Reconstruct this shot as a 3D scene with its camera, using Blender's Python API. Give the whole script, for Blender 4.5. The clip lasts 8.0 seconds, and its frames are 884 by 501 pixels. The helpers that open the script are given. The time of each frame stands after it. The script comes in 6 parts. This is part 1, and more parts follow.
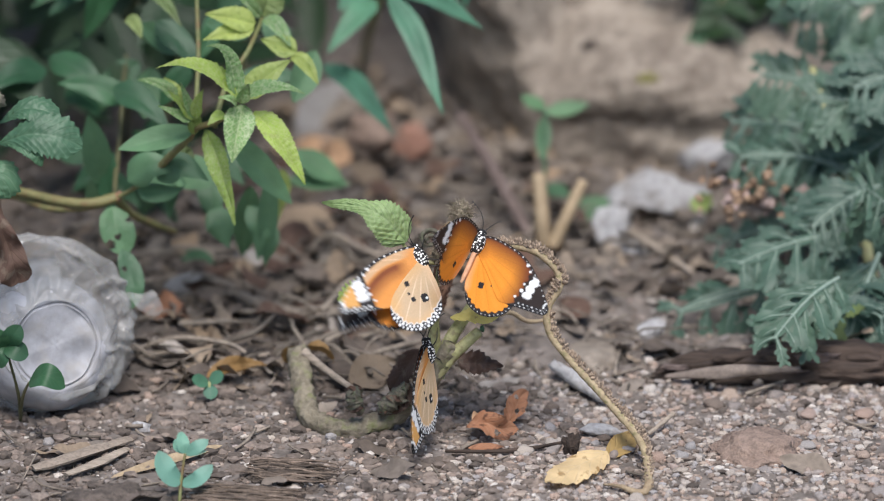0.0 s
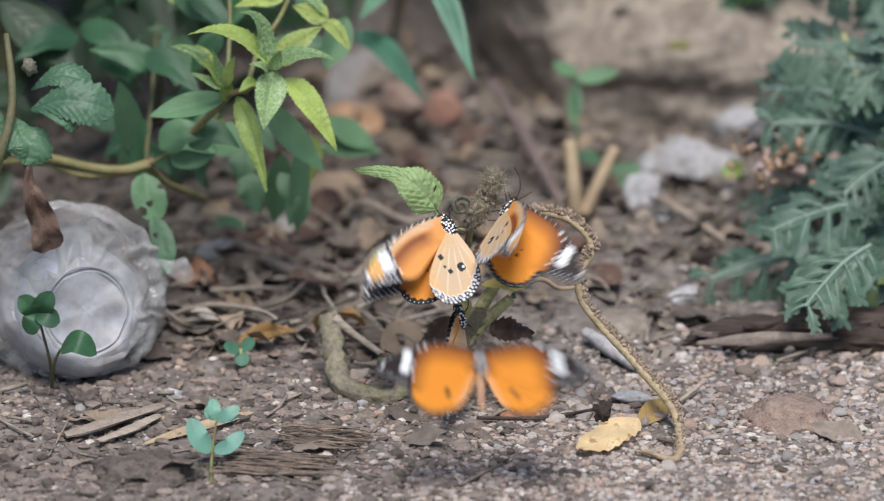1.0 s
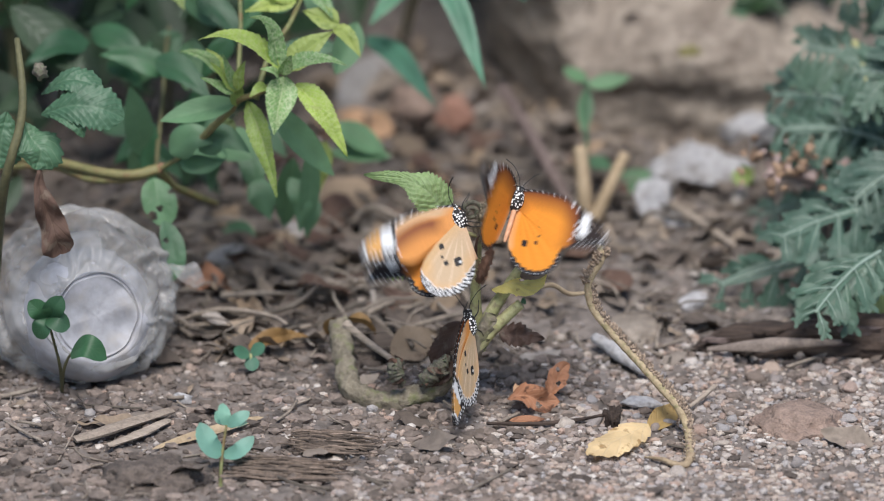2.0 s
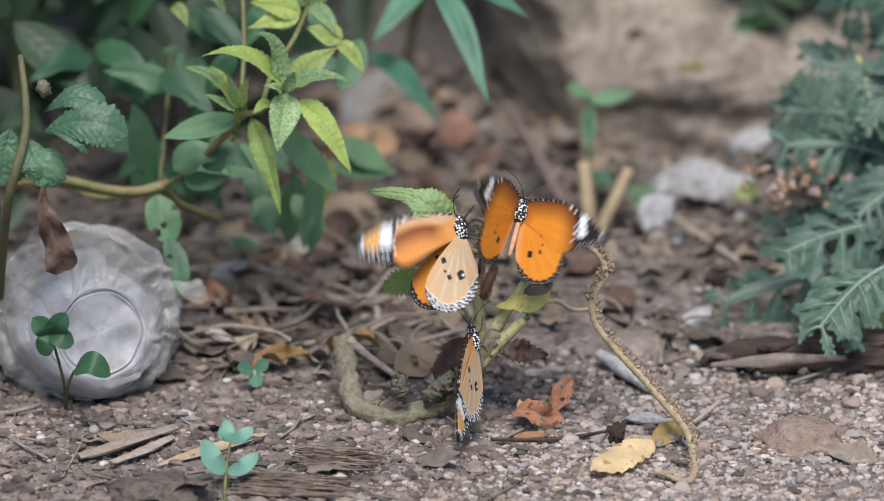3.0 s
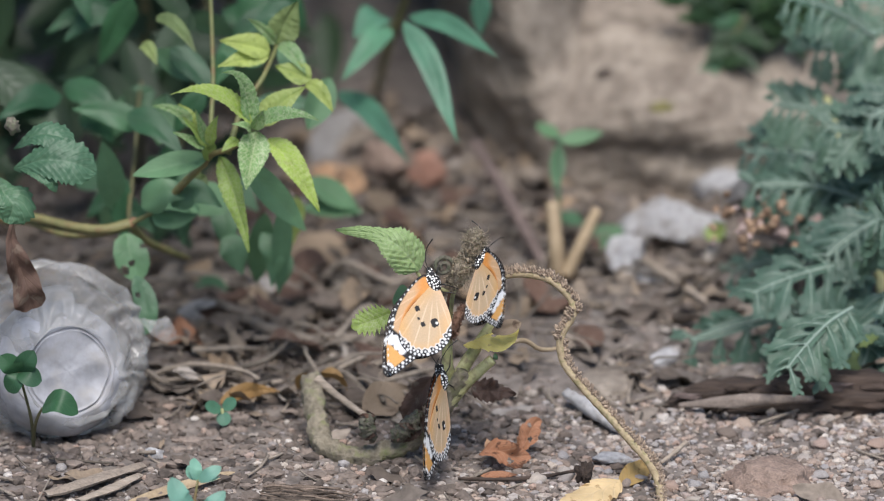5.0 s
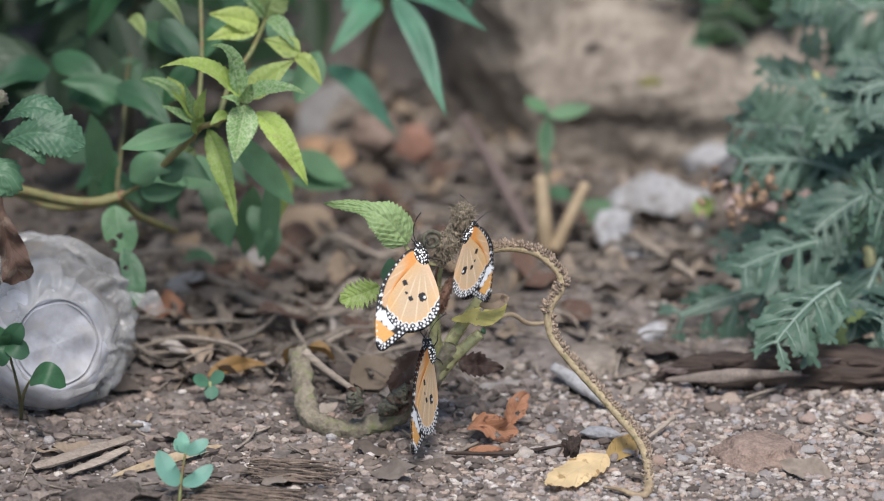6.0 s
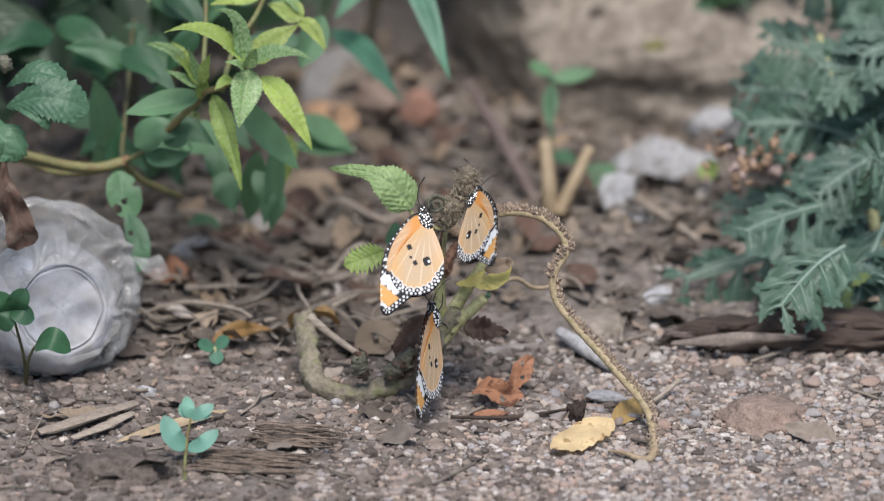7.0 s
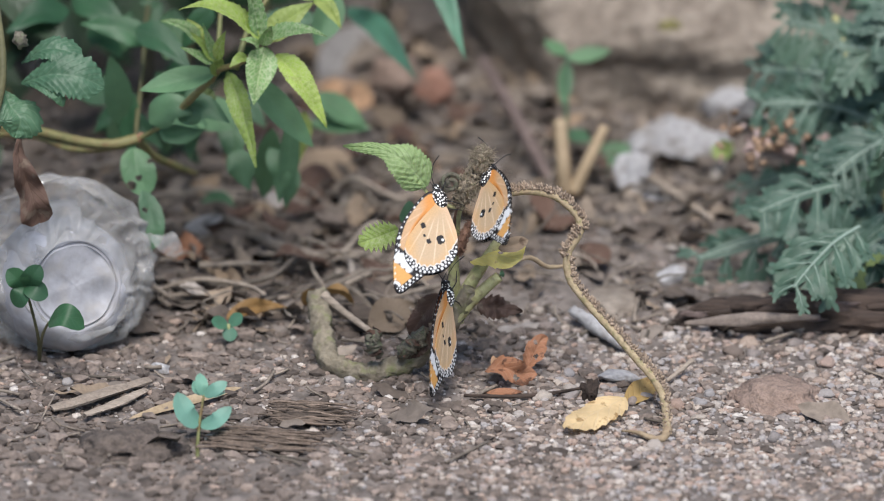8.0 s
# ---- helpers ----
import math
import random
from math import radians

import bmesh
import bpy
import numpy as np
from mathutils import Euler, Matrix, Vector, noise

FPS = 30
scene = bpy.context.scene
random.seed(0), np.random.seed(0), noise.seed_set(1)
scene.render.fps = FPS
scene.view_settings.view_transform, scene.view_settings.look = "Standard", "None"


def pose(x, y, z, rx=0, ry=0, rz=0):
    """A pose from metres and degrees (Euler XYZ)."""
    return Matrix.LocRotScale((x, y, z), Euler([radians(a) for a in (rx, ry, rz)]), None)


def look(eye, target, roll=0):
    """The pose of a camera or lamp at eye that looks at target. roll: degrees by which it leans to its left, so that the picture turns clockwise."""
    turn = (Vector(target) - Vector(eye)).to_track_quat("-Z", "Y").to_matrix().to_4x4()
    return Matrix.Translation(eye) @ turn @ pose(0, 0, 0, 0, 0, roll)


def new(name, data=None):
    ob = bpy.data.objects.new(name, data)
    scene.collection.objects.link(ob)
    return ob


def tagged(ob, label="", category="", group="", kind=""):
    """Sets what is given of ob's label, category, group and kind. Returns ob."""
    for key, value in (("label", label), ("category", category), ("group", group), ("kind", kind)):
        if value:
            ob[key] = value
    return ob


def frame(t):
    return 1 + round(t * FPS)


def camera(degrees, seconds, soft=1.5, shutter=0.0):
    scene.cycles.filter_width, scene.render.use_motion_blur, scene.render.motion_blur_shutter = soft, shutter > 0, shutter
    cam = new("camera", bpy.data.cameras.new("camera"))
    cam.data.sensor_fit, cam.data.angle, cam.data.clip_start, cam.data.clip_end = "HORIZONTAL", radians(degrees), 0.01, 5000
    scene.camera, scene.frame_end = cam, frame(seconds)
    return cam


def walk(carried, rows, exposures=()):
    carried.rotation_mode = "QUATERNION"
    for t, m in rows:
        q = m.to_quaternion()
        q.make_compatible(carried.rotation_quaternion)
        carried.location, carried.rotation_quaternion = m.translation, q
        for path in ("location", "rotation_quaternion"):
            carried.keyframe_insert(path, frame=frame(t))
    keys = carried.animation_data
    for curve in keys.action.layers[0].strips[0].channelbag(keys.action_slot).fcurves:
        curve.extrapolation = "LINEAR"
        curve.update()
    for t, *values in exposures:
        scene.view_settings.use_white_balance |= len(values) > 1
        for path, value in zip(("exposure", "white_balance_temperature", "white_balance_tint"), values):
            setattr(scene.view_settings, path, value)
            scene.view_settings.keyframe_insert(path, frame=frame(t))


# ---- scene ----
# A carried long lens pans a little over butterflies on a wilted plant; the eye stays put.
cam = camera(6.0, 8.0, soft=1.1, shutter=0.5)
EYE, AIM = (0, -3.223, 1.253), (0, 0, 0.0799)
cam.data.dof.use_dof = True
cam.data.dof.focus_distance = 3.43
cam.data.dof.aperture_fstop = 6.2
# seconds, degrees up, degrees left, degrees of roll
PAN = [
    (0.0, 0.0, 0.0, 0.0),
    (0.5, -0.0901, 0.0496, -0.185),
    (1.0, -0.2250, 0.2141, 0.024),
    (1.5, -0.2127, 0.2747, 0.174),
    (3.0, -0.0785, 0.3088, 0.056),
    (3.5, 0.0447, 0.2456, 0.282),
    (4.0, 0.2115, 0.1566, 0.338),
    (4.5, 0.2333, 0.1216, 0.212),
    (6.0, 0.0116, 0.0125, 0.461),
    (6.5, -0.0552, -0.0010, 0.351),
    (7.0, -0.2311, 0.0436, 0.304),
    (7.5, -0.3568, 0.1152, 0.410),
    (8.0, -0.3769, 0.1408, 0.612),
]
walk(cam, [(t, look(EYE, AIM, roll) @ pose(0, 0, 0, up, left, 0)) for t, up, left, roll in PAN])

# ---------------------------------------------------------------- light
world = bpy.data.worlds.new("sky")
scene.world = world
world.use_nodes = True
sky = world.node_tree.nodes.new("ShaderNodeTexSky")
sky.sky_type, sky.sun_disc = "NISHITA", False
sky.sun_elevation, sky.sun_rotation = radians(61), radians(176)
world.node_tree.nodes["Background"].inputs["Strength"].default_value = 0.135
world.node_tree.links.new(sky.outputs["Color"], world.node_tree.nodes["Background"].inputs["Color"])
sun = new("sun", bpy.data.lights.new("sun", "SUN"))
sun.data.energy, sun.data.angle, sun.data.color = 4.2, radians(28), (1.0, 0.96, 0.93)
sun.matrix_world = look((0.1, -1.5, 2.7), (0, 0, 0))
scene.view_settings.exposure = 0.0


# ---------------------------------------------------------------- materials
class Nodes:
    """Shortcuts for node trees."""

    def __init__(self, name):
        self.m = bpy.data.materials.new(name)
        self.m.use_nodes = True
        self.t = self.m.node_tree
        self.b = self.t.nodes["Principled BSDF"]
        self.out = self.t.nodes["Material Output"]

    def n(self, kind, **kw):
        x = self.t.nodes.new(kind)
        for k, v in kw.items():
            x.inputs[k.replace("_", " ")].default_value = v
        return x

    def l(self, a, b):
        self.t.links.new(a, b)

    def coord(self, which="Object"):
        return self.n("ShaderNodeTexCoord").outputs[which]

    def noise(self, vec, scale, detail=4.0, rough=0.55):
        x = self.n("ShaderNodeTexNoise", Scale=scale, Detail=detail, Roughness=rough)
        if vec is not None:
            self.l(vec, x.inputs["Vector"])
        return x.outputs["Fac"]

    def ramp(self, fac, stops):
        x = self.n("ShaderNodeValToRGB")
        els = x.color_ramp.elements
        while len(els) < len(stops):
            els.new(0.5)
        for e, (p, c) in zip(els, stops):
            e.position, e.color = p, (*c, 1) if len(c) == 3 else c
        self.l(fac, x.inputs["Fac"])
        return x.outputs["Color"]

    def mix(self, fac, a, b, mode="MIX"):
        x = self.n("ShaderNodeMix")
        x.data_type, x.blend_type = "RGBA", mode
        for key, v in ((0, fac), (6, a), (7, b)):
            if isinstance(v, (int, float)):
                x.inputs[key].default_value = v
            elif isinstance(v, tuple):
                x.inputs[key].default_value = (*v, 1)
            else:
                self.l(v, x.inputs[key])
        return x.outputs[2]

    def math(self, op, a, b=0.0, c=0.0):
        x = self.n("ShaderNodeMath")
        x.operation = op
        for key, v in ((0, a), (1, b), (2, c)):
            if isinstance(v, (int, float)):
                x.inputs[key].default_value = v
            else:
                self.l(v, x.inputs[key])
        return x.outputs[0]

    def bump(self, height, dist, strength=0.6):
        x = self.n("ShaderNodeBump", Strength=strength, Distance=dist)
        self.l(height, x.inputs["Height"])
        self.l(x.outputs["Normal"], self.b.inputs["Normal"])

    def through_light(self, colour, amount):
        """Lets part of the light pass, as thin leaves and wings do."""
        tr = self.n("ShaderNodeBsdfTranslucent")
        mx = self.n("ShaderNodeMixShader", Fac=amount)
        if isinstance(colour, tuple):
            tr.inputs["Color"].default_value = (*colour, 1)
        else:
            self.l(colour, tr.inputs["Color"])
        self.l(self.b.outputs[0], mx.inputs[1])
        self.l(tr.outputs[0], mx.inputs[2])
        self.l(mx.outputs[0], self.out.inputs["Surface"])


def rough_stuff(name, dark, light, scale, rough=0.85, bump=0.0006, stain=None, vary=0.0, island=False, grain=(1, 1, 1)):
    """Stone, soil, bark: two scales of noise, a stain colour and relief."""
    k = Nodes(name)
    co = k.coord()
    if grain != (1, 1, 1):
        run = k.n("ShaderNodeVectorMath")
        run.operation = "MULTIPLY"
        k.l(co, run.inputs[0])
        run.inputs[1].default_value = grain
        co = run.outputs[0]
    fine, broad = k.noise(co, scale * 6, 6), k.noise(co, scale, 3)
    col = k.mix(k.ramp(broad, [(0.3, (0, 0, 0)), (0.7, (1, 1, 1))]), dark, light)
    col = k.mix(0.45, col, k.mix(k.ramp(fine, [(0.35, (0, 0, 0)), (0.65, (1, 1, 1))]), dark, light))
    if stain:
        col = k.mix(k.ramp(k.noise(co, scale * 2.3, 5), [(0.5, (0, 0, 0)), (0.68, (0.8, 0.8, 0.8))]), col, stain)
    if vary:
        rnd = k.n("ShaderNodeNewGeometry").outputs["Random Per Island"] if island else k.n("ShaderNodeObjectInfo").outputs["Random"]
        col = k.mix(1.0, col, k.ramp(rnd, [(0, (1 - vary,) * 3), (1, (1 + vary,) * 3)]), "MULTIPLY")
    k.l(col, k.b.inputs["Base Color"])
    k.b.inputs["Roughness"].default_value = rough
    k.bump(k.math("ADD", k.math("MULTIPLY", broad, 2.0), fine), bump)
    return k.m


def stone_mix(name, island):
    """Pebbles of many colours: grey, tan, reddish, off-white."""
    k = Nodes(name)
    co = k.coord()
    rnd = k.n("ShaderNodeNewGeometry").outputs["Random Per Island"] if island else k.n("ShaderNodeObjectInfo").outputs["Random"]
    base = k.ramp(rnd, [(0.0, (0.15, 0.12, 0.10)), (0.16, (0.33, 0.26, 0.215)), (0.34, (0.30, 0.275, 0.265)), (0.5, (0.42, 0.34, 0.28)),
                        (0.6, (0.40, 0.29, 0.235)), (0.68, (0.36, 0.345, 0.345)), (0.9, (0.47, 0.405, 0.345)), (1.0, (0.62, 0.58, 0.54))])
    fine = k.noise(co, 900, 5)
    col = k.mix(0.55, base, k.ramp(fine, [(0.3, (0.35, 0.32, 0.3)), (0.7, (1.25, 1.22, 1.2))]), "MULTIPLY")
    k.l(col, k.b.inputs["Base Color"])
    k.b.inputs["Roughness"].default_value = 0.8
    k.bump(fine, 0.0004)
    return k.m


def leaf_stuff(name, base, pale, veins=11.0, vein_fac=0.5, back=0.35, spots=None, rough=0.5, spot_cut=0.6, net=0.0, relief=0.0006):
    """A leaf: midrib and side veins along its UV, blotches, light through the blade."""
    k = Nodes(name)
    uv = k.n("ShaderNodeSeparateXYZ")
    k.l(k.coord("UV"), uv.inputs[0])
    co = k.coord()
    across = k.math("ABSOLUTE", k.math("SUBTRACT", uv.outputs[1], 0.5))
    ph = k.math("SUBTRACT", k.math("MULTIPLY", uv.outputs[0], veins), k.math("MULTIPLY", across, veins * 0.55))
    ph = k.math("ADD", ph, k.math("MULTIPLY", k.noise(co, 120, 2), 0.5))
    tri = k.math("ABSOLUTE", k.math("SUBTRACT", k.math("FRACT", ph), 0.5))
    vein = k.math("MAXIMUM", k.ramp_v(tri, 0.0, 0.12), k.ramp_v(across, 0.0, 0.035))
    rnd = k.n("ShaderNodeObjectInfo").outputs["Random"]
    blot = k.noise(co, 90, 4)
    col = k.mix(k.ramp(blot, [(0.3, (0, 0, 0)), (0.75, (1, 1, 1))]), base, tuple(min(1, c * 1.5) for c in base))
    if spots:
        col = k.mix(k.ramp(k.noise(co, 210, 5), [(spot_cut, (0, 0, 0)), (spot_cut + 0.08, (1, 1, 1))]), col, spots)
    if net:
        vo = k.n("ShaderNodeTexVoronoi", Scale=480.0)
        vo.feature = "DISTANCE_TO_EDGE"
        k.l(co, vo.inputs["Vector"])
        col = k.mix(k.math("MULTIPLY", k.ramp_v(vo.outputs["Distance"], 0.02, 0.12), net), col, pale)
    col = k.mix(k.math("MULTIPLY", vein, vein_fac), col, pale)
    col = k.mix(1.0, col, k.ramp(rnd, [(0, (0.75, 0.78, 0.8)), (1, (1.25, 1.2, 1.1))]), "MULTIPLY")
    k.l(col, k.b.inputs["Base Color"])
    k.b.inputs["Roughness"].default_value = rough
    k.bump(k.math("ADD", k.math("MULTIPLY", vein, -0.4), blot), relief, 0.7)
    k.through_light(col, back)
    return k.m


def _ramp_v(self, v, lo, hi):
    """1 below lo, 0 above hi."""
    x = self.n("ShaderNodeMapRange")
    x.inputs[1].default_value, x.inputs[2].default_value, x.inputs[3].default_value, x.inputs[4].default_value = lo, hi, 1.0, 0.0
    self.l(v, x.inputs[0])
    return x.outputs[0]


Nodes.ramp_v = _ramp_v

SOIL = rough_stuff("soil", (0.083, 0.07, 0.061), (0.275, 0.235, 0.208), 45, 0.95, 0.0025, (0.045, 0.037, 0.032))
GRAVEL = stone_mix("gravel", True)
CRUMB = rough_stuff("soil_crumb", (0.07, 0.056, 0.047), (0.25, 0.20, 0.168), 90, 0.95, 0.0008, None, 0.5, True)
PEBBLE = stone_mix("pebble_stone", False)
CONCRETE = rough_stuff("weathered_concrete", (0.14, 0.11, 0.087), (0.40, 0.345, 0.285), 34, 0.92, 0.0022, (0.10, 0.078, 0.06))
PALE_ROCK = rough_stuff("pale_rock", (0.24, 0.235, 0.24), (0.52, 0.51, 0.51), 60, 0.88, 0.0016, (0.17, 0.15, 0.135), 0.2)
BRICK = rough_stuff("broken_brick", (0.2, 0.10, 0.07), (0.34, 0.19, 0.14), 60, 0.9, 0.001, (0.16, 0.11, 0.09), 0.1)
CLOD = rough_stuff("reddish_earth", (0.22, 0.155, 0.122), (0.40, 0.295, 0.24), 170, 0.95, 0.003, (0.17, 0.125, 0.1))
DARK_CLOD = rough_stuff("dark_earth", (0.07, 0.056, 0.047), (0.2, 0.16, 0.135), 170, 0.95, 0.0035, (0.05, 0.04, 0.033))
DARK_WOOD = rough_stuff("rotting_wood", (0.016, 0.011, 0.009), (0.095, 0.066, 0.051), 110, 0.9, 0.0026, None, 0, False, (0.12, 1, 1))
PALE_WOOD = rough_stuff("bare_wood", (0.17, 0.14, 0.11), (0.38, 0.315, 0.255), 160, 0.8, 0.0008, None, 0.25, False, (0.15, 1, 1))
STICK_BROWN = rough_stuff("pinkish_brown_bark", (0.085, 0.062, 0.055), (0.2, 0.15, 0.135), 120, 0.85, 0.0006, None, 0.1)
FIBRE = rough_stuff("dark_fibre", (0.05, 0.038, 0.03), (0.2, 0.15, 0.115), 150, 0.9, 0.0004, None, 0.6, True)
STRAW = rough_stuff("dry_straw", (0.26, 0.19, 0.115), (0.48, 0.37, 0.24), 140, 0.7, 0.0003, None, 0.2)
OLD_WOOD = rough_stuff("pale_grey_wood", (0.15, 0.12, 0.095), (0.34, 0.28, 0.225), 140, 0.85, 0.0008, None, 0.2)
TWIG = rough_stuff("grey_twig", (0.12, 0.095, 0.08), (0.27, 0.22, 0.185), 160, 0.85, 0.0004, None, 0.35)
TWIG_BITS = rough_stuff("litter_bits", (0.10, 0.083, 0.068), (0.28, 0.235, 0.19), 160, 0.9, 0.0004, None, 0.5, True)
GREEN_STEM = rough_stuff("pale_green_stem", (0.31, 0.32, 0.125), (0.50, 0.485, 0.26), 130, 0.6, 0.0003, (0.2, 0.16, 0.10))
OLD_STEM = rough_stuff("grey_brown_stem", (0.10, 0.085, 0.06), (0.33, 0.285, 0.21), 75, 0.85, 0.0022, (0.17, 0.19, 0.07))
SPIKE_STEM = rough_stuff("tan_spike_stem", (0.29, 0.22, 0.13), (0.5, 0.40, 0.26), 190, 0.75, 0.0004, (0.2, 0.19, 0.08))
BRISTLE = rough_stuff("brown_seed", (0.17, 0.125, 0.095), (0.46, 0.36, 0.27), 300, 0.9, 0.0003, None, 0.4, True)
WOOLLY = rough_stuff("woolly_dead_spike", (0.15, 0.12, 0.085), (0.44, 0.37, 0.28), 260, 0.95, 0.0004, (0.2, 0.19, 0.11), 0.3, True)
GREY_GREEN_WOOL = rough_stuff("grey_green_withered_wool", (0.05, 0.045, 0.035), (0.19, 0.175, 0.135), 240, 0.95, 0.0004, (0.13, 0.16, 0.09), 0.3, True)
RUSTY_WOOL = rough_stuff("rusty_withered_wool", (0.10, 0.05, 0.035), (0.27, 0.16, 0.11), 260, 0.95, 0.0004, None, 0.3, True)
DIM_STEM = rough_stuff("dim_olive_stem", (0.06, 0.065, 0.03), (0.14, 0.13, 0.06), 90, 0.7, 0.0003)
TAN_STEM = rough_stuff("tan_green_shrub_stem", (0.12, 0.125, 0.045), (0.25, 0.22, 0.095), 90, 0.6, 0.0004, (0.2, 0.11, 0.055))
KNOT = rough_stuff("reddish_knot", (0.16, 0.085, 0.05), (0.32, 0.17, 0.10), 160, 0.7, 0.0005)
MOSS = rough_stuff("olive_moss", (0.12, 0.115, 0.04), (0.27, 0.24, 0.10), 300, 0.95, 0.001)
SHRUB_STEM = rough_stuff("olive_shrub_stem", (0.09, 0.105, 0.038), (0.2, 0.21, 0.08), 90, 0.6, 0.0003, (0.17, 0.10, 0.045))

LIME_LEAF = leaf_stuff("lime_leaf", (0.29, 0.41, 0.085), (0.52, 0.58, 0.30), 15, 0.55, 0.35, (0.31, 0.41, 0.10), 0.45, 0.6, 0.45)
NET_LEAF = leaf_stuff("pale_netted_leaf", (0.18, 0.32, 0.11), (0.52, 0.60, 0.38), 15, 0.75, 0.3, None, 0.45, 0.6, 0.65)
YOUNG_YELLOW = leaf_stuff("young_yellow_leaf", (0.30, 0.38, 0.11), (0.40, 0.47, 0.2), 12, 0.4, 0.35, (0.24, 0.33, 0.08), 0.5, 0.58, 0.2)
OLIVE_LEAF = leaf_stuff("olive_leaf", (0.16, 0.215, 0.085), (0.27, 0.32, 0.16), 10, 0.35, 0.3)
PEACH_LITTER = leaf_stuff("peach_litter_leaf", (0.40, 0.25, 0.155), (0.5, 0.35, 0.25), 8, 0.3, 0.1, (0.25, 0.15, 0.10), 0.8, 0.62)
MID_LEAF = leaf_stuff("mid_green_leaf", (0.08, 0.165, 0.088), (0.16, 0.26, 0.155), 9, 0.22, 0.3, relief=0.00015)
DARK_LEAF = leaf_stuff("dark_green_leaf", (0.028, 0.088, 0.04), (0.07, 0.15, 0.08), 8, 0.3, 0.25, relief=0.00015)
# a darker copy of the dark green leaf, deep shade painted into its colour
SHADED_LEAF = leaf_stuff("leaf_with_painted_shade", (0.022, 0.05, 0.02), (0.05, 0.09, 0.04), 8, 0.2, 0.2)
FRESH_LEAF = leaf_stuff("fresh_crinkled_leaf", (0.25, 0.36, 0.15), (0.44, 0.53, 0.33), 12, 0.4, 0.3, None, 0.55, 0.6, 0.25)
ROUND_LEAF = leaf_stuff("toothed_round_leaf", (0.055, 0.125, 0.07), (0.16, 0.25, 0.16), 10, 0.4, 0.2, relief=0.0002)
BLUE_LEAF = leaf_stuff("blue_green_leaf", (0.07, 0.18, 0.115), (0.15, 0.29, 0.2), 7, 0.1, 0.25, relief=0.00015)
PALE_BLUE = leaf_stuff("pale_blue_green_leaf", (0.15, 0.31, 0.25), (0.22, 0.38, 0.32), 6, 0.05, 0.3, relief=0.00015)
GREY_LEAF = leaf_stuff("grey_green_leaf", (0.062, 0.115, 0.085), (0.14, 0.21, 0.165), 9, 0.3, 0.25, relief=0.00015)
YELLOW_LEAF = leaf_stuff("yellowing_leaf", (0.60, 0.54, 0.19), (0.68, 0.62, 0.32), 9, 0.5, 0.35, (0.30, 0.19, 0.09), 0.6, 0.63)
DRY_LEAF = leaf_stuff("dry_cream_leaf", (0.50, 0.38, 0.22), (0.62, 0.51, 0.36), 5, 0.3, 0.2, (0.34, 0.22, 0.10), 0.7, 0.58)
HONEY_LEAF = leaf_stuff("honey_dry_leaf", (0.44, 0.29, 0.11), (0.55, 0.40, 0.2), 5, 0.2, 0.3, (0.30, 0.17, 0.06), 0.7, 0.58)
RUST_LEAF = leaf_stuff("rust_leaf", (0.25, 0.12, 0.07), (0.42, 0.27, 0.19), 8, 0.35, 0.15, (0.11, 0.05, 0.03), 0.7, 0.53)
BROWN_LEAF = leaf_stuff("withered_brown_leaf", (0.085, 0.05, 0.038), (0.15, 0.105, 0.08), 9, 0.25, 0.1, (0.15, 0.11, 0.085), 0.8, 0.55)
TAN_LEAF = leaf_stuff("tan_litter_leaf", (0.225, 0.165, 0.115), (0.33, 0.26, 0.195), 9, 0.2, 0.1, (0.14, 0.09, 0.06), 0.8, 0.58)
GREY_LITTER = leaf_stuff("grey_litter_leaf", (0.30, 0.28, 0.27), (0.4, 0.37, 0.35), 9, 0.4, 0.1, (0.2, 0.17, 0.15), 0.8, 0.6)
AMBER_LEAF = leaf_stuff("amber_leaf", (0.27, 0.155, 0.055), (0.38, 0.25, 0.11), 9, 0.4, 0.25, (0.2, 0.10, 0.03), 0.6, 0.6)


def wing_stuff():
    k = Nodes("wing_scales")
    at = k.n("ShaderNodeAttribute")
    at.attribute_name = "pattern"
    fine = k.noise(k.coord(), 1400, 3)
    col = k.mix(0.25, at.outputs["Color"], k.ramp(fine, [(0.3, (0.7, 0.7, 0.7)), (0.7, (1.2, 1.2, 1.2))]), "MULTIPLY")
    k.l(col, k.b.inputs["Base Color"])
    k.b.inputs["Roughness"].default_value = 0.65
    k.through_light(col, 0.22)
    return k.m


def spotted_stuff():
    k = Nodes("black_with_white_dots")
    vo = k.n("ShaderNodeTexVoronoi", Scale=840.0, Randomness=0.55)
    k.l(k.coord(), vo.inputs["Vector"])
    col = k.mix(k.ramp_v(vo.outputs["Distance"], 0.34, 0.42), (0.012, 0.011, 0.012), (0.85, 0.85, 0.84))
    k.l(col, k.b.inputs["Base Color"])
    k.b.inputs["Roughness"].default_value = 0.7
    return k.m


def plastic_film():
    k = Nodes("crumpled_film")
    co = k.coord()
    k.b.inputs["Base Color"].default_value = (0.5, 0.49, 0.475, 1)
    k.b.inputs["Roughness"].default_value = 0.18
    k.bump(k.noise(co, 45, 3, 0.5), 0.002, 0.5)
    clear = k.n("ShaderNodeBsdfTransparent")
    mx = k.n("ShaderNodeMixShader")
    k.l(k.ramp(k.noise(co, 38, 3), [(0.36, (0.16, 0.16, 0.16)), (0.64, (0.66, 0.66, 0.66))]), mx.inputs[0])
    k.l(clear.outputs[0], mx.inputs[1])
    k.l(k.b.outputs[0], mx.inputs[2])
    k.l(mx.outputs[0], k.out.inputs["Surface"])
    return k.m


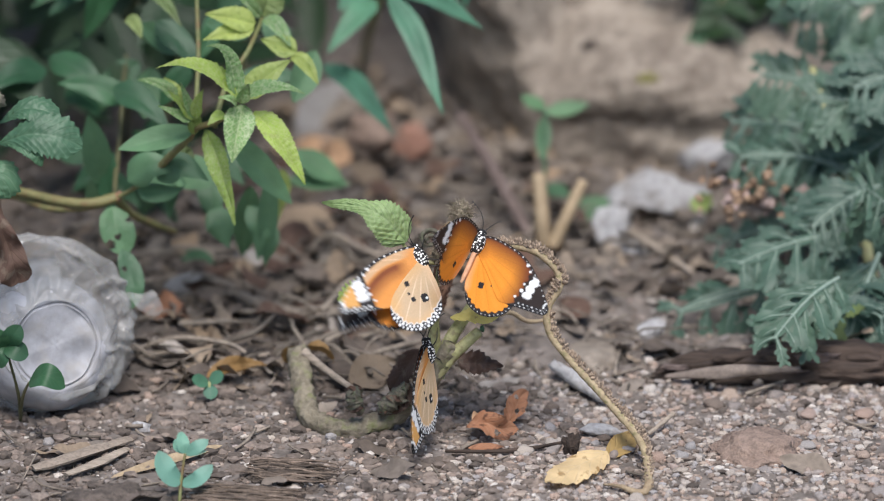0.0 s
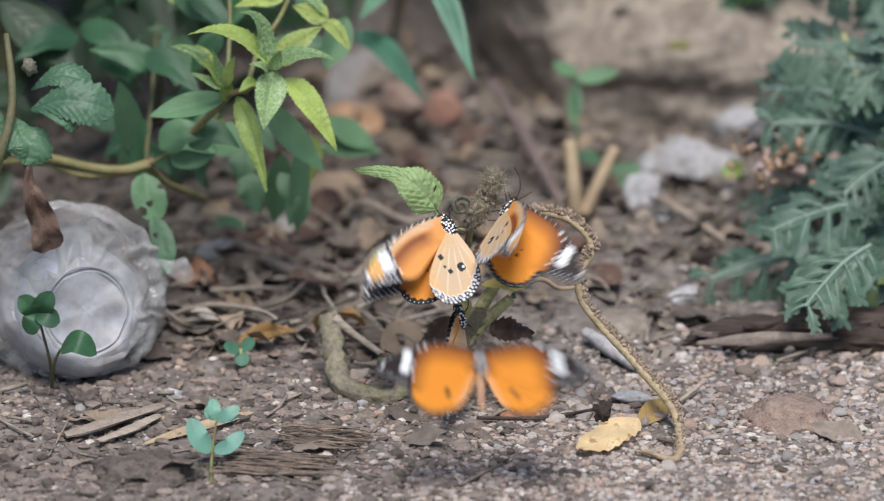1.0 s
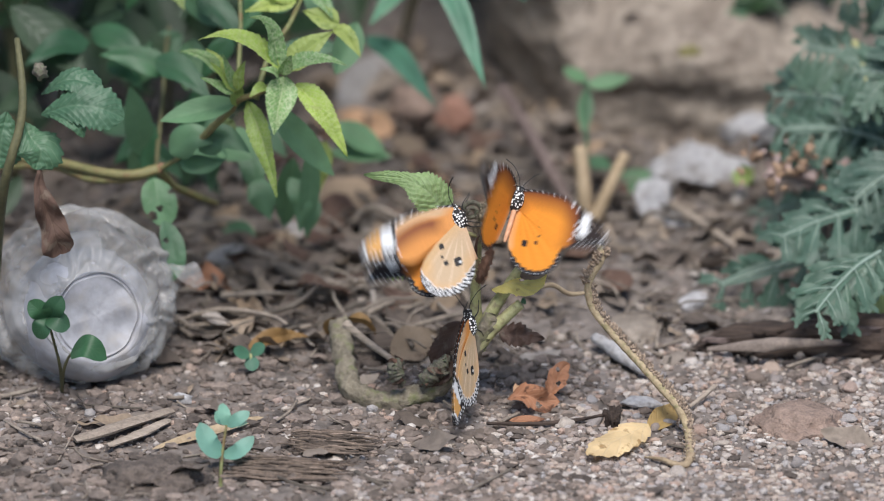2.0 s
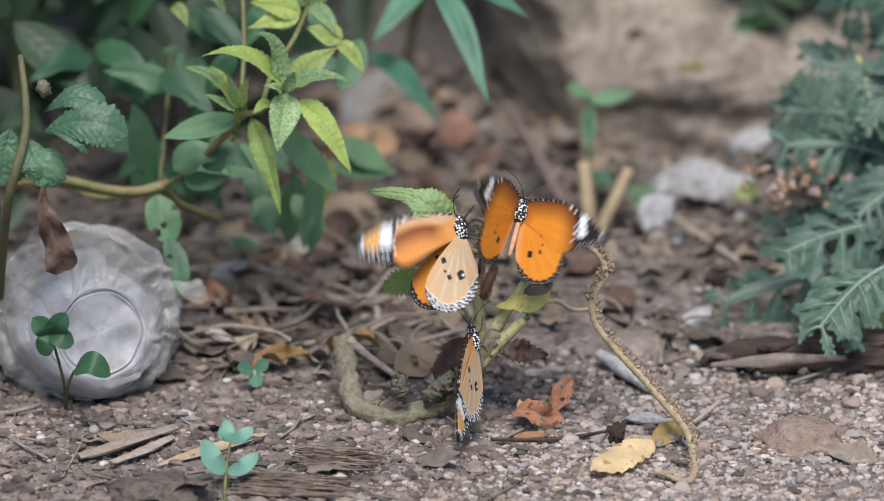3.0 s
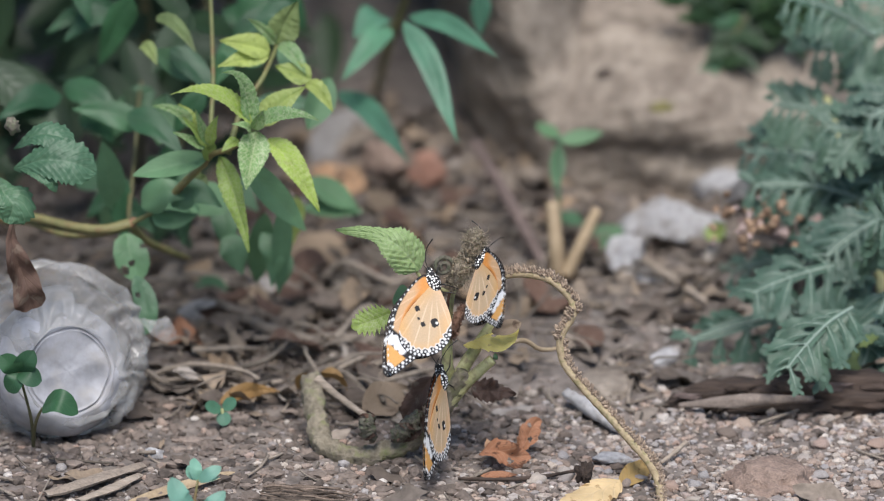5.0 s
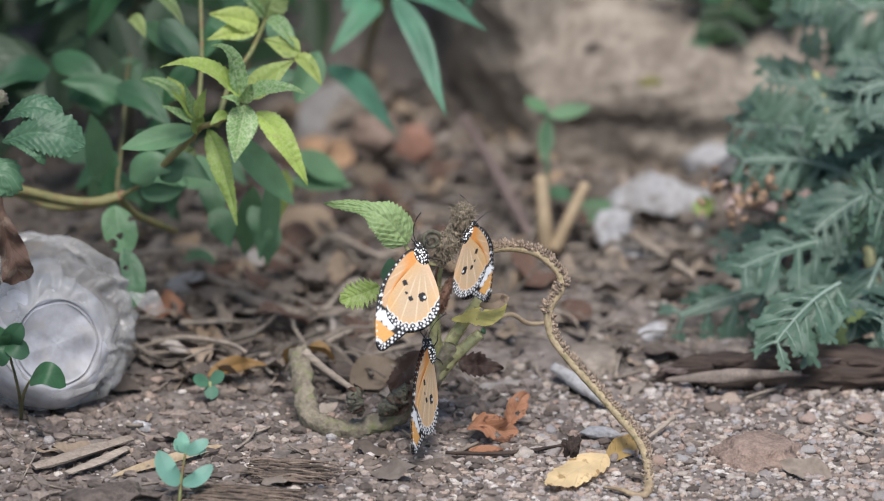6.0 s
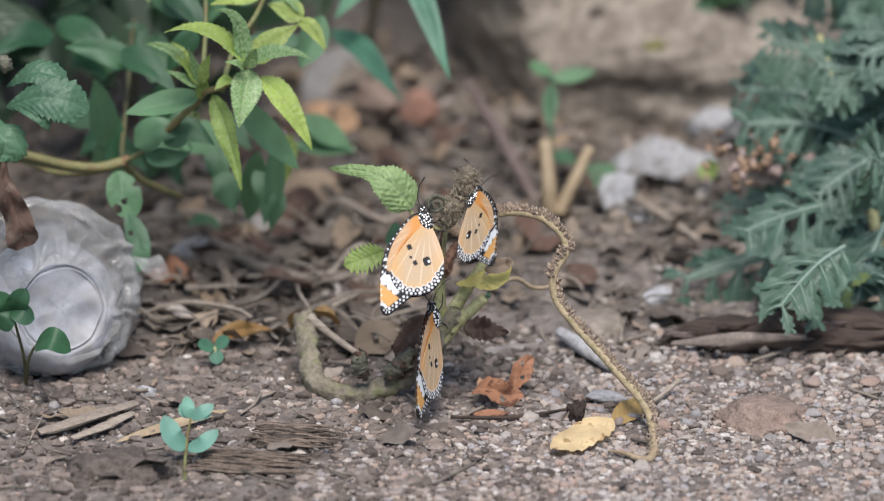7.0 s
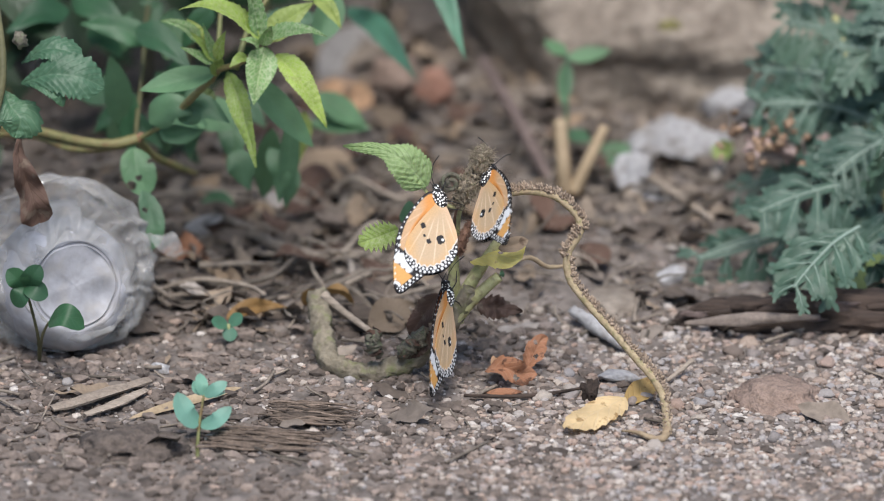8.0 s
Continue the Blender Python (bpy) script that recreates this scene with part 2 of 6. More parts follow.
def plain(name, colour, rough=0.6):
    k = Nodes(name)
    f = k.noise(k.coord(), 400, 4)
    k.l(k.mix(0.5, colour, k.ramp(f, [(0.3, (0.6, 0.6, 0.6)), (0.7, (1.3, 1.3, 1.3))]), "MULTIPLY"), k.b.inputs["Base Color"])
    k.b.inputs["Roughness"].default_value = rough
    return k.m


WING, DOTTED = wing_stuff(), spotted_stuff()
FILM = plastic_film()
CUP = rough_stuff("milky_plastic", (0.27, 0.27, 0.285), (0.46, 0.46, 0.495), 42, 0.55, 0.0005, (0.36, 0.34, 0.325))
BLACK = plain("black_chitin", (0.012, 0.011, 0.011), 0.45)
PEACH = plain("peach_abdomen", (0.62, 0.36, 0.22), 0.7)
PINK_FLOWER = rough_stuff("pinkish_dry_flower", (0.22, 0.14, 0.12), (0.52, 0.42, 0.39), 200, 0.9, 0.0004, None, 0.45)
TAN_FLOWER = rough_stuff("tan_dry_flower", (0.16, 0.09, 0.055), (0.42, 0.29, 0.19), 200, 0.9, 0.0004, None, 0.45)


RIB = plain("pale_leaf_rib", (0.26, 0.34, 0.28))

# ---------------------------------------------------------------- mesh helpers
def V3(p):
    return np.array(p, float)


def spline(points, sub=8, closed=False):
    """Catmull-Rom through the points."""
    p = np.array(points, float)
    n = len(p)
    out = []
    for i in range(n if closed else n - 1):
        if closed:
            a, b, c, d = p[(i - 1) % n], p[i], p[(i + 1) % n], p[(i + 2) % n]
        else:
            a, b, c, d = p[max(i - 1, 0)], p[i], p[i + 1], p[min(i + 2, n - 1)]
        for s in np.arange(sub) / sub:
            out.append(0.5 * (2 * b + (c - a) * s + (2 * a - 5 * b + 4 * c - d) * s * s + (3 * b - a - 3 * c + d) * s ** 3))
    if not closed:
        out.append(p[-1])
    return np.array(out)


def join(pieces):
    vs, fs, n = [], [], 0
    for v, f in pieces:
        vs.append(np.asarray(v, float))
        fs += [tuple(i + n for i in q) for q in f]
        n += len(v)
    return np.concatenate(vs), fs


def tube(points, radii, seg=8, sub=6, wobble=0.0, seed=0):
    """A round stem along a smooth line, its ends closed."""
    line = spline(points, sub)
    r = np.interp(np.linspace(0, 1, len(line)), np.linspace(0, 1, len(radii)), radii)
    rng = np.random.RandomState(seed)
    tan = np.gradient(line, axis=0)
    tan /= np.linalg.norm(tan, axis=1)[:, None] + 1e-12
    side = np.cross(tan[0], (0.13, 0.31, 0.94))
    vs, fs = [], []
    for i, (c, t) in enumerate(zip(line, tan)):
        side = side - t * (side @ t)
        side /= np.linalg.norm(side) + 1e-12
        up = np.cross(t, side)
        for j in range(seg):
            a = 2 * math.pi * j / seg
            k = r[i] * (1 + wobble * rng.uniform(-1, 1))
            vs.append(c + k * (math.cos(a) * side + math.sin(a) * up))
    for i in range(len(line) - 1):
        for j in range(seg):
            q = (j + 1) % seg
            fs.append((i * seg + j, i * seg + q, (i + 1) * seg + q, (i + 1) * seg + j))
    fs.append(tuple(range(seg))[::-1])
    fs.append(tuple((len(line) - 1) * seg + j for j in range(seg)))
    return np.array(vs), fs


_ico = {}


def ico(level):
    if level not in _ico:
        bm = bmesh.new()
        bmesh.ops.create_icosphere(bm, subdivisions=level, radius=1)
        _ico[level] = (np.array([v.co for v in bm.verts]), [tuple(v.index for v in f.verts) for f in bm.faces])
        bm.free()
    return _ico[level]


def stone(centre, size, level=2, rough=0.22, freq=1.3, seed=0, flat=True):
    """A broken stone: a ball pushed in and out, with flats."""
    v, f = ico(level)
    rng = np.random.RandomState(seed)
    v = v.copy()
    for _ in range(13 if flat else 0):
        n = rng.normal(size=3)
        n /= np.linalg.norm(n)
        d = v @ n
        v -= np.outer(np.maximum(d - rng.uniform(0.5, 0.82), 0), n) * 0.95
    off = rng.uniform(-50, 50, 3)
    k = np.array([noise.fractal(Vector(p * freq + off), 1.0, 2.0, 4) for p in v])
    v = v * (1 + rough * k)[:, None]
    return v * np.array(size) + np.array(centre), f


def leaf(base, tip, width, face=(0, -0.6, 0.8), droop=0.0, fold=0.25, n=22, m=8, serr=0, tooth=0.06, wide=0.45, wave=0.0, curl=0.0, blunt=0.0, seed=0, lobes=0.0, bend=0.0, shape=None, crink=0.0):
    """A leaf blade from base to tip; face: the way its upper side looks. Returns vertices, faces, uv."""
    b, t = V3(base), V3(tip)
    axis = t - b
    length = np.linalg.norm(axis)
    axis /= length
    nrm = V3(face) - axis * (V3(face) @ axis)
    nrm /= np.linalg.norm(nrm) + 1e-12
    side = np.cross(axis, nrm)
    rng = np.random.RandomState(seed)
    ph = rng.uniform(0, 6.28)
    vs, uv, fs = [], [], []
    for i in range(n + 1):
        u = i / n
        e = math.log(0.5) / math.log(wide)
        prof = math.sin(math.pi * u ** e) ** (0.8 - 0.35 * blunt) if 0 < u < 1 else 0.0
        if shape:
            prof = float(np.interp(u, *zip(*shape)))
        half = 0.5 * width * max(prof, 0.03)
        if serr:
            half *= 1 + tooth * (((u * serr) % 1.0) - 0.5) * 2
        if lobes:
            half *= 1 - lobes * (0.5 + 0.5 * math.cos(u * 3.5 * 2 * math.pi))
        sag = -droop * length * 4 * u * (1 - u) * 0.25 - droop * length * u * u * 0.6
        for j in range(m + 1):
            s = 2 * j / m - 1
            lift = abs(s) * half * fold - curl * s * s * half + wave * length * math.sin(u * 11 + ph + (2.0 if s > 0 else 0)) * abs(s)
            lift += crink * half * noise.noise(Vector((u * length * 420, s * half * 420, ph))) if crink else 0.0
            vs.append(b + axis * (u * length) + side * (s * half + bend * length * 4 * u * (1 - u)) + nrm * lift + np.array((0, 0, 1)) * sag)
            uv.append((u, 0.5 + 0.5 * s))
    for i in range(n):
        for j in range(m):
            a = i * (m + 1) + j
            fs.append((a, a + 1, a + m + 2, a + m + 1))
    return np.array(vs), fs, uv


LANCE = [(0, 0.1), (0.06, 0.5), (0.16, 0.86), (0.3, 1.0), (0.48, 0.9), (0.68, 0.62), (0.85, 0.3), (1, 0.02)]
OVAL = [(0, 0.08), (0.06, 0.45), (0.18, 0.8), (0.36, 0.97), (0.55, 1.0), (0.74, 0.88), (0.9, 0.55), (1, 0.05)]


def blade(points, width, face=(0, -0.6, 0.8), shape=LANCE, fold=0.3, serr=0, tooth=0.08, quilt=0.0, veins=11, wave=0.0, crink=0.0, twist=0.0, roll=0.0, n=60, m=14, holes=(), seed=0):
    """A leaf along a bent midrib: quilted between its veins, toothed, with holes where it was eaten (along, across, radius)."""
    line = spline(points, 24)
    run = np.concatenate([[0], np.cumsum(np.linalg.norm(np.diff(line, axis=0), axis=1))])
    length = run[-1]
    us = np.linspace(0, 1, n + 1)
    mid = np.stack([np.interp(us * length, run, line[:, c]) for c in range(3)], 1)
    tan = np.gradient(mid, axis=0)
    tan /= np.linalg.norm(tan, axis=1)[:, None]
    rng = np.random.RandomState(seed)
    ph = rng.uniform(0, 6.28)
    vs, uv, fs = [], [], []
    for u, c, t in zip(us, mid, tan):
        nrm = V3(face) - t * (V3(face) @ t)
        nrm /= np.linalg.norm(nrm) + 1e-12
        side = np.cross(t, nrm)
        a = twist * (u - 0.3)
        nrm, side = nrm * math.cos(a) + side * math.sin(a), side * math.cos(a) - nrm * math.sin(a)
        half = 0.5 * width * float(np.interp(u, *zip(*shape)))
        for j in range(m + 1):
            s = 2 * j / m - 1
            w = half
            if serr:
                w *= 1 + tooth * (2 * ((u * serr + (0.5 if s > 0 else 0)) % 1.0) - 1) * max(0.0, abs(s) - 0.6) / 0.4
            cell = abs(math.cos(math.pi * (u * veins - abs(s) * veins * 0.275)))
            lift = abs(s) * w * fold - roll * s * s * w + wave * length * math.sin(u * 9 + ph + (2.0 if s > 0 else 0)) * abs(s)
            lift += quilt * (min(1.0, abs(s) * 4) * cell ** 0.6 + 0.7 * noise.noise(Vector((u * length * 700, s * w * 700, ph))))
            if crink:
                lift += crink * width * noise.noise(Vector((u * length * 130, s * w * 130, ph)))
            vs.append(c + side * s * w + nrm * lift)
            uv.append((u, 0.5 + 0.5 * s))
    for i in range(n):
        for j in range(m):
            u, s = (i + 0.5) / n, 2 * (j + 0.5) / m - 1
            if any(math.hypot((u - a) * length, (s - b) * width * 0.45) < r * (1 + 0.4 * noise.noise(Vector((u * 30, s * 6, 1)))) for a, b, r in holes):
                continue
            k = i * (m + 1) + j
            fs.append((k, k + 1, k + m + 2, k + m + 1))
    return np.array(vs), fs, uv


def mesh_of(name, v, f, mat, uv=None, smooth=True, colours=None):
    me = bpy.data.meshes.new(name)
    me.from_pydata([tuple(p) for p in v], [], f)
    me.materials.append(mat)
    if uv is not None:
        layer = me.uv_layers.new(name="UVMap")
        idx = np.empty(len(me.loops), int)
        me.loops.foreach_get("vertex_index", idx)
        layer.data.foreach_set("uv", np.array(uv, float)[idx].ravel())
    if colours is not None:
        at = me.color_attributes.new("pattern", "FLOAT_COLOR", "POINT")
        at.data.foreach_set("color", np.concatenate([colours, np.ones((len(colours), 1))], 1).ravel())
    if smooth:
        me.polygons.foreach_set("use_smooth", [True] * len(me.polygons))
    me.update()
    return me


ORIGIN = {}


def thing(name, base, label, category, group="", kind=""):
    ob = new(name)
    ob.location = base
    ob.empty_display_size = 0.01
    ORIGIN[ob.name] = V3(base)
    return tagged(ob, label, category, group, kind)


def part(name, vf, mat, parent, label="", uv=None, smooth=True, colours=None, kind=""):
    """One mesh object under a thing or a part; its vertices are given in the world."""
    o = ORIGIN[parent.name]
    if len(vf) == 3:
        uv = vf[2]
    ob = new(name, mesh_of(name, np.asarray(vf[0]) - o, vf[1], mat, uv, smooth, colours))
    ob.parent = parent
    ORIGIN[ob.name] = o
    return tagged(ob, label, kind=kind)


def solid(name, vf, mat, label, category, group="", kind="", uv=None, smooth=True):
    """A thing that is one mesh, with its origin under its middle."""
    v = np.asarray(vf[0])
    if len(vf) == 3:
        uv = vf[2]
    o = np.array((*(v[:, :2].min(0) + v[:, :2].max(0)) / 2, v[:, 2].min()))
    ob = new(name, mesh_of(name, v - o, vf[1], mat, uv, smooth))
    ob.location = o
    ORIGIN[ob.name] = o
    return tagged(ob, label, category, group, kind)


# ---------------------------------------------------------------- ground
def gz(x, y):
    """The ground's height: small humps, a little rise under the litter behind."""
    h = 0.0035 * noise.fractal(Vector((x * 14, y * 14, 3.1)), 1.0, 2.0, 3) + 0.0011 * noise.noise(Vector((x * 120, y * 120, 7.7)))
    return h + 0.0016 * noise.noise(Vector((x * 55, y * 55, 2.2)))


def build_ground():
    def axis(lo, hi, step, far):
        mid = list(np.arange(lo, hi + step / 2, step))
        out, d, a, b = [], step, lo, hi
        left, right = [], []
        while a > -far:
            d *= 1.35
            a, b = a - d, b + d
            left.append(a)
            right.append(b)
        return left[::-1] + mid + right

    xs, ys = axis(-0.3, 0.3, 0.0025, 400), axis(-0.16, 0.62, 0.003, 400)
    v = [(x, y, gz(x, y) if abs(x) < 3 and abs(y) < 3 else 0.0) for y in ys for x in xs]
    w = len(xs)
    f = [(j * w + i, j * w + i + 1, (j + 1) * w + i + 1, (j + 1) * w + i) for j in range(len(ys) - 1) for i in range(w - 1)]
    ob = new("ground", mesh_of("ground", v, f, SOIL))
    ORIGIN[ob.name] = V3((0, 0, 0))
    return tagged(ob, "dry greyish brown soil strewn with gravel and litter", "ground", kind="structure")


ground = build_ground()


def on_ground(p, lift=0.0):
    return (p[0], p[1], gz(p[0], p[1]) + lift)


def rock(name, centre, size, mat, label, category="rock", seed=0, rough=0.22, level=4, flat=True, lift=0.6):
    """A stone that sits a little in the soil; centre on the ground."""
    c = on_ground(centre, size[2] * lift)
    return solid(name, stone(c, size, level, rough, 1.3 if flat else 2.2, seed, flat), mat, label, category)


def build_concrete():
    """A big weathered lump of old concrete: a slope above that looks to the sky, an undercut foot, a steep darker flank."""
    plan = spline([(-0.03, 0.9), (-0.022, 0.6), (-0.012, 0.46), (0.004, 0.385), (0.028, 0.342), (0.075, 0.328), (0.12, 0.318), (0.17, 0.332), (0.23, 0.33), (0.4, 0.35), (0.8, 0.4)], 40)
    slope = spline([(0.012, -0.02), (0.007, 0.008), (0.006, 0.018), (0.001, 0.027), (0.001, 0.034), (0.008, 0.041), (0.034, 0.058), (0.085, 0.085), (0.155, 0.125), (0.28, 0.18), (0.45, 0.21), (0.5, 0.15), (0.5, -0.02)], 10)
    steep = spline([(0.016, -0.02), (0.014, 0.015), (0.011, 0.03), (0.008, 0.045), (0.004, 0.06), (-0.002, 0.08), (-0.010, 0.11), (-0.012, 0.14), (0.02, 0.18), (0.2, 0.22), (0.45, 0.21), (0.5, 0.15), (0.5, -0.02)], 10)
    run = np.gradient(plan, axis=0)
    run /= np.linalg.norm(run, axis=1)[:, None]
    v = []
    for i, (p, t) in enumerate(zip(plan, run)):
        n = np.array((-t[1], t[0]))
        k = min(1.0, max(0.0, (p[0] - 0.012) / 0.035))
        k = k * k * (3 - 2 * k)
        for (a0, z0), (a1, z1) in zip(steep, slope):
            a, z = a0 + (a1 - a0) * k, z0 + (z1 - z0) * k
            q = p + n * a
            d = noise.fractal(Vector((q[0] * 17, q[1] * 17, z * 22)), 0.8, 2.0, 6)
            e = noise.noise(Vector((q[0] * 9 + 4, q[1] * 9, z * 9)))
            v.append((q[0] - n[0] * 0.007 * d, q[1] - n[1] * (0.007 * d + 0.01 * e), z + (0.0045 * d + 0.004 * e if z > 0.01 else 0)))
    m = len(slope)
    f = [(i * m + j, (i + 1) * m + j, (i + 1) * m + j + 1, i * m + j + 1) for i in range(len(plan) - 1) for j in range(m - 1)]
    ob = new("concrete_block", mesh_of("concrete_block", v, f, CONCRETE))
    tagged(ob, "weathered grey concrete block with an undercut foot", "block", kind="structure")


build_concrete()

# a dark lump put on the slope in place of a shaded pit
solid("earth_clod", stone((0.0667, 0.3472, 0.0505), (0.0046, 0.003, 0.0032), 3, 0.5, 1.6, 5), DARK_CLOD, "dark lump standing in for a pit in the concrete", "earth")
solid("moss_patch", stone((0.0915, 0.3235, 0.0428), (0.005, 0.003, 0.0028), 3, 0.7, 2.2, 7, False), MOSS, "small olive moss patch on the concrete", "moss")

# ---------------------------------------------------------------- stones
rock("rock", (0.0915, 0.2678, 0), (0.031, 0.018, 0.0138), PALE_ROCK, "pale grey broken rock lying on the soil", seed=3, rough=0.35)
rock("rock", (0.0741, 0.2215, 0), (0.011, 0.010, 0.0125), PALE_ROCK, "small pale grey rock beside a larger one", seed=8)
rock("rock", (0.118, 0.3169, 0.0), (0.020, 0.011, 0.0135), PALE_ROCK, "pale rock at the foot of the concrete", seed=11)
rock("rock", (0.0644, 0.0849, 0.0), (0.016, 0.022, 0.005), CONCRETE, "flat beige stone half sunk in soil", seed=12)
solid("stone_sliver", tube([(0.0464, 0.0634, 0.006), (0.0556, 0.0491, 0.005), (0.0671, 0.0323, 0.003)], [0.0022, 0.0034, 0.0022], 8, 6, 0.15, 4), PALE_ROCK, "long bluish grey stone sliver on soil", "rock")
rock("earth_clod", (0.129, -0.0194, 0), (0.019, 0.02, 0.0085), CLOD, "low reddish brown clod of dry earth", "earth", seed=14, lift=-0.15, rough=0.3, flat=False)
rock("rock", (0.0638, -0.0003, 0), (0.010, 0.006, 0.003), PALE_ROCK, "small flat white stone", seed=16)
rock("brick_piece", (-0.0124, 0.3372, 0), (0.010, 0.010, 0.011), BRICK, "broken piece of red brick", "brick", seed=5)
rock("rock", (-0.0326, 0.3487, 0), (0.014, 0.012, 0.011), CLOD, "pinkish grey lump of earth among leaf litter", seed=6, rough=0.5)
rock("rock", (0.0846, 0.2121, 0), (0.009, 0.007, 0.005), PALE_ROCK, "small grey stone on the soil", seed=21)
rock("rock", (0.0873, 0.1181, 0), (0.008, 0.007, 0.005), PALE_ROCK, "small pale stone on the soil", seed=22)


# ---------------------------------------------------------------- rotten wood, sticks, straw
def wood_piece(name, pts, radii, mat, label, category="stick", seed=0, seg=9, wob=0.12):
    return solid(name, tube(pts, radii, seg, 8, wob, seed), mat, label, category)


branch = thing("rotten_branch", (0.1405, 0.0745, 0), "dark rotting branch with pale split wood", "branch")


def log(points, radii, seed, seg=28, sub=16, rough=0.3):
    """A rotten log: flattened, furrowed along its length."""
    line = spline(points, sub)
    r = np.interp(np.linspace(0, 1, len(line)), np.linspace(0, 1, len(radii)), radii)
    vs, fs = [], []
    for i, c in enumerate(line):
        for j in range(seg):
            a = 2 * math.pi * j / seg
            k = 1 + rough * noise.noise(Vector((math.cos(a) * 3.2, math.sin(a) * 3.2, i * 0.07 + seed))) + 0.5 * rough * noise.noise(Vector((math.cos(a) * 8, math.sin(a) * 8, i * 0.16 + seed)))
            vs.append(c + r[i] * k * np.array((0, math.cos(a), 0.85 * math.sin(a))))
    n = len(line)
    for i in range(n - 1):
        for j in range(seg):
            q = (j + 1) % seg
            fs.append((i * seg + j, i * seg + q, (i + 1) * seg + q, (i + 1) * seg + j))
    fs += [tuple(range(seg))[::-1], tuple((n - 1) * seg + j for j in range(seg))]
    return np.array(vs), fs


part("heartwood", log([(0.0868, 0.058, 0.002), (0.1, 0.0606, 0.005), (0.1399, 0.0607, 0.006), (0.1821, 0.0594, 0.007), (0.2012, 0.0646, 0.005)], [0.0012, 0.006, 0.0085, 0.0095, 0.006], 3, 40, 24, 0.8), DARK_WOOD, branch)
for i, (x, z, w) in enumerate(((0.098, 0.008, 0.007), (0.118, 0.0125, 0.009), (0.137, 0.0125, 0.006), (0.156, 0.013, 0.010), (0.174, 0.013, 0.008), (0.108, 0.005, 0.006), (0.145, 0.006, 0.008))):
    part("bark_flake", stone((x, 0.0545 - 0.001 * (i % 3), z), (w, 0.0018, 0.0022 + 0.0006 * (i % 2)), 3, 0.5, 1.8, 40 + i), DARK_WOOD if i % 3 else STICK_BROWN, branch, "torn flake of bark")
part("split_wood", log([(0.0927, 0.0501, 0.006), (0.1182, 0.0436, 0.0105), (0.1486, 0.0449, 0.0115)], [0.0008, 0.0034, 0.001], 5, 14, 14, 0.5), TWIG, branch, "strip of pale split wood")
part("split_wood", log([(0.1048, 0.0633, 0.008), (0.1305, 0.0607, 0.011), (0.168, 0.0607, 0.011)], [0.0008, 0.0036, 0.001], 9, 14, 14, 0.5), DARK_WOOD, branch)
wood_piece("stick", [(0.0383, 0.2317, 0.002), (0.0238, 0.27, 0.0171), (0.0078, 0.33, 0.0239)], [0.0024, 0.003, 0.0026], STICK_BROWN, "greyish pink stick leaning against the concrete", "stick", 7)
wood_piece("stick", [(0.0812, 0.2231, 0.008), (0.094, 0.2004, 0.007), (0.1075, 0.1751, 0.006)], [0.0015, 0.0017, 0.0014], PALE_WOOD, "pale straight stick on the soil", "stick", 8)
wood_piece("stick", [(-0.0574, 0.034, 0.0233), (-0.0495, 0.03, 0.0179), (-0.0419, 0.025, 0.0139), (-0.0354, 0.02, 0.0109)], [0.0021, 0.0016, 0.0014, 0.0012], PALE_WOOD, "thin grey stick leaning on the old stem", "stick", 9)
wood_piece("stick", [(-0.1068, 0.1715, 0.008), (-0.0948, 0.1557, 0.008), (-0.0823, 0.1392, 0.007), (-0.0702, 0.1312, 0.006), (-0.0606, 0.1286, 0.005)], [0.0022, 0.0026, 0.0026, 0.0024, 0.0018], OLD_WOOD, "thick grey stick among the litter", "stick", 10)
wood_piece("stick", [(-0.117, 0.0933, 0.003), (-0.0959, 0.1, 0.003), (-0.0721, 0.1, 0.003)], [0.001, 0.0012, 0.001], TWIG, "thin twig lying among leaves", "stick", 11)
wood_piece("stick", [(0.0844, -0.0055, 0.002), (0.0903, 0, 0.0048), (0.095, 0.005, 0.0071)], [0.0008, 0.001, 0.0011], PALE_WOOD, "small white twig on gravel", "stick", 12)
wood_piece("stick", [(0.0014, -0.0245, 0.002), (0.0266, -0.027, 0.003), (0.0497, -0.0176, 0.003)], [0.0007, 0.0009, 0.0007], DARK_WOOD, "thin dark twig on gravel", "stick", 13)
wood_piece("stick", [(-0.0737, 0.1818, 0.002), (-0.0695, 0.15, -0.0042), (-0.0675, 0.106, 0.002)], [0.0006, 0.0007, 0.0006], TWIG, "thin upright dry grey stalk", "stick", 14)

def bark():
    """A flat piece of torn fibrous bark: long dark strands side by side."""
    rng = np.random.RandomState(2)
    for a, b, n, wid in (((-0.1047, -0.0717, 0.001), (-0.0506, -0.079, 0.001), 60, 0.022), ((-0.0808, -0.0445, 0.001), (-0.042, -0.0482, 0.001), 46, 0.024)):
        a, b = V3(a), V3(b)
        th = thing("fibrous_bark", tuple((a + b) / 2), "torn piece of dark fibrous bark on soil", "bark")
        pieces = []
        for i in range(n):
            o = np.array((0, (i / n - 0.5) * wid, 0.0012 + 0.002 * math.sin(math.pi * i / n) * rng.rand()))
            p, q = a + (b - a) * rng.uniform(0, 0.3), b - (b - a) * rng.uniform(0, 0.4)
            mid = [p + (q - p) * u + o + rng.normal(size=3) * np.array((0.001, 0.0006, 0.0004)) for u in np.linspace(0, 1, 6)]
            pieces.append(tube(mid, [0.0003, 0.0006, 0.0005, 0.0002], 5, 3))
        part("fibre_mat", join(pieces), FIBRE, th, kind="stuff")


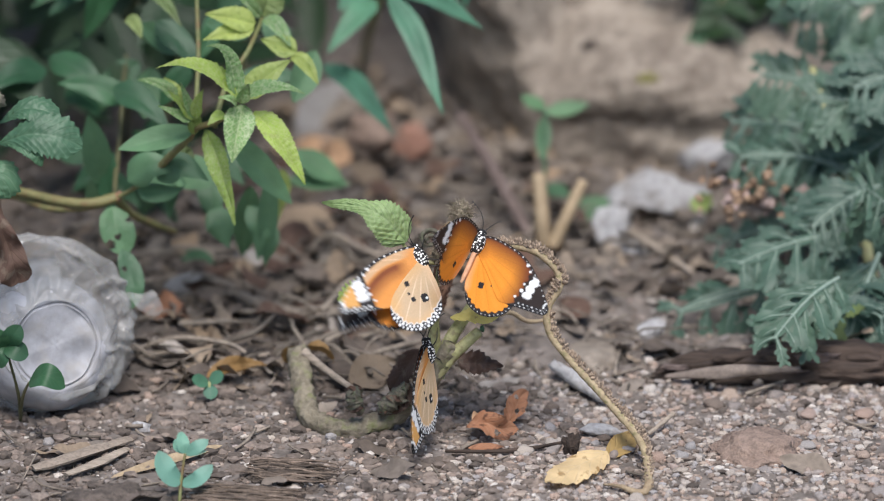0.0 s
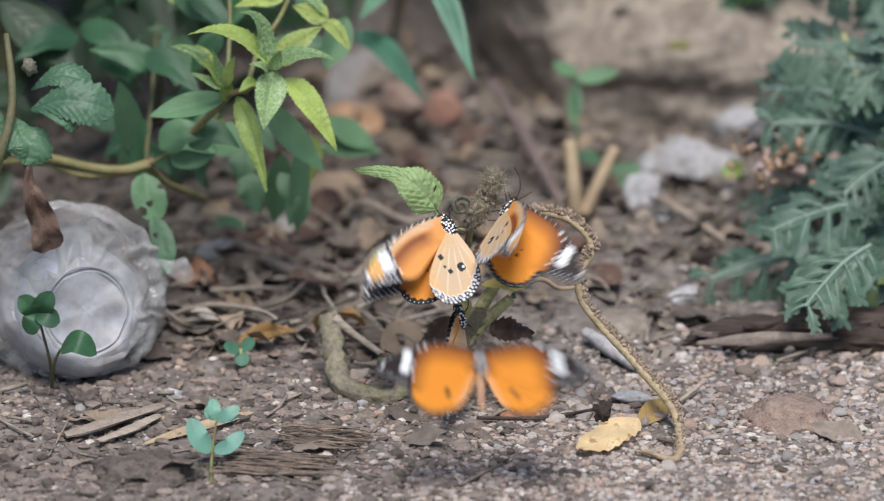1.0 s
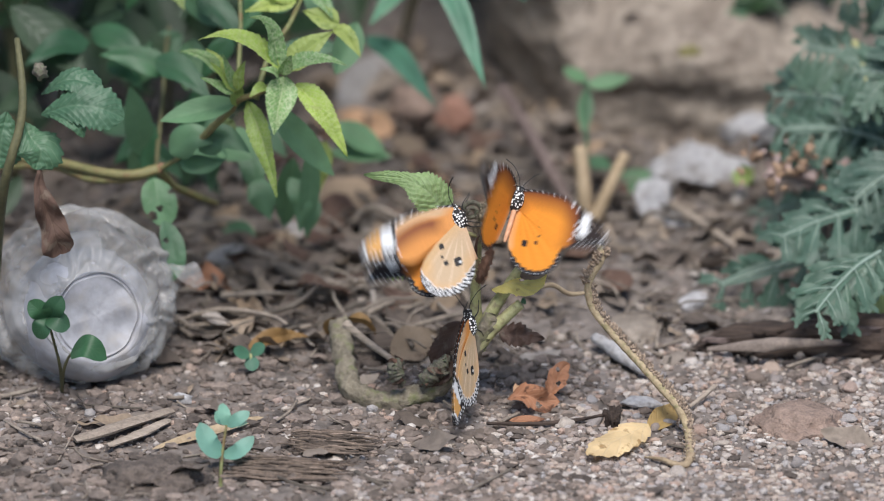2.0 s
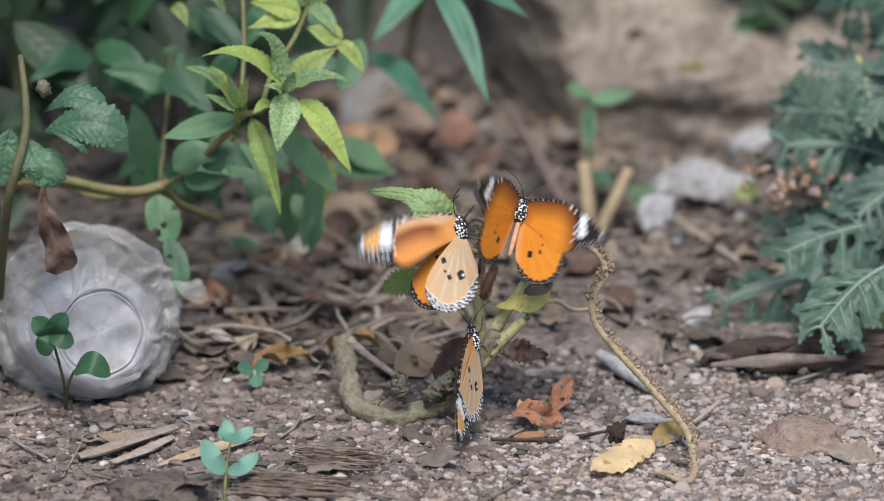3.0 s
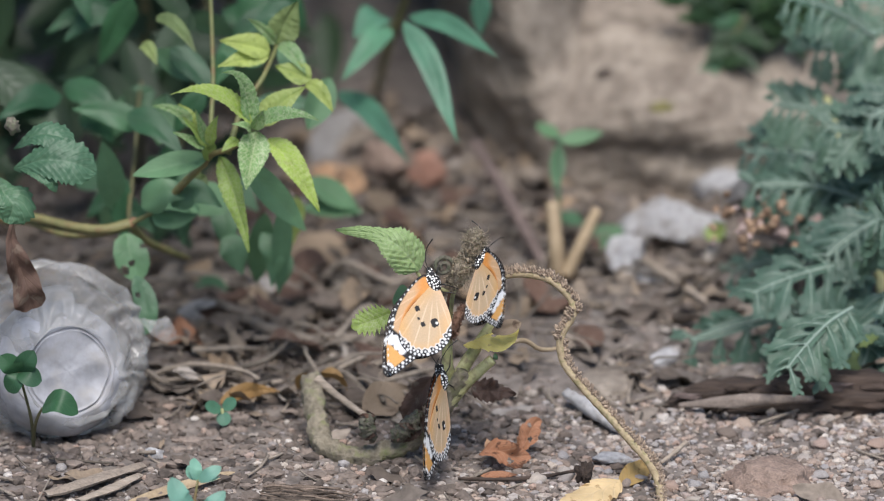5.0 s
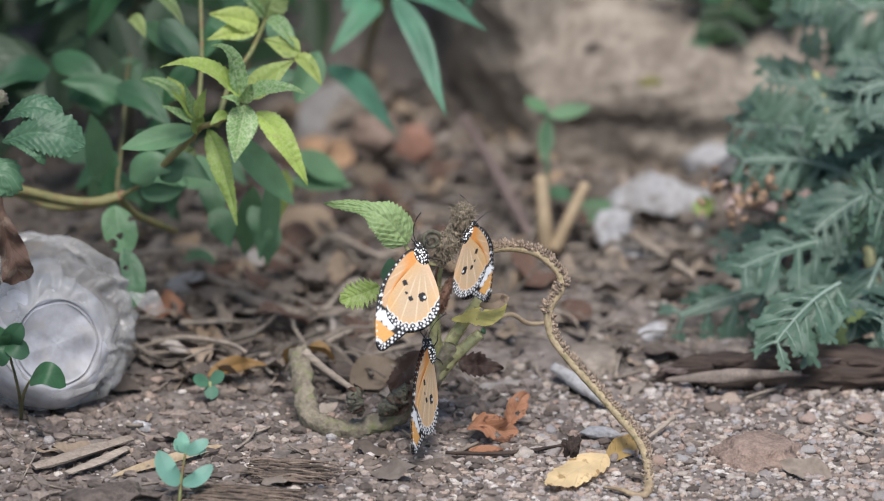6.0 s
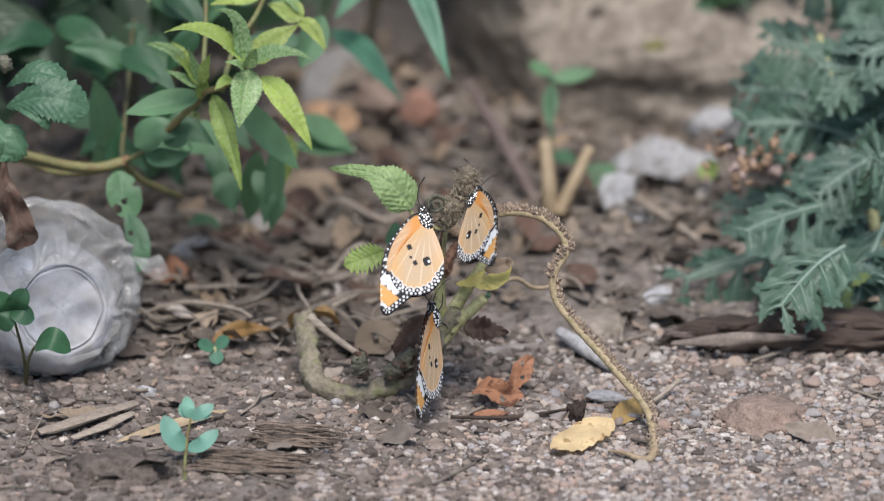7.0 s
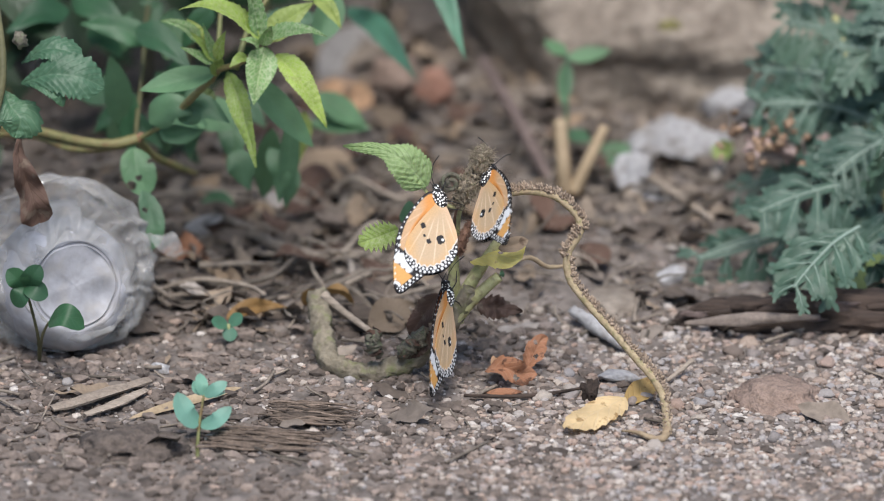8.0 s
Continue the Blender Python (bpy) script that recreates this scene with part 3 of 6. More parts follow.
bark()
def splinter(pts, radii, mat, label, seed):
    """A torn flat sliver of wood, ridged along its grain."""
    v, f = tube(pts, radii, 9, 5, 0.13, seed)
    base = v[:, 2].min()
    v[:, 2] = 0.0015 + (v[:, 2] - base) * 0.45
    return solid("wood_splinter", (v, f), mat, label, "wood", smooth=False)


splinter([(-0.1654, -0.046, 0.003), (-0.1569, -0.0408, 0.004), (-0.1415, -0.0266, 0.004), (-0.1274, -0.0134, 0.003)], [0.0024, 0.0036, 0.0034, 0.0026], OLD_WOOD, "long grey weathered wood splinter on soil", 16)
splinter([(-0.1519, -0.0518, 0.002), (-0.1398, -0.0403, 0.003), (-0.1284, -0.0236, 0.002)], [0.0016, 0.003, 0.002], PALE_WOOD, "flat grey-brown wood splinter on soil", 15)
solid("straw_blade", leaf((-0.0894, -0.0207, 0.003), (-0.1338, -0.0545, 0.002), 0.0058, (0, -0.3, 0.9), fold=0.3, n=20, m=6, blunt=0.6), STRAW, "flat tan blade of dry straw", "straw")
rock("rock", (-0.1236, 0.0061, 0), (0.0058, 0.004, 0.003), PALE_ROCK, "small white stone near the plastic bag", seed=31)
rock("earth_clod", (-0.1307, -0.0844, 0), (0.022, 0.018, 0.007), DARK_CLOD, "flat brown clod of dry earth", "earth", seed=32, lift=0.0, rough=0.5, flat=False)

solid("bark_crumb", stone((0.0529, -0.0243, 0.004), (0.003, 0.003, 0.0055), 3, 0.8, 2.5, 4, False), DARK_WOOD, "dark crumbling bark crumb on gravel", "bark")
solid("sprig", blade([(0.1089, 0.24, 0.0167), (0.1124, 0.238, 0.0154), (0.1171, 0.236, 0.0193)], 0.009, (0.2, -0.8, 0.5), OVAL, 0.2, 0, 0, 0.0, 8, 0, 0, 0, 0, 14, 6), YOUNG_YELLOW, "small yellow-green leaf against a pale rock", "leaf")
solid("brick_piece", stone((0.0919, 0.3352, 0.004), (0.009, 0.006, 0.005), 3, 0.3, 1.3, 19), BRICK, "flat broken piece of reddish brick", "brick")

straws = thing("dead_stalk", (0.0444, 0.2264, 0), "pair of straw-coloured dead stalks standing in soil", "dry plant")
part("stalk", tube([(0.0444, 0.2242, 0), (0.0436, 0.225, 0.0122), (0.0419, 0.235, 0.0295)], [0.0034, 0.0033, 0.003], 9, 6, 0.08), STRAW, straws)
part("stalk", tube([(0.0481, 0.2242, 0), (0.0541, 0.225, 0.0135), (0.0615, 0.23, 0.0287)], [0.003, 0.0027, 0.0022], 9, 6, 0.08), STRAW, straws)

seedling = thing("seedling", (0.0452, 0.2336, 0), "small green seedling behind dead stalks", "plant")
part("stem", tube([(0.0452, 0.2336, 0), (0.0447, 0.24, 0.0303), (0.0447, 0.25, 0.0554)], [0.0008, 0.0009, 0.0007], 6), MID_LEAF, seedling)
for b, t, w in (((0.0447, 0.25, 0.0528), (0.0641, 0.25, 0.058), 0.0075), ((0.0447, 0.25, 0.0541), (0.0347, 0.26, 0.0585), 0.007), ((0.0447, 0.25, 0.0515), (0.0432, 0.24, 0.0355), 0.007),
                ((0.0453, 0.25, 0.019), (0.0555, 0.24, 0.0186), 0.008), ((0.0547, 0.26, 0.0023), (0.0756, 0.26, 0.0102), 0.010), ((0.0534, 0.26, 0.0049), (0.0681, 0.25, 0.0006), 0.009)):
    part("leaf", leaf(b, t, w, (0.2, -0.7, 0.7), 0.1, 0.2, 12, 6), MID_LEAF, seedling)


# ---------------------------------------------------------------- dead leaves
def dead_leaf(base, tip, width, mat, label, face=(0, -0.4, 0.9), **kw):
    return solid("dead_leaf", leaf(base, tip, width, face, **kw), mat, label, "leaf")


dead_leaf((0.067, -0.0347, 0.006), (0.0422, -0.0645, 0.004), 0.0145, DRY_LEAF, "cream dry leaf lying on gravel", fold=0.15, n=40, serr=7, tooth=0.10, wave=0.02, blunt=0.8, curl=0.3, crink=0.06)
dead_leaf((0.0674, -0.0295, 0.001), (0.0797, -0.012, 0.005), 0.0095, HONEY_LEAF, "folded honey-coloured dry leaf standing on edge", (-0.3, -0.9, 0.3), fold=0.4, blunt=0.6, wave=0.03)
solid("dead_leaf", blade([(0.0099, -0.008, 0.0062), (0.0166, -0.01, 0.0092), (0.0238, -0.01, 0.0061), (0.0314, -0.006, 0.0046)], 0.010, (0.1, -0.7, 0.7), OVAL, 0.7, 3, 0.12, 0.0003, 7, 0.06, 0.45, 1.2, 0.4, 50, 14, ((0.6, 0.4, 0.0012),)), RUST_LEAF, "curled rust-brown dead leaf", "leaf")
solid("dead_leaf", blade([(0.0268, -0.002, 0.005), (0.0291, 0.0, 0.0092), (0.0323, 0.003, 0.015), (0.0355, 0.004, 0.0166)], 0.0085, (-0.4, -0.9, 0.1), OVAL, 0.6, 3, 0.1, 0.0003, 7, 0.05, 0.35, 0.8, 0.5, 44, 12, ((0.4, 0.3, 0.0011), (0.7, -0.4, 0.0008))), RUST_LEAF, "curled rust-brown leaf standing upright", "leaf")
solid("dead_leaf", blade([(0.0139, 0.0, 0.0091), (0.0157, -0.004, 0.0077), (0.0203, -0.006, 0.006)], 0.006, (0.3, -0.9, 0.3), OVAL, 0.9, 3, 0.1, 0.0003, 7, 0.05, 0.35, 0.8, 0.5, 30, 10), PEACH_LITTER, "torn pale rust leaf piece", "leaf")
dead_leaf((0.0106, -0.0213, 0.002), (0.0255, -0.0226, 0.003), 0.0045, RUST_LEAF, "small orange-red dead leaf", fold=0.2)
solid("dead_leaf", blade([(-0.0975, 0.05, 0.006), (-0.0892, 0.055, 0.0082), (-0.0804, 0.06, 0.0083), (-0.0727, 0.06, 0.0074)], 0.0075, (0, -0.7, 0.7), LANCE, 0.7, 0, 0, 0.0003, 8, 0.04, 0.08, 0.6, 0.3, 40, 10), AMBER_LEAF, "curved amber yellow leaf beside a sprout", "leaf")
solid("dead_leaf", blade([(-0.0654, 0.06, 0.0084), (-0.0593, 0.058, 0.0143), (-0.0517, 0.056, 0.0161), (-0.0447, 0.054, 0.0109)], 0.0125, (0, -0.35, -0.9), OVAL, 0.5, 0, 0, 0.0003, 8, 0.03, 0.06, 0.3, 0.9, 44, 12), AMBER_LEAF, "amber leaf arched over a stick", "leaf")
dead_leaf((-0.0412, 0.3259, 0.004), (-0.0683, 0.36, -0.0013), 0.017, PEACH_LITTER, "large peach-brown dead leaf", (0, -0.7, 0.7), fold=0.2, blunt=0.6, wave=0.03)
dead_leaf((-0.0646, 0.37, 0.0006), (-0.0409, 0.42, 0.0077), 0.022, GREY_LITTER, "grey dead leaf standing on edge", (0, -0.9, 0.4), fold=0.2, blunt=0.6)
dead_leaf((-0.0768, 0.2146, 0.003), (-0.0489, 0.24, 0.0095), 0.026, TAN_LEAF, "broad brown dead leaf", (0, -0.6, 0.8), fold=0.15, blunt=0.9, wave=0.03)
dead_leaf((-0.1268, 0.1382, 0.004), (-0.1071, 0.12, 0.0069), 0.014, RUST_LEAF, "crumpled rust leaf beside the plastic bag", (0.2, -0.7, 0.7), fold=0.5, wave=0.08)
dead_leaf((-0.1046, 0.1142, 0.004), (-0.0884, 0.0872, 0.004), 0.006, TAN_LEAF, "small brownish dead leaf", fold=0.7, wave=0.06, crink=0.35)
dead_leaf((-0.0384, 0.05, 0.003), (-0.0197, 0.06, 0.0093), 0.016, TAN_LEAF, "tan dead leaf leaning on the wilted plant", (0, -0.8, 0.6), fold=0.3, wave=0.05)

# ---------------------------------------------------------------- plastic bag
bag = thing("plastic_bag", (-0.1502, 0.0351, 0), "crumpled translucent white plastic bag round a cup", "bag")


def build_bag():
    c = V3((-0.1605, 0.025, 0.0295))
    axis = V3((0.35, -0.9, 0.28))
    axis /= np.linalg.norm(axis)
    e1 = np.cross(axis, (0, 0, 1))
    e1 /= np.linalg.norm(e1)
    e2 = np.cross(e1, axis) * -1
    e2 = np.cross(axis, e1)
    prof = [(0.0, 0.004), (0.006, 0.0042), (0.012, 0.0048), (0.0158, 0.0055), (0.0168, 0.0057), (0.0175, 0.0045), (0.0182, 0.0056), (0.021, 0.0050), (0.0245, 0.002), (0.0268, -0.003), (0.0275, -0.012), (0.0265, -0.03)]
    pr = spline(prof, 4)
    seg = 64
    v, f = [], []
    for r, h in pr:
        for j in range(seg):
            a = 2 * math.pi * j / seg
            d = 1 + 0.03 * noise.noise(Vector((math.cos(a) * 2, math.sin(a) * 2, h * 60)))
            v.append(c + axis * (h - (0.0012 * max(0.0, math.cos(3 * a + 1)) * r / 0.016 if r < 0.0165 else 0.0) + 0.0025 * noise.noise(Vector((r * 90 * math.cos(a), r * 90 * math.sin(a), 1)))) + (e1 * math.cos(a) + e2 * math.sin(a)) * r * d)
    for i in range(len(pr) - 1):
        for j in range(seg):
            q = (j + 1) % seg
            f.append((i * seg + j, i * seg + q, (i + 1) * seg + q, (i + 1) * seg + j))
    part("cup", (np.array(v), f), CUP, bag, "milky round cup bottom with rings")
    # the film round it: drawn back from the cup's rim in long sharp folds
    hem = spline([(0.0188, 0.0068), (0.0225, 0.0062), (0.0275, 0.003), (0.0325, -0.003), (0.037, -0.011), (0.0405, -0.02), (0.0415, -0.030), (0.039, -0.042), (0.031, -0.054), (0.018, -0.062), (0.002, -0.064)], 8)
    seg, v, f = 200, [], []
    for i, (r, h) in enumerate(hem):
        u = i / (len(hem) - 1)
        for j in range(seg):
            a = 2 * math.pi * j / seg
            ring = Vector((math.cos(a) * 1.6, math.sin(a) * 1.6, u * 1.3))
            w1 = (4.6 * u + a / (2 * math.pi) + 0.8 * noise.noise(ring * 0.9)) % 1.0
            w2 = (a * 2.5 / math.pi + 2.2 * u + 1.6 * noise.noise(ring * 1.4)) % 1.0
            saw = abs(w1 - 0.3) / 0.7 * 0.09 + abs(w2 - 0.5) * 0.10
            k = 1 - min(1.0, u * 4) * saw + 0.05 * noise.noise(ring * 1.3 + Vector((5, 1, 2)))
            q = c + axis * (h - 0.05 * saw * min(1.0, u * 5) + 0.004 * u * noise.noise(ring * 3)) + (e1 * math.cos(a) + e2 * math.sin(a)) * r * k + np.array((0.004, 0.002, 0.004)) * min(1, u * 3)
            q[2] = max(q[2], 0.001)
            v.append(q)
    for i in range(len(hem) - 1):
        for j in range(seg):
            q = (j + 1) % seg
            f.append((i * seg + j, i * seg + q, (i + 1) * seg + q, (i + 1) * seg + j))
    part("film", (np.array(v), f), FILM, bag, "thin clear crumpled film")
    loose = blade([(-0.1292, 0.06, 0.0394), (-0.1237, 0.052, 0.04), (-0.1184, 0.046, 0.0373), (-0.116, 0.044, 0.0373)], 0.010, (0.4, -0.8, 0.5), OVAL, 0.4, 0, 0, 0, 8, 0.05, 0.3, 0.8, 0.3, 24, 12)
    part("film_corner", (loose[0], loose[1]), FILM, bag)


build_bag()


# ---------------------------------------------------------------- the wilted plant
host = thing("wilted_plant", (-0.031, 0.0029, 0), "wilted uprooted plant with drooping bristly seed spikes", "plant")
part("main_stem", tube([(-0.0592, 0.04, 0.0206), (-0.0571, 0.02, 0.012), (-0.0534, 0.005, 0.0049), (-0.0379, 0, 0.0019), (-0.0194, 0, 0.0085), (-0.0044, 0, 0.0246), (0.0037, 0, 0.0394)], [0.0046, 0.0044, 0.0044, 0.0043, 0.0042, 0.0038, 0.003], 18, 10, 0.2), OLD_STEM, host, "thick bent grey-green stem")
part("branch_stem", tube([(-0.0044, 0.004, 0.0226), (0.0037, 0.006, 0.0396), (0.0152, 0.008, 0.0573)], [0.0034, 0.0027, 0.0022], 10, 8, 0.05), GREEN_STEM, host)
part("branch_stem", tube([(-0.0032, 0, 0.0258), (0.0064, 0, 0.0364), (0.0152, 0, 0.0448)], [0.0034, 0.0025, 0.0021], 10, 8, 0.04), GREEN_STEM, host)
part("branch_stem", tube([(-0.0018, 0.006, 0.0218), (-0.003, 0.008, 0.0364), (-0.0032, 0.008, 0.0516), (-0.0018, 0.008, 0.0659), (-0.0005, 0.006, 0.0752)], [0.003, 0.0026, 0.002, 0.0011, 0.0008], 10, 8, 0.06), GREEN_STEM, host)
part("shoot_tip", stone((0.0163, 0, 0.046), (0.0016, 0.0014, 0.0018), 2, 0.1), MID_LEAF, host, "fresh green cut tip")


def spike(path, radii, seeds, size, name="seed_spike"):
    """A drooping spike: a hairy stem set with small seeds along its upper side."""
    sp = part(name, tube(path, radii, 10, 10, 0.06), SPIKE_STEM, host, "tan drooping bristly seed spike")
    line = spline(path, 60)
    rng = np.random.RandomState(4)
    pieces = []
    for _ in range(seeds):
        i = int(rng.beta(1.0, 1.05) * (len(line) - 2))
        t = line[i + 1] - line[i]
        t /= np.linalg.norm(t)
        n = np.cross(t, (0, -1, 0))
        if n[2] < 0 or abs(n[2]) < 0.1 and n[0] < 0:
            n = -n
        d = n * rng.uniform(0.5, 1.0) + np.array((0.5, -1, 0.3)) * rng.uniform(-0.3, 0.75) + rng.normal(size=3) * 0.18
        d /= np.linalg.norm(d)
        r = np.interp(i / len(line), np.linspace(0, 1, len(radii)), radii)
        s = size * (rng.uniform(0.6, 1.1) if rng.rand() < 0.7 else rng.uniform(1.2, 1.9))
        v, f = ico(1)
        v = v * s * np.array((0.8, 0.8, 0.7)) + rng.normal(size=v.shape) * s * 0.12
        pieces.append((v + line[i] + d * (r + s * 0.35), f))
        if rng.rand() < 0.7:
            a = line[i] + d * r
            pieces.append(tube([a, a + d * s * 1.5, a + d * s * 2.1 + np.array((-0.3, 0, 0.4)) * s], [s * 0.5, s * 0.42, s * 0.15], 5, 1))
    part("seed_fuzz", join(pieces), BRISTLE, sp, "rows of tiny brown seeds", kind="stuff")


spike([(0.0193, 0.004, 0.0796), (0.0278, 0.002, 0.0813), (0.0381, 0, 0.0796), (0.0461, -0.002, 0.0732), (0.0479, -0.004, 0.0666), (0.0431, -0.006, 0.0576), (0.0441, -0.008, 0.0473), (0.0519, -0.012, 0.0375), (0.0633, -0.018, 0.0266),
       (0.0724, -0.024, 0.0178), (0.0792, -0.03, 0.0115), (0.083, -0.038, 0.0048), (0.0833, -0.0661, 0.003)], [0.0015, 0.0018, 0.0018, 0.0018, 0.0018, 0.0018, 0.0018, 0.0019, 0.002, 0.002, 0.0018, 0.0017], 2300, 0.0006)
part("root", tube([(0.0837, -0.0643, 0.004), (0.0814, -0.0697, 0.002), (0.0769, -0.0692, 0.002), (0.0719, -0.065, 0.0025), (0.0652, -0.0589, 0.001)], [0.0018, 0.0017, 0.0013, 0.0009, 0.0004], 8, 6, 0.15), STRAW, host, "pale dry root end")


def woolly(path, radii, count, name, seed, mat=None):
    """A shrivelled woolly spike end: a knobbly mass of curled hairs and dead florets."""
    base = part(name, tube(path, [r * 0.7 for r in radii], 8, 8, 0.15, seed), mat or WOOLLY, host, "shrivelled grey-brown woolly seed head")
    line = spline(path, 40)
    rng = np.random.RandomState(seed)
    pieces = []
    for _ in range(count):
        i = rng.randint(len(line))
        r = np.interp(i / len(line), np.linspace(0, 1, len(radii)), radii)
        d = rng.normal(size=3)
        d /= np.linalg.norm(d)
        p = line[i] + d * r * rng.uniform(0.4, 0.95)
        if rng.rand() < 0.42:
            v, f = ico(1)
            s = r * rng.uniform(0.07, 0.2)
            pieces.append((v * s * np.array((0.7, 0.7, 1.3)) + rng.normal(size=v.shape) * s * 0.3 + p, f))
        elif rng.rand() < 0.75:
            # a dry hair curled round on itself
            e = np.cross(d, rng.normal(size=3))
            e /= np.linalg.norm(e)
            w = r * rng.uniform(0.1, 0.3)
            span = rng.uniform(1.2, 3.4)
            pieces.append(tube([p + w * (d * math.sin(k * span) + e * (1 - math.cos(k * span))) for k in (0, 0.25, 0.5, 0.75, 1)], [0.00016, 0.00014, 0.00012, 0.0001, 0.00007], 4, 2))
        else:
            q = p + d * r * 0.45 + rng.normal(size=3) * r * 0.25
            pieces.append(tube([p, (p + q) / 2 + rng.normal(size=3) * r * 0.12, q], [0.00016, 0.00012, 0.00006], 4, 3))
    part("dry_fuzz", join(pieces), mat or WOOLLY, base, kind="stuff")


woolly([(0.0055, 0.002, 0.0896), (0.0071, 0, 0.0937), (0.0078, 0, 0.0966), (0.0073, 0, 0.099)], [0.0044, 0.005, 0.0046, 0.0026], 1500, "seed_head", 5)
woolly([(-0.0014, 0.002, 0.0764), (0.0014, 0, 0.082), (0.0037, 0, 0.0864), (0.0055, 0.001, 0.0894)], [0.0034, 0.0048, 0.0048, 0.0038], 1700, "seed_head", 7)
a = V3((-0.005, 0, 0.0852))
woolly([a + np.array((math.cos(t) * r, -0.001 * t / 6, math.sin(t) * r)) for t, r in zip(np.linspace(0.2, 10, 16), np.linspace(0.0042, 0.0010, 16))], [0.0013, 0.0012, 0.0010], 500, "coiled_seed_head", 6, GREY_GREEN_WOOL)
part("dead_twig", tube([(0.0018, 0.002, 0.0803), (-0.0014, 0.001, 0.0753), (-0.003, 0.002, 0.07), (-0.0032, 0.006, 0.0629)], [0.0008, 0.0006, 0.0006, 0.0008], 6, 5, 0.15), BROWN_LEAF, host)
woolly([(0.0032, 0.004, 0.0669), (0.0014, 0.002, 0.0627), (-0.0005, 0.002, 0.0578), (-0.0016, 0.004, 0.0531)], [0.0016, 0.0026, 0.003, 0.0018], 700, "seed_head", 8, RUSTY_WOOL)
part("leaf", blade([(-0.0149, -0.001, 0.0839), (-0.0193, -0.003, 0.0904), (-0.025, -0.004, 0.0966), (-0.0342, 0.0, 0.0992), (-0.0487, 0.004, 0.0989)], 0.0165, (0.3, -0.85, 0.4),
           [(0, 0.1), (0.05, 0.7), (0.13, 0.98), (0.3, 1.0), (0.44, 0.85), (0.54, 0.5), (0.64, 0.36), (0.8, 0.28), (0.92, 0.16), (1, 0.02)], 0.1, 24, 0.08, 0.0008, 12, 0.008, 0.03, 0.3, 0.3, 120, 28), FRESH_LEAF, host, "fresh green quilted toothed leaf")
part("petiole", tube([(0.0002, 0.002, 0.073), (-0.009, 0.002, 0.0754), (-0.0138, 0, 0.0798), (-0.0165, 0, 0.0839)], [0.0009, 0.0008, 0.0008, 0.0007], 7), GREEN_STEM, host)
part("leaf", blade([(-0.0262, 0.012, 0.0605), (-0.0335, 0.011, 0.0576), (-0.0427, 0.01, 0.0547)], 0.0108, (0.0, -0.85, 0.5), OVAL, 0.15, 9, 0.3, 0.0004, 8, 0.01, 0.03, 0, 0.1, 60, 16), LIME_LEAF, host, "small yellow-green toothed leaf")
part("leaf", leaf((-0.0194, 0.02, 0.0664), (-0.0259, 0.03, 0.0603), 0.009, (0.0, -0.8, 0.6), 0.1, 0.2, 14, 6), MID_LEAF, host)
part("leaf", blade([(0.0034, 0.004, 0.0494), (0.0103, 0.002, 0.0531), (0.0181, 0.002, 0.0532), (0.0259, 0.004, 0.0564)], 0.0095, (0.0, -0.4, 1.0), OVAL, -0.3, 5, 0.06, 0.0004, 8, 0.03, 0.16, 0.4, 0.3, 60, 16, ((0.55, -0.5, 0.0012),)), YELLOW_LEAF, host, "yellow withering leaf with brown edge")
part("leaf_edge", blade([(0.0148, -0.001, 0.0572), (0.0203, -0.002, 0.0591), (0.0268, 0.0, 0.0609)], 0.0062, (0.1, -0.8, 0.6), OVAL, 0.6, 0, 0, 0.0003, 8, 0.03, 0.25, 0.5, 0.4, 30, 8), TAN_LEAF, host, "dry brown curled edge")
part("dry_stalk", tube([(0.0212, 0.02, 0.0436), (0.0282, 0.03, 0.0419), (0.0353, 0.035, 0.0361), (0.043, 0.04, 0.0348)], [0.0009, 0.0011, 0.001, 0.0007], 7, 6, 0.1), STRAW, host, "thin straw-coloured dry stalk")
part("leaf", leaf((0.0064, -0.004, 0.0335), (0.0249, -0.004, 0.0298), 0.0095, (0.2, -0.8, 0.4), -0.1, 0.9, 40, 10, 7, 0.15, 0.35, 0.10, 0.9, crink=0.6), BROWN_LEAF, host, "curled dark brown dead leaf")
part("leaf", leaf((-0.0097, 0.006, 0.0347), (-0.0217, 0.008, 0.0146), 0.0105, (-0.5, -0.8, 0.3), 0.0, 0.7, 40, 10, 12, 0.10, 0.45, 0.06, 0.5), BROWN_LEAF, host, "curled dark brown dead leaf")
part("leaf", leaf((-0.0113, -0.004, 0.0212), (-0.0263, -0.004, 0.0101), 0.010, (-0.2, -0.9, 0.3), 0.0, 0.6, 30, 8, 10, 0.05, 0.45, 0.05, 0.5), BROWN_LEAF, host)


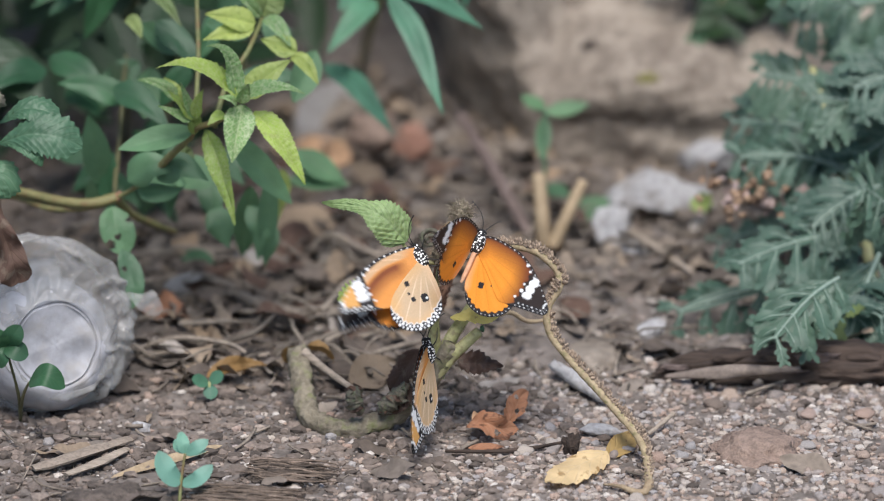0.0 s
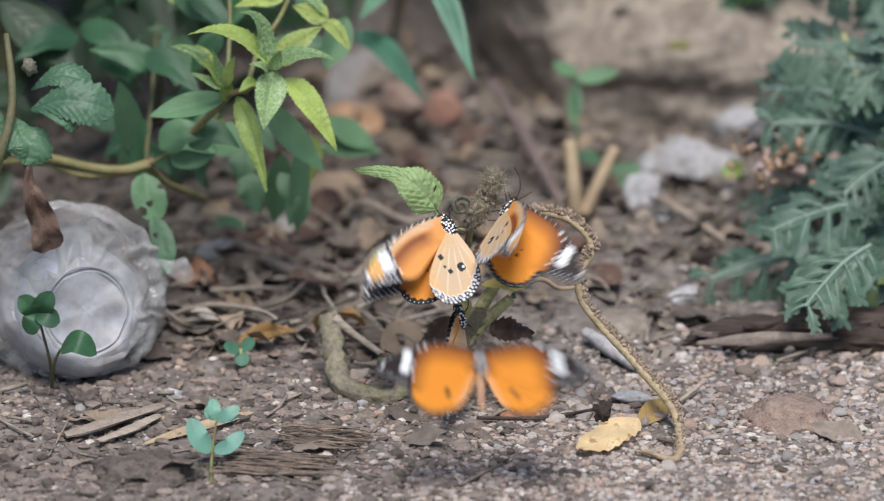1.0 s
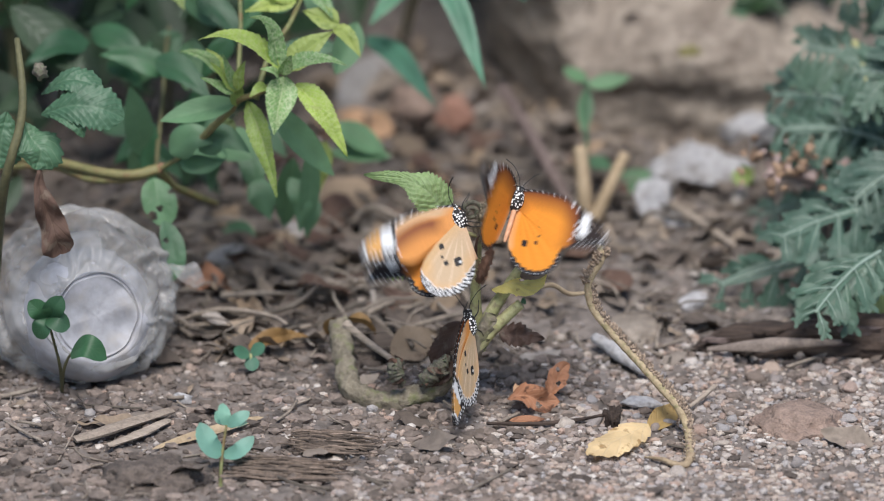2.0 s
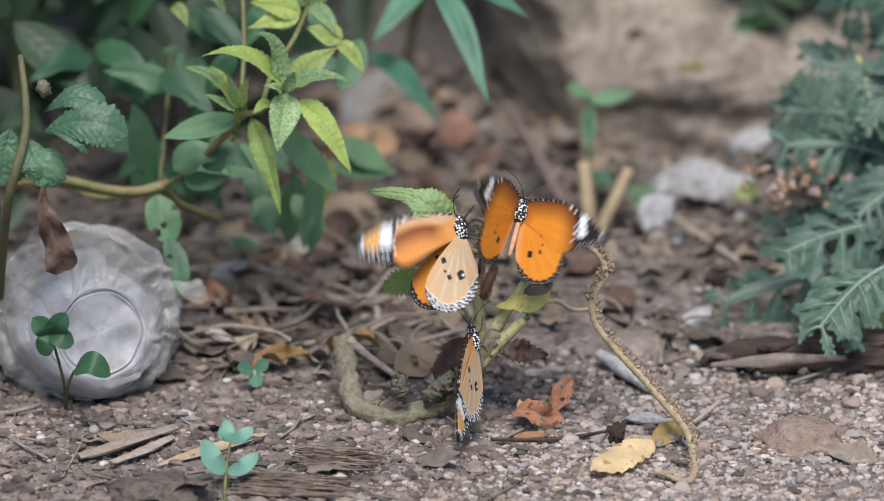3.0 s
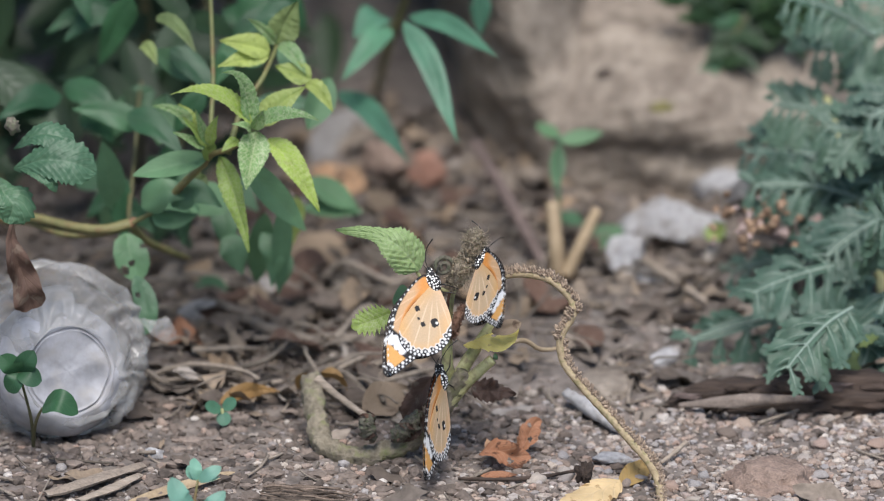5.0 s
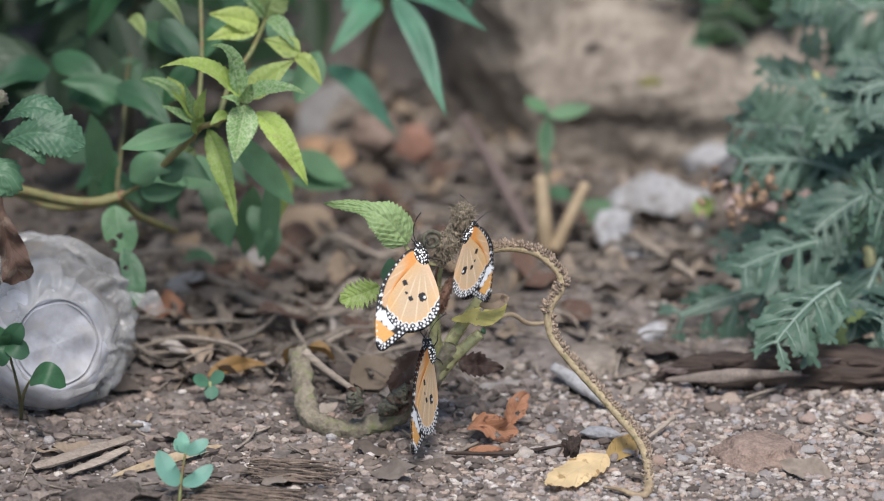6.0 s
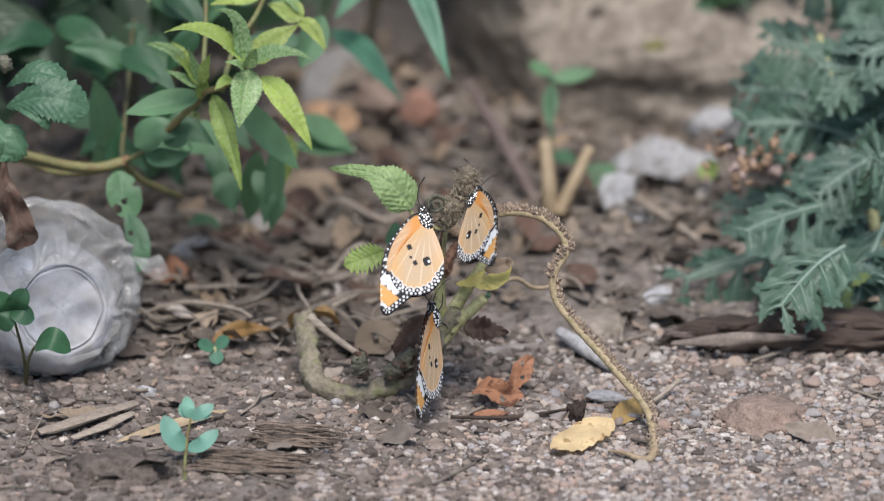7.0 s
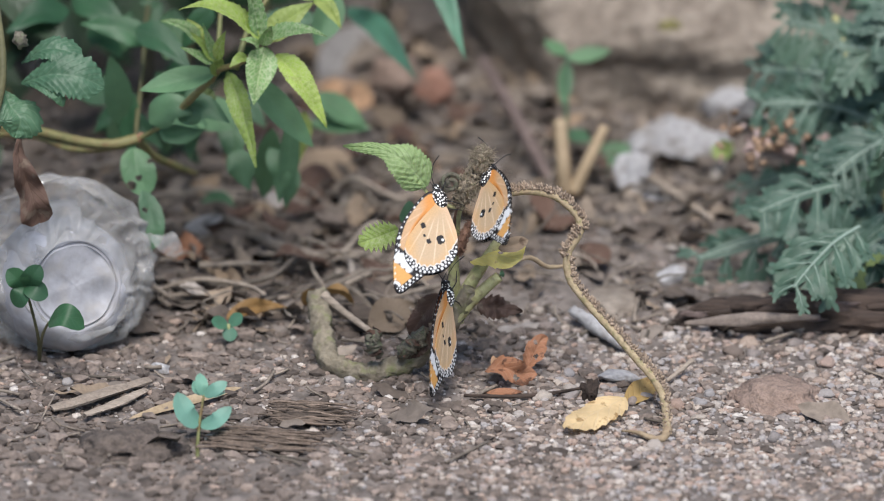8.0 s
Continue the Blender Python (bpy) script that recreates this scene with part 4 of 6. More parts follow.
def withered_bud(path, radii, seed):
    """A curled, shrivelled lump: crumpled dead leaf folds over a woolly core."""
    core = part("withered_bud", tube(path, [r * 0.75 for r in radii], 12, 8, 0.3, seed), GREY_GREEN_WOOL, host, "wrinkled dark grey withered bud")
    rng = np.random.RandomState(seed)
    line = spline(path, 12)
    for _ in range(16):
        k = rng.randint(len(line) - 1)
        r = float(np.interp(k / len(line), np.linspace(0, 1, len(radii)), radii))
        t = line[k + 1] - line[k]
        a = np.cross(t / np.linalg.norm(t), rng.normal(size=3))
        a /= np.linalg.norm(a)
        c = line[k] + rng.normal(size=3) * r * 0.15
        out = np.array((0, -0.8, 0.4))
        part("bud_scale", blade([c - a * r, c + out * r * rng.uniform(0.5, 0.9), c + a * r * 0.9], r * rng.uniform(0.5, 0.9), out + rng.normal(size=3) * 0.5, OVAL, rng.uniform(-0.6, 0.8), 0, 0, 0.0002, 6, 0.05, 0.3, rng.uniform(-1, 1), 0.5, 14, 6), GREY_GREEN_WOOL if rng.rand() < 0.6 else BROWN_LEAF, core)


withered_bud([(-0.0332, -0.004, 0.0106), (-0.0355, -0.005, 0.0152), (-0.0359, -0.005, 0.0191), (-0.0332, -0.004, 0.0219)], [0.002, 0.004, 0.004, 0.0018], 3)
withered_bud([(-0.0249, -0.005, 0.0112), (-0.0217, -0.006, 0.0151), (-0.0175, -0.006, 0.0195), (-0.0143, -0.004, 0.0237)], [0.002, 0.0046, 0.0042, 0.0016], 4)


# ---------------------------------------------------------------- bright shrub and the dark leaves behind it
shrub = thing("leafy_shrub", (-0.1424, 0.2372, 0), "leafy green shrub with pale mottled young leaves", "shrub")


def stem(parent, pts, radii, mat=SHRUB_STEM, name="stem"):
    return part(name, tube(pts, radii, 8, 6, 0.04), mat, parent)


NODE = (-0.1362, 0.1, 0.0672)
stem(shrub, [(-0.2059, 0.13, 0.0621), (-0.1816, 0.12, 0.0633), (-0.1596, 0.105, 0.0637), (-0.1464, 0.1, 0.0646), NODE], [0.0019, 0.0019, 0.002, 0.0021, 0.0024], TAN_STEM)
stem(shrub, [(-0.2066, 0.14, 0.0535), (-0.1819, 0.125, 0.059), (-0.1645, 0.108, 0.0596), (-0.1477, 0.102, 0.0624), NODE], [0.0015, 0.0015, 0.0016, 0.0018, 0.002], TAN_STEM)
stem(shrub, [NODE, (-0.1303, 0.11, 0.0561), (-0.1224, 0.12, 0.0485), (-0.1128, 0.13, 0.0409)], [0.0018, 0.0017, 0.0016, 0.0012], TAN_STEM)
stem(shrub, [NODE, (-0.1328, 0.098, 0.0694), (-0.1265, 0.093, 0.0752), (-0.1192, 0.088, 0.083), (-0.1126, 0.082, 0.0921), (-0.1042, 0.076, 0.1022)], [0.0010, 0.001, 0.0011, 0.0016, 0.0017, 0.0012], TAN_STEM)
stem(shrub, [(-0.1047, 0.077, 0.1009), (-0.1013, 0.074, 0.1069), (-0.0935, 0.071, 0.1109), (-0.0829, 0.068, 0.1189)], [0.0013, 0.0013, 0.0014, 0.0011], TAN_STEM)
stem(shrub, [NODE, (-0.1373, 0.115, 0.0674), (-0.1366, 0.15, 0.0752), (-0.1357, 0.18, 0.0902), (-0.135, 0.2, 0.0961)], [0.0012, 0.0011, 0.001, 0.001, 0.0008], DIM_STEM)
part("stem_knot", stone(NODE, (0.0034, 0.0028, 0.0028), 3, 0.3, 1.6, 2), KNOT, shrub, "reddish knot where the stems meet")
for b, t, w, face, mat, kw in (
    ((-0.0832, 0.065, 0.1224), (-0.1171, 0.05, 0.141), .0080, (.2, -.5, .85), LIME_LEAF, dict(droop=-0.12, fold=0.5)),
    ((-0.0844, 0.065, 0.1224), (-0.0966, 0.055, 0.1488), .0068, (.2, -.7, .8), NET_LEAF, dict(droop=-0.1, fold=0.4, bend=-0.08)),
    ((-0.0821, 0.065, 0.12), (-0.0865, 0.05, 0.0999), .0105, (.1, -.95, .3), NET_LEAF, dict(droop=0.02, fold=0.3)),
    ((-0.0777, 0.065, 0.1168), (-0.0565, 0.055, 0.0887), .0085, (.4, -.8, .45), LIME_LEAF, dict(droop=-0.05, fold=0.4)),
    ((-0.0823, 0.065, 0.1222), (-0.0565, 0.055, 0.1283), .0064, (.1, -.5, .85), NET_LEAF, dict(droop=-0.08, fold=0.5)),
    ((-0.098, 0.075, 0.1057), (-0.0853, 0.055, 0.0709), .0076, (-.3, -.9, .3), LIME_LEAF, dict(droop=-0.06, fold=0.3)),
    ((-0.082, 0.075, 0.1197), (-0.0622, 0.08, 0.1348), .0094, (-.1, -.7, .6), YOUNG_YELLOW, dict(droop=0.0, fold=0.2)),
    ((-0.0751, 0.12, 0.1406), (-0.0663, 0.12, 0.1589), .0110, (.2, -.9, .3), OLIVE_LEAF, dict(droop=-0.03, fold=0.3)),
    ((-0.0758, 0.12, 0.1399), (-0.0875, 0.11, 0.1543), .0042, (.2, -.8, .5), NET_LEAF, dict(droop=0.0, fold=0.4)),
    ((-0.078, 0.11, 0.14), (-0.0987, 0.105, 0.1461), .0085, (.1, -.8, .6), YOUNG_YELLOW, dict(droop=0.03, fold=0.3)),
    ((-0.0784, 0.11, 0.139), (-0.0996, 0.1, 0.1364), .0072, (.1, -.7, .7), YOUNG_YELLOW, dict(droop=0.06, fold=0.3)),
    ((-0.0738, 0.115, 0.141), (-0.0626, 0.1, 0.1329), .0062, (.3, -.8, .5), NET_LEAF, dict(droop=-0.06, fold=0.4)),
    ((-0.0605, 0.1, 0.131), (-0.0755, 0.105, 0.1352), .0080, (.1, -.8, .6), YOUNG_YELLOW, dict(droop=0.04, fold=0.3)),
    ((-0.0624, 0.1, 0.1295), (-0.0512, 0.09, 0.1198), .0056, (.3, -.8, .5), YOUNG_YELLOW, dict(droop=-0.1, fold=0.4)),
    ((-0.102, 0.075, 0.1044), (-0.1076, 0.065, 0.12), .0056, (.3, -.8, .5), YOUNG_YELLOW, dict(droop=-0.1, fold=0.4)),
    ((-0.1093, 0.09, 0.1138), (-0.1257, 0.08, 0.1259), .0050, (.1, -.7, .7), NET_LEAF, dict(droop=-0.05, fold=0.3)),
    ((-0.1091, 0.09, 0.1131), (-0.1156, 0.09, 0.1235), .0048, (.3, -.8, .4), YOUNG_YELLOW, dict(droop=-0.05, fold=0.4)),
    ((-0.1259, 0.14, 0.1444), (-0.1088, 0.12, 0.1354), .0056, (.2, -.7, .6), OLIVE_LEAF, dict(droop=-0.1, fold=0.4)),
    ((-0.1322, 0.14, 0.1327), (-0.1257, 0.13, 0.1268), .0050, (.2, -.8, .5), OLIVE_LEAF, dict(droop=-0.1, fold=0.4)),
    ((-0.0831, 0.06, 0.1229), (-0.0787, 0.055, 0.1334), .0048, (.3, -.9, .3), NET_LEAF, dict(droop=-0.1, fold=0.5)),
    ((-0.1042, 0.09, 0.092), (-0.1135, 0.085, 0.0821), .0070, (.1, -.9, .4), OLIVE_LEAF, dict(droop=0.0, fold=0.3)),
    ((-0.0679, 0.15, 0.0621), (-0.07, 0.15, 0.0387), .0070, (.1, -.9, .3), YOUNG_YELLOW, dict(droop=0.0, fold=0.3)),
):
    b, t = V3(b), V3(t)
    span = np.linalg.norm(t - b)
    out = np.cross(t - b, face) / span
    bow = np.array((0, 0, 1)) * (0.06 - kw["droop"] * 0.9) * span + out / np.linalg.norm(out) * kw.get("bend", 0) * span * -1.6
    part("leaf", blade([b, b + (t - b) * 0.35 + bow * 0.9, b + (t - b) * 0.7 + bow * 0.8, t], w * 1.28, face, LANCE, kw["fold"] + 0.2, 18, 0.06, 0.0005, 15, 0.012, 0.05, 0.2, 0.25, 80, 16, (), int(span * 1e6) % 97), mat, shrub, "netted pale green young leaf" if mat == NET_LEAF else "yellow-green young leaf")
stem(shrub, [(-0.1032, 0.13, 0.1616), (-0.1022, 0.12, 0.1426), (-0.1016, 0.11, 0.1286), (-0.1019, 0.1, 0.1171), (-0.1026, 0.08, 0.1029)], [0.0008, 0.0009, 0.001, 0.001, 0.001])
stem(shrub, [(-0.0751, 0.12, 0.1394), (-0.0806, 0.1, 0.1319), (-0.0894, 0.09, 0.1205), (-0.0943, 0.075, 0.1071)], [0.0009, 0.0011, 0.0012, 0.0013])
for b, t, w, face in (
    ((-0.1025, 0.075, 0.1059), (-0.1335, 0.06, 0.1032), 0.0115, (-0.1, -0.7, 0.7)),
    ((-0.127, 0.13, 0.0641), (-0.1077, 0.12, 0.0664), 0.020, (0.0, -0.7, 0.7)),
    ((-0.09, 0.09, 0.0994), (-0.0626, 0.09, 0.0688), 0.0125, (0.3, -0.8, 0.5)),
    ((-0.072, 0.12, 0.0727), (-0.0747, 0.12, 0.0298), 0.0085, (0.1, -0.95, 0.2)),
    ((-0.0806, 0.13, 0.0616), (-0.0847, 0.14, 0.0276), 0.012, (0.1, -0.95, 0.2)),
    ((-0.1126, 0.13, 0.0717), (-0.097, 0.12, 0.0651), 0.017, (0.0, -0.7, 0.7)),
    ((-0.1437, 0.13, 0.0616), (-0.1487, 0.12, 0.0978), 0.013, (0.4, -0.9, 0.2)),
    ((-0.064, 0.2, 0.0522), (-0.0422, 0.2, 0.0393), 0.012, (0.1, -0.7, 0.7)),
    ((-0.0665, 0.2, 0.0393), (-0.0398, 0.2, 0.038), 0.010, (0.1, -0.5, 0.8)),
    ((-0.1083, 0.16, 0.1117), (-0.1293, 0.15, 0.1276), 0.012, (0.2, -0.8, 0.5)),
    ((-0.1227, 0.16, 0.1041), (-0.1262, 0.15, 0.0849), 0.014, (0.2, -0.9, 0.3)),
    ((-0.0533, 0.15, 0.1151), (-0.0628, 0.14, 0.0959), 0.013, (0.2, -0.9, 0.3)),
    ((-0.0791, 0.14, 0.1284), (-0.099, 0.13, 0.1343), 0.014, (0.1, -0.8, 0.6)),
    ((-0.0744, 0.14, 0.1334), (-0.0636, 0.13, 0.1218), 0.011, (0.1, -0.8, 0.6)),
    ((-0.1118, 0.2, 0.0057), (-0.0979, 0.18, 0.0078), 0.010, (0.1, -0.7, 0.7)),
):
    part("leaf", leaf(b, t, w, face, 0.04, 0.25, 22, 8, wide=0.45), MID_LEAF, shrub)
for pts, w in (([(-0.1309, 0.09, 0.0775), (-0.1208, 0.086, 0.0864), (-0.1086, 0.084, 0.0843)], 0.014), ([(-0.1185, 0.086, 0.08), (-0.1085, 0.083, 0.0876), (-0.0967, 0.08, 0.0813)], 0.0125), ([(-0.127, 0.092, 0.0733), (-0.1163, 0.088, 0.0733), (-0.1068, 0.086, 0.0766)], 0.009),
               ([(-0.0989, 0.12, 0.053), (-0.0936, 0.118, 0.0492), (-0.0898, 0.116, 0.0386)], 0.013), ([(-0.0819, 0.125, 0.0544), (-0.0766, 0.12, 0.0461), (-0.0775, 0.118, 0.0321)], 0.010), ([(-0.0737, 0.13, 0.045), (-0.0729, 0.126, 0.0376), (-0.0748, 0.124, 0.029)], 0.009)):
    part("leaf", blade(pts, w, (0.1, -0.8, 0.6), LANCE, 0.25, wave=0.02, roll=0.3, n=24, m=8), MID_LEAF, shrub)
for pts, w in (([(-0.1029, 0.066, 0.1136), (-0.107, 0.064, 0.1202), (-0.1129, 0.06, 0.1279)], 0.0052), ([(-0.1024, 0.066, 0.1141), (-0.1051, 0.064, 0.1221), (-0.1078, 0.062, 0.1312)], 0.0046), ([(-0.1015, 0.066, 0.1141), (-0.101, 0.064, 0.1207), (-0.0981, 0.062, 0.1283)], 0.005),
               ([(-0.1038, 0.066, 0.1126), (-0.1107, 0.063, 0.1175), (-0.1171, 0.06, 0.1215)], 0.0048), ([(-0.0898, 0.064, 0.1166), (-0.0934, 0.06, 0.1162), (-0.0966, 0.058, 0.1135)], 0.005), ([(-0.0846, 0.06, 0.1222), (-0.0877, 0.056, 0.126), (-0.0923, 0.054, 0.1271)], 0.0042)):
    part("leaf", blade(pts, w, (0.1, -0.7, 0.7), LANCE, 0.4, 9, 0.05, 0.0003, 10, 0.01, 0.04, 0.2, 0.2, 30, 8), NET_LEAF if w < 0.0049 else LIME_LEAF, shrub, "small yellow-green young leaf")
_r = np.random.RandomState(29)
for i in range(46):
    b = np.array((_r.uniform(-0.175, -0.062), _r.uniform(0.13, 0.24), _r.uniform(0.018, 0.15)))
    if b[2] < 0.05 or b[0] > -0.085 and b[2] < 0.075:
        continue
    d = np.array((_r.uniform(-1, 1), _r.uniform(-0.6, 0.1), _r.uniform(-1, 0.35)))
    t = b + d / np.linalg.norm(d) * _r.uniform(0.022, 0.036)
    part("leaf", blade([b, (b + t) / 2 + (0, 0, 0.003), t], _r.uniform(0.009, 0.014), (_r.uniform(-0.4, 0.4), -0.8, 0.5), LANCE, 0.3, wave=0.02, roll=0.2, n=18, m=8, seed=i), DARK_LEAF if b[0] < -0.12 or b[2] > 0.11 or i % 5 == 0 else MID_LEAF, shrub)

part("leaf", blade([(-0.1379, 0.094, 0.0652), (-0.1358, 0.088, 0.0579), (-0.1315, 0.084, 0.0474)], 0.0145, (0.15, -0.9, 0.3), OVAL, 0.2, 0, 0, 0.0002, 9, 0.02, 0.03, 0.2, 0.1, 44, 20, ((0.62, 0.1, 0.0014), (0.7, 0.7, 0.0018), (0.35, -0.85, 0.0014))), MID_LEAF, shrub, "green leaf with holes eaten in it")
part("leaf", blade([(-0.1338, 0.084, 0.0498), (-0.1299, 0.08, 0.0413), (-0.1288, 0.076, 0.0343), (-0.1307, 0.074, 0.0265)], 0.0098, (0.15, -0.9, 0.3), OVAL, 0.2, 0, 0, 0.0002, 9, 0.02, 0.03, 0.3, 0.1, 44, 16, ((0.3, 0.5, 0.0012), (0.55, 0.8, 0.001))), MID_LEAF, shrub, "green leaf with holes eaten in it")

# a second plant whose long leaves hang in from above
hanging = thing("long_leaved_plant", (-0.0379, 0.5158, 0), "plant with long pointed blue-green leaves", "plant")
stem(hanging, [(-0.0375, 0.4667, 0), (-0.031, 0.33, 0.0676), (-0.0233, 0.3, 0.0984), (-0.0207, 0.28, 0.1153)], [0.002, 0.002, 0.0016, 0.0012])
for b, t, w, face in (
    ((-0.0226, 0.2, 0.1236), (0.0007, 0.16, 0.0819), 0.0118, (0.2, -0.95, 0.3)),
    ((-0.0512, 0.25, 0.0749), (-0.0204, 0.2, 0.0593), 0.0122, (0.2, -0.8, 0.5)),
    ((-0.0203, 0.22, 0.1196), (0.0182, 0.18, 0.1138), 0.0105, (0.1, -0.8, 0.6)),
    ((-0.0291, 0.25, 0.1045), (-0.0495, 0.22, 0.0902), 0.0125, (-0.2, -0.8, 0.5)),
    ((-0.0328, 0.26, 0.1064), (-0.0449, 0.24, 0.1027), 0.016, (-0.2, -0.8, 0.5)),
    ((0.0076, 0.25, 0.12), (0.01, 0.25, 0.1007), 0.010, (0, -0.9, 0.3)),
):
    b, t = V3(b), V3(t)
    part("leaf", blade([b, b * 0.6 + t * 0.4 + (0.0015, 0, 0.0035), t], w * 0.92, face, LANCE, 0.45, wave=0.012, quilt=0.0002, roll=0.3, n=40, m=10), BLUE_LEAF, hanging)


def thicket():
    """Dense leaves behind the shrub; their shade is put into a darker leaf colour."""
    th = thing("dark_thicket", (-0.14, 0.4, 0), "dense green undergrowth behind the shrub, darkened for shade", "bush")
    rng = np.random.RandomState(12)
    pieces, uvs = [], []
    for i in range(2300):
        # reaches far left and up, beyond the view, added to shade the left side
        x, y = (rng.uniform(-0.6, -0.07), rng.uniform(0.16, 0.75)) if i < 1500 else (rng.uniform(-0.26, -0.06), rng.uniform(0.26, 0.6))
        if x > -0.09 and y < 0.4:
            continue
        z = rng.uniform(0.015, 0.55)
        d = np.array((rng.uniform(-1, 1), rng.uniform(-1, 0.3), rng.uniform(-0.9, 0.5)))
        d /= np.linalg.norm(d)
        L = rng.uniform(0.022, 0.045)
        v, f, uv = leaf((x, y, z), V3((x, y, z)) + d * L, L * rng.uniform(0.3, 0.45), (rng.uniform(-0.5, 0.5), -0.6, 0.7), 0.1, 0.25, 8, 4)
        pieces.append((v, f))
        uvs += uv
    v, f = join(pieces)
    part("foliage", (v, f, uvs), SHADED_LEAF, th, kind="stuff")
    for i in range(26):
        x, y = rng.uniform(-0.32, -0.09), rng.uniform(0.25, 0.6)
        part("stem", tube([(x, y, 0), (x + rng.uniform(-0.03, 0.03), y, 0.15), (x + rng.uniform(-0.05, 0.05), y, 0.3)], [0.0018, 0.0014, 0.0008], 6, 4), DIM_STEM, th)


thicket()


def bank_bush():
    """Dark leaves that overhang the concrete from the bank behind it."""
    th = thing("dark_bush", (0.3, 0.6, 0.2), "dark green bush growing over the concrete block", "bush")
    rng = np.random.RandomState(21)
    pieces, uvs = [], []
    for _ in range(1100):
        x, y = rng.uniform(0.10, 0.6), rng.uniform(0.42, 0.85)
        z = 0.09 + (y - 0.42) * 0.45 + rng.uniform(0.0, 0.35)
        if x < 0.13 + 0.1 * rng.rand() and z < 0.2 - 0.3 * (x - 0.1):
            continue
        d = np.array((rng.uniform(-1, 1), rng.uniform(-1, 0.3), rng.uniform(-1, 0.3)))
        d /= np.linalg.norm(d)
        L = rng.uniform(0.02, 0.045)
        v, f, uv = leaf((x, y, z), V3((x, y, z)) + d * L, L * rng.uniform(0.25, 0.45), (rng.uniform(-0.5, 0.5), -0.6, 0.7), 0.1, 0.25, 8, 4)
        pieces.append((v, f))
        uvs += uv
    v, f = join(pieces)
    part("foliage", (v, f, uvs), DARK_LEAF, th, kind="stuff")
    for i in range(14):
        x, y = rng.uniform(0.14, 0.5), rng.uniform(0.5, 0.8)
        part("stem", tube([(x, y, 0.1), (x + rng.uniform(-0.03, 0.03), y, 0.3), (x + rng.uniform(-0.05, 0.05), y, 0.5)], [0.003, 0.002, 0.001], 6, 4), DIM_STEM, th)


bank_bush()


def trailing():
    """A small dark plant that trails down over the concrete from a crack."""
    top = V3((0.1379, 0.372, 0.0802))
    th = thing("trailing_plant", top, "dark green plant trailing down over the concrete", "plant")
    rng = np.random.RandomState(8)
    for end in ((0.1024, 0.364, 0.0801), (0.1148, 0.354, 0.0733), (0.1171, 0.342, 0.0583), (0.1324, 0.355, 0.0738), (0.1474, 0.352, 0.0708), (0.1601, 0.355, 0.0751)):
        e = V3(end)
        path = [top, top + (e - top) * 0.5 + np.array((0, -0.006, 0.006)), e]
        stem(th, path, [0.0012, 0.001, 0.0006], DIM_STEM)
        line = spline(path, 4)
        for i in range(1, len(line)):
            for side in (-1, 1):
                d = np.array((side * rng.uniform(0.4, 1), rng.uniform(-0.7, -0.1), rng.uniform(-0.7, 0.4)))
                d *= rng.uniform(0.011, 0.02) / np.linalg.norm(d)
                # most leaves take the colour with shade painted in
                part("leaf", leaf(line[i], line[i] + d, rng.uniform(0.005, 0.009), (0.1, -0.7, 0.7), 0.1, 0.25, 10, 4), SHADED_LEAF if rng.rand() < 0.85 else DARK_LEAF, th)


trailing()

# a low plant with rounded toothed leaves, and a withered hanging leaf
roundleaf = thing("round_leaved_plant", (-0.1995, 0.0845, 0), "plant with rounded toothed grey-green leaves", "plant")
stem(roundleaf, [(-0.2066, 0.0845, 0), (-0.1956, 0, 0.0908), (-0.1869, 0, 0.1272), (-0.1897, 0.02, 0.1517)], [0.0025, 0.002, 0.0018, 0.0012], DIM_STEM)
for pts, w, face in (
    ([(-0.179, 0.0, 0.1261), (-0.1676, -0.006, 0.1319), (-0.1562, -0.008, 0.1321), (-0.1454, -0.006, 0.1267)], 0.0185, (0.15, -0.75, 0.6)),
    ([(-0.1792, 0.006, 0.1325), (-0.1702, 0.002, 0.1399), (-0.161, 0.0, 0.1404), (-0.1542, 0.0, 0.1359)], 0.013, (0.1, -0.5, 0.85)),
    ([(-0.177, -0.002, 0.1268), (-0.1699, -0.008, 0.1272), (-0.1641, -0.01, 0.1248), (-0.1617, -0.01, 0.1198)], 0.0062, (0.2, -0.7, 0.7)),
    ([(-0.1865, 0.004, 0.1215), (-0.1836, 0.0, 0.1164), (-0.1794, -0.004, 0.1118), (-0.1817, -0.006, 0.1047)], 0.019, (0.4, -0.85, 0.3)),
    ([(-0.1937, 0.01, 0.1237), (-0.1959, 0.006, 0.113), (-0.1971, 0.004, 0.1015)], 0.02, (0.1, -0.85, 0.4)),
):
    part("leaf", blade(pts, w, face, [(0, 0.06), (0.12, 0.35), (0.3, 0.62), (0.55, 0.95), (0.75, 1.0), (0.9, 0.7), (1, 0.12)], 0.2, 13, 0.1, 0.0006, 10, 0.012, 0.05, 0.2, 0.3, 60, 20), ROUND_LEAF, roundleaf)
part("flower_bud", stone((-0.1796, 0.0, 0.1447), (0.0035, 0.003, 0.0045), 3, 0.7, 2.5, 3), GREY_GREEN_WOOL, roundleaf, "small woolly grey bud")
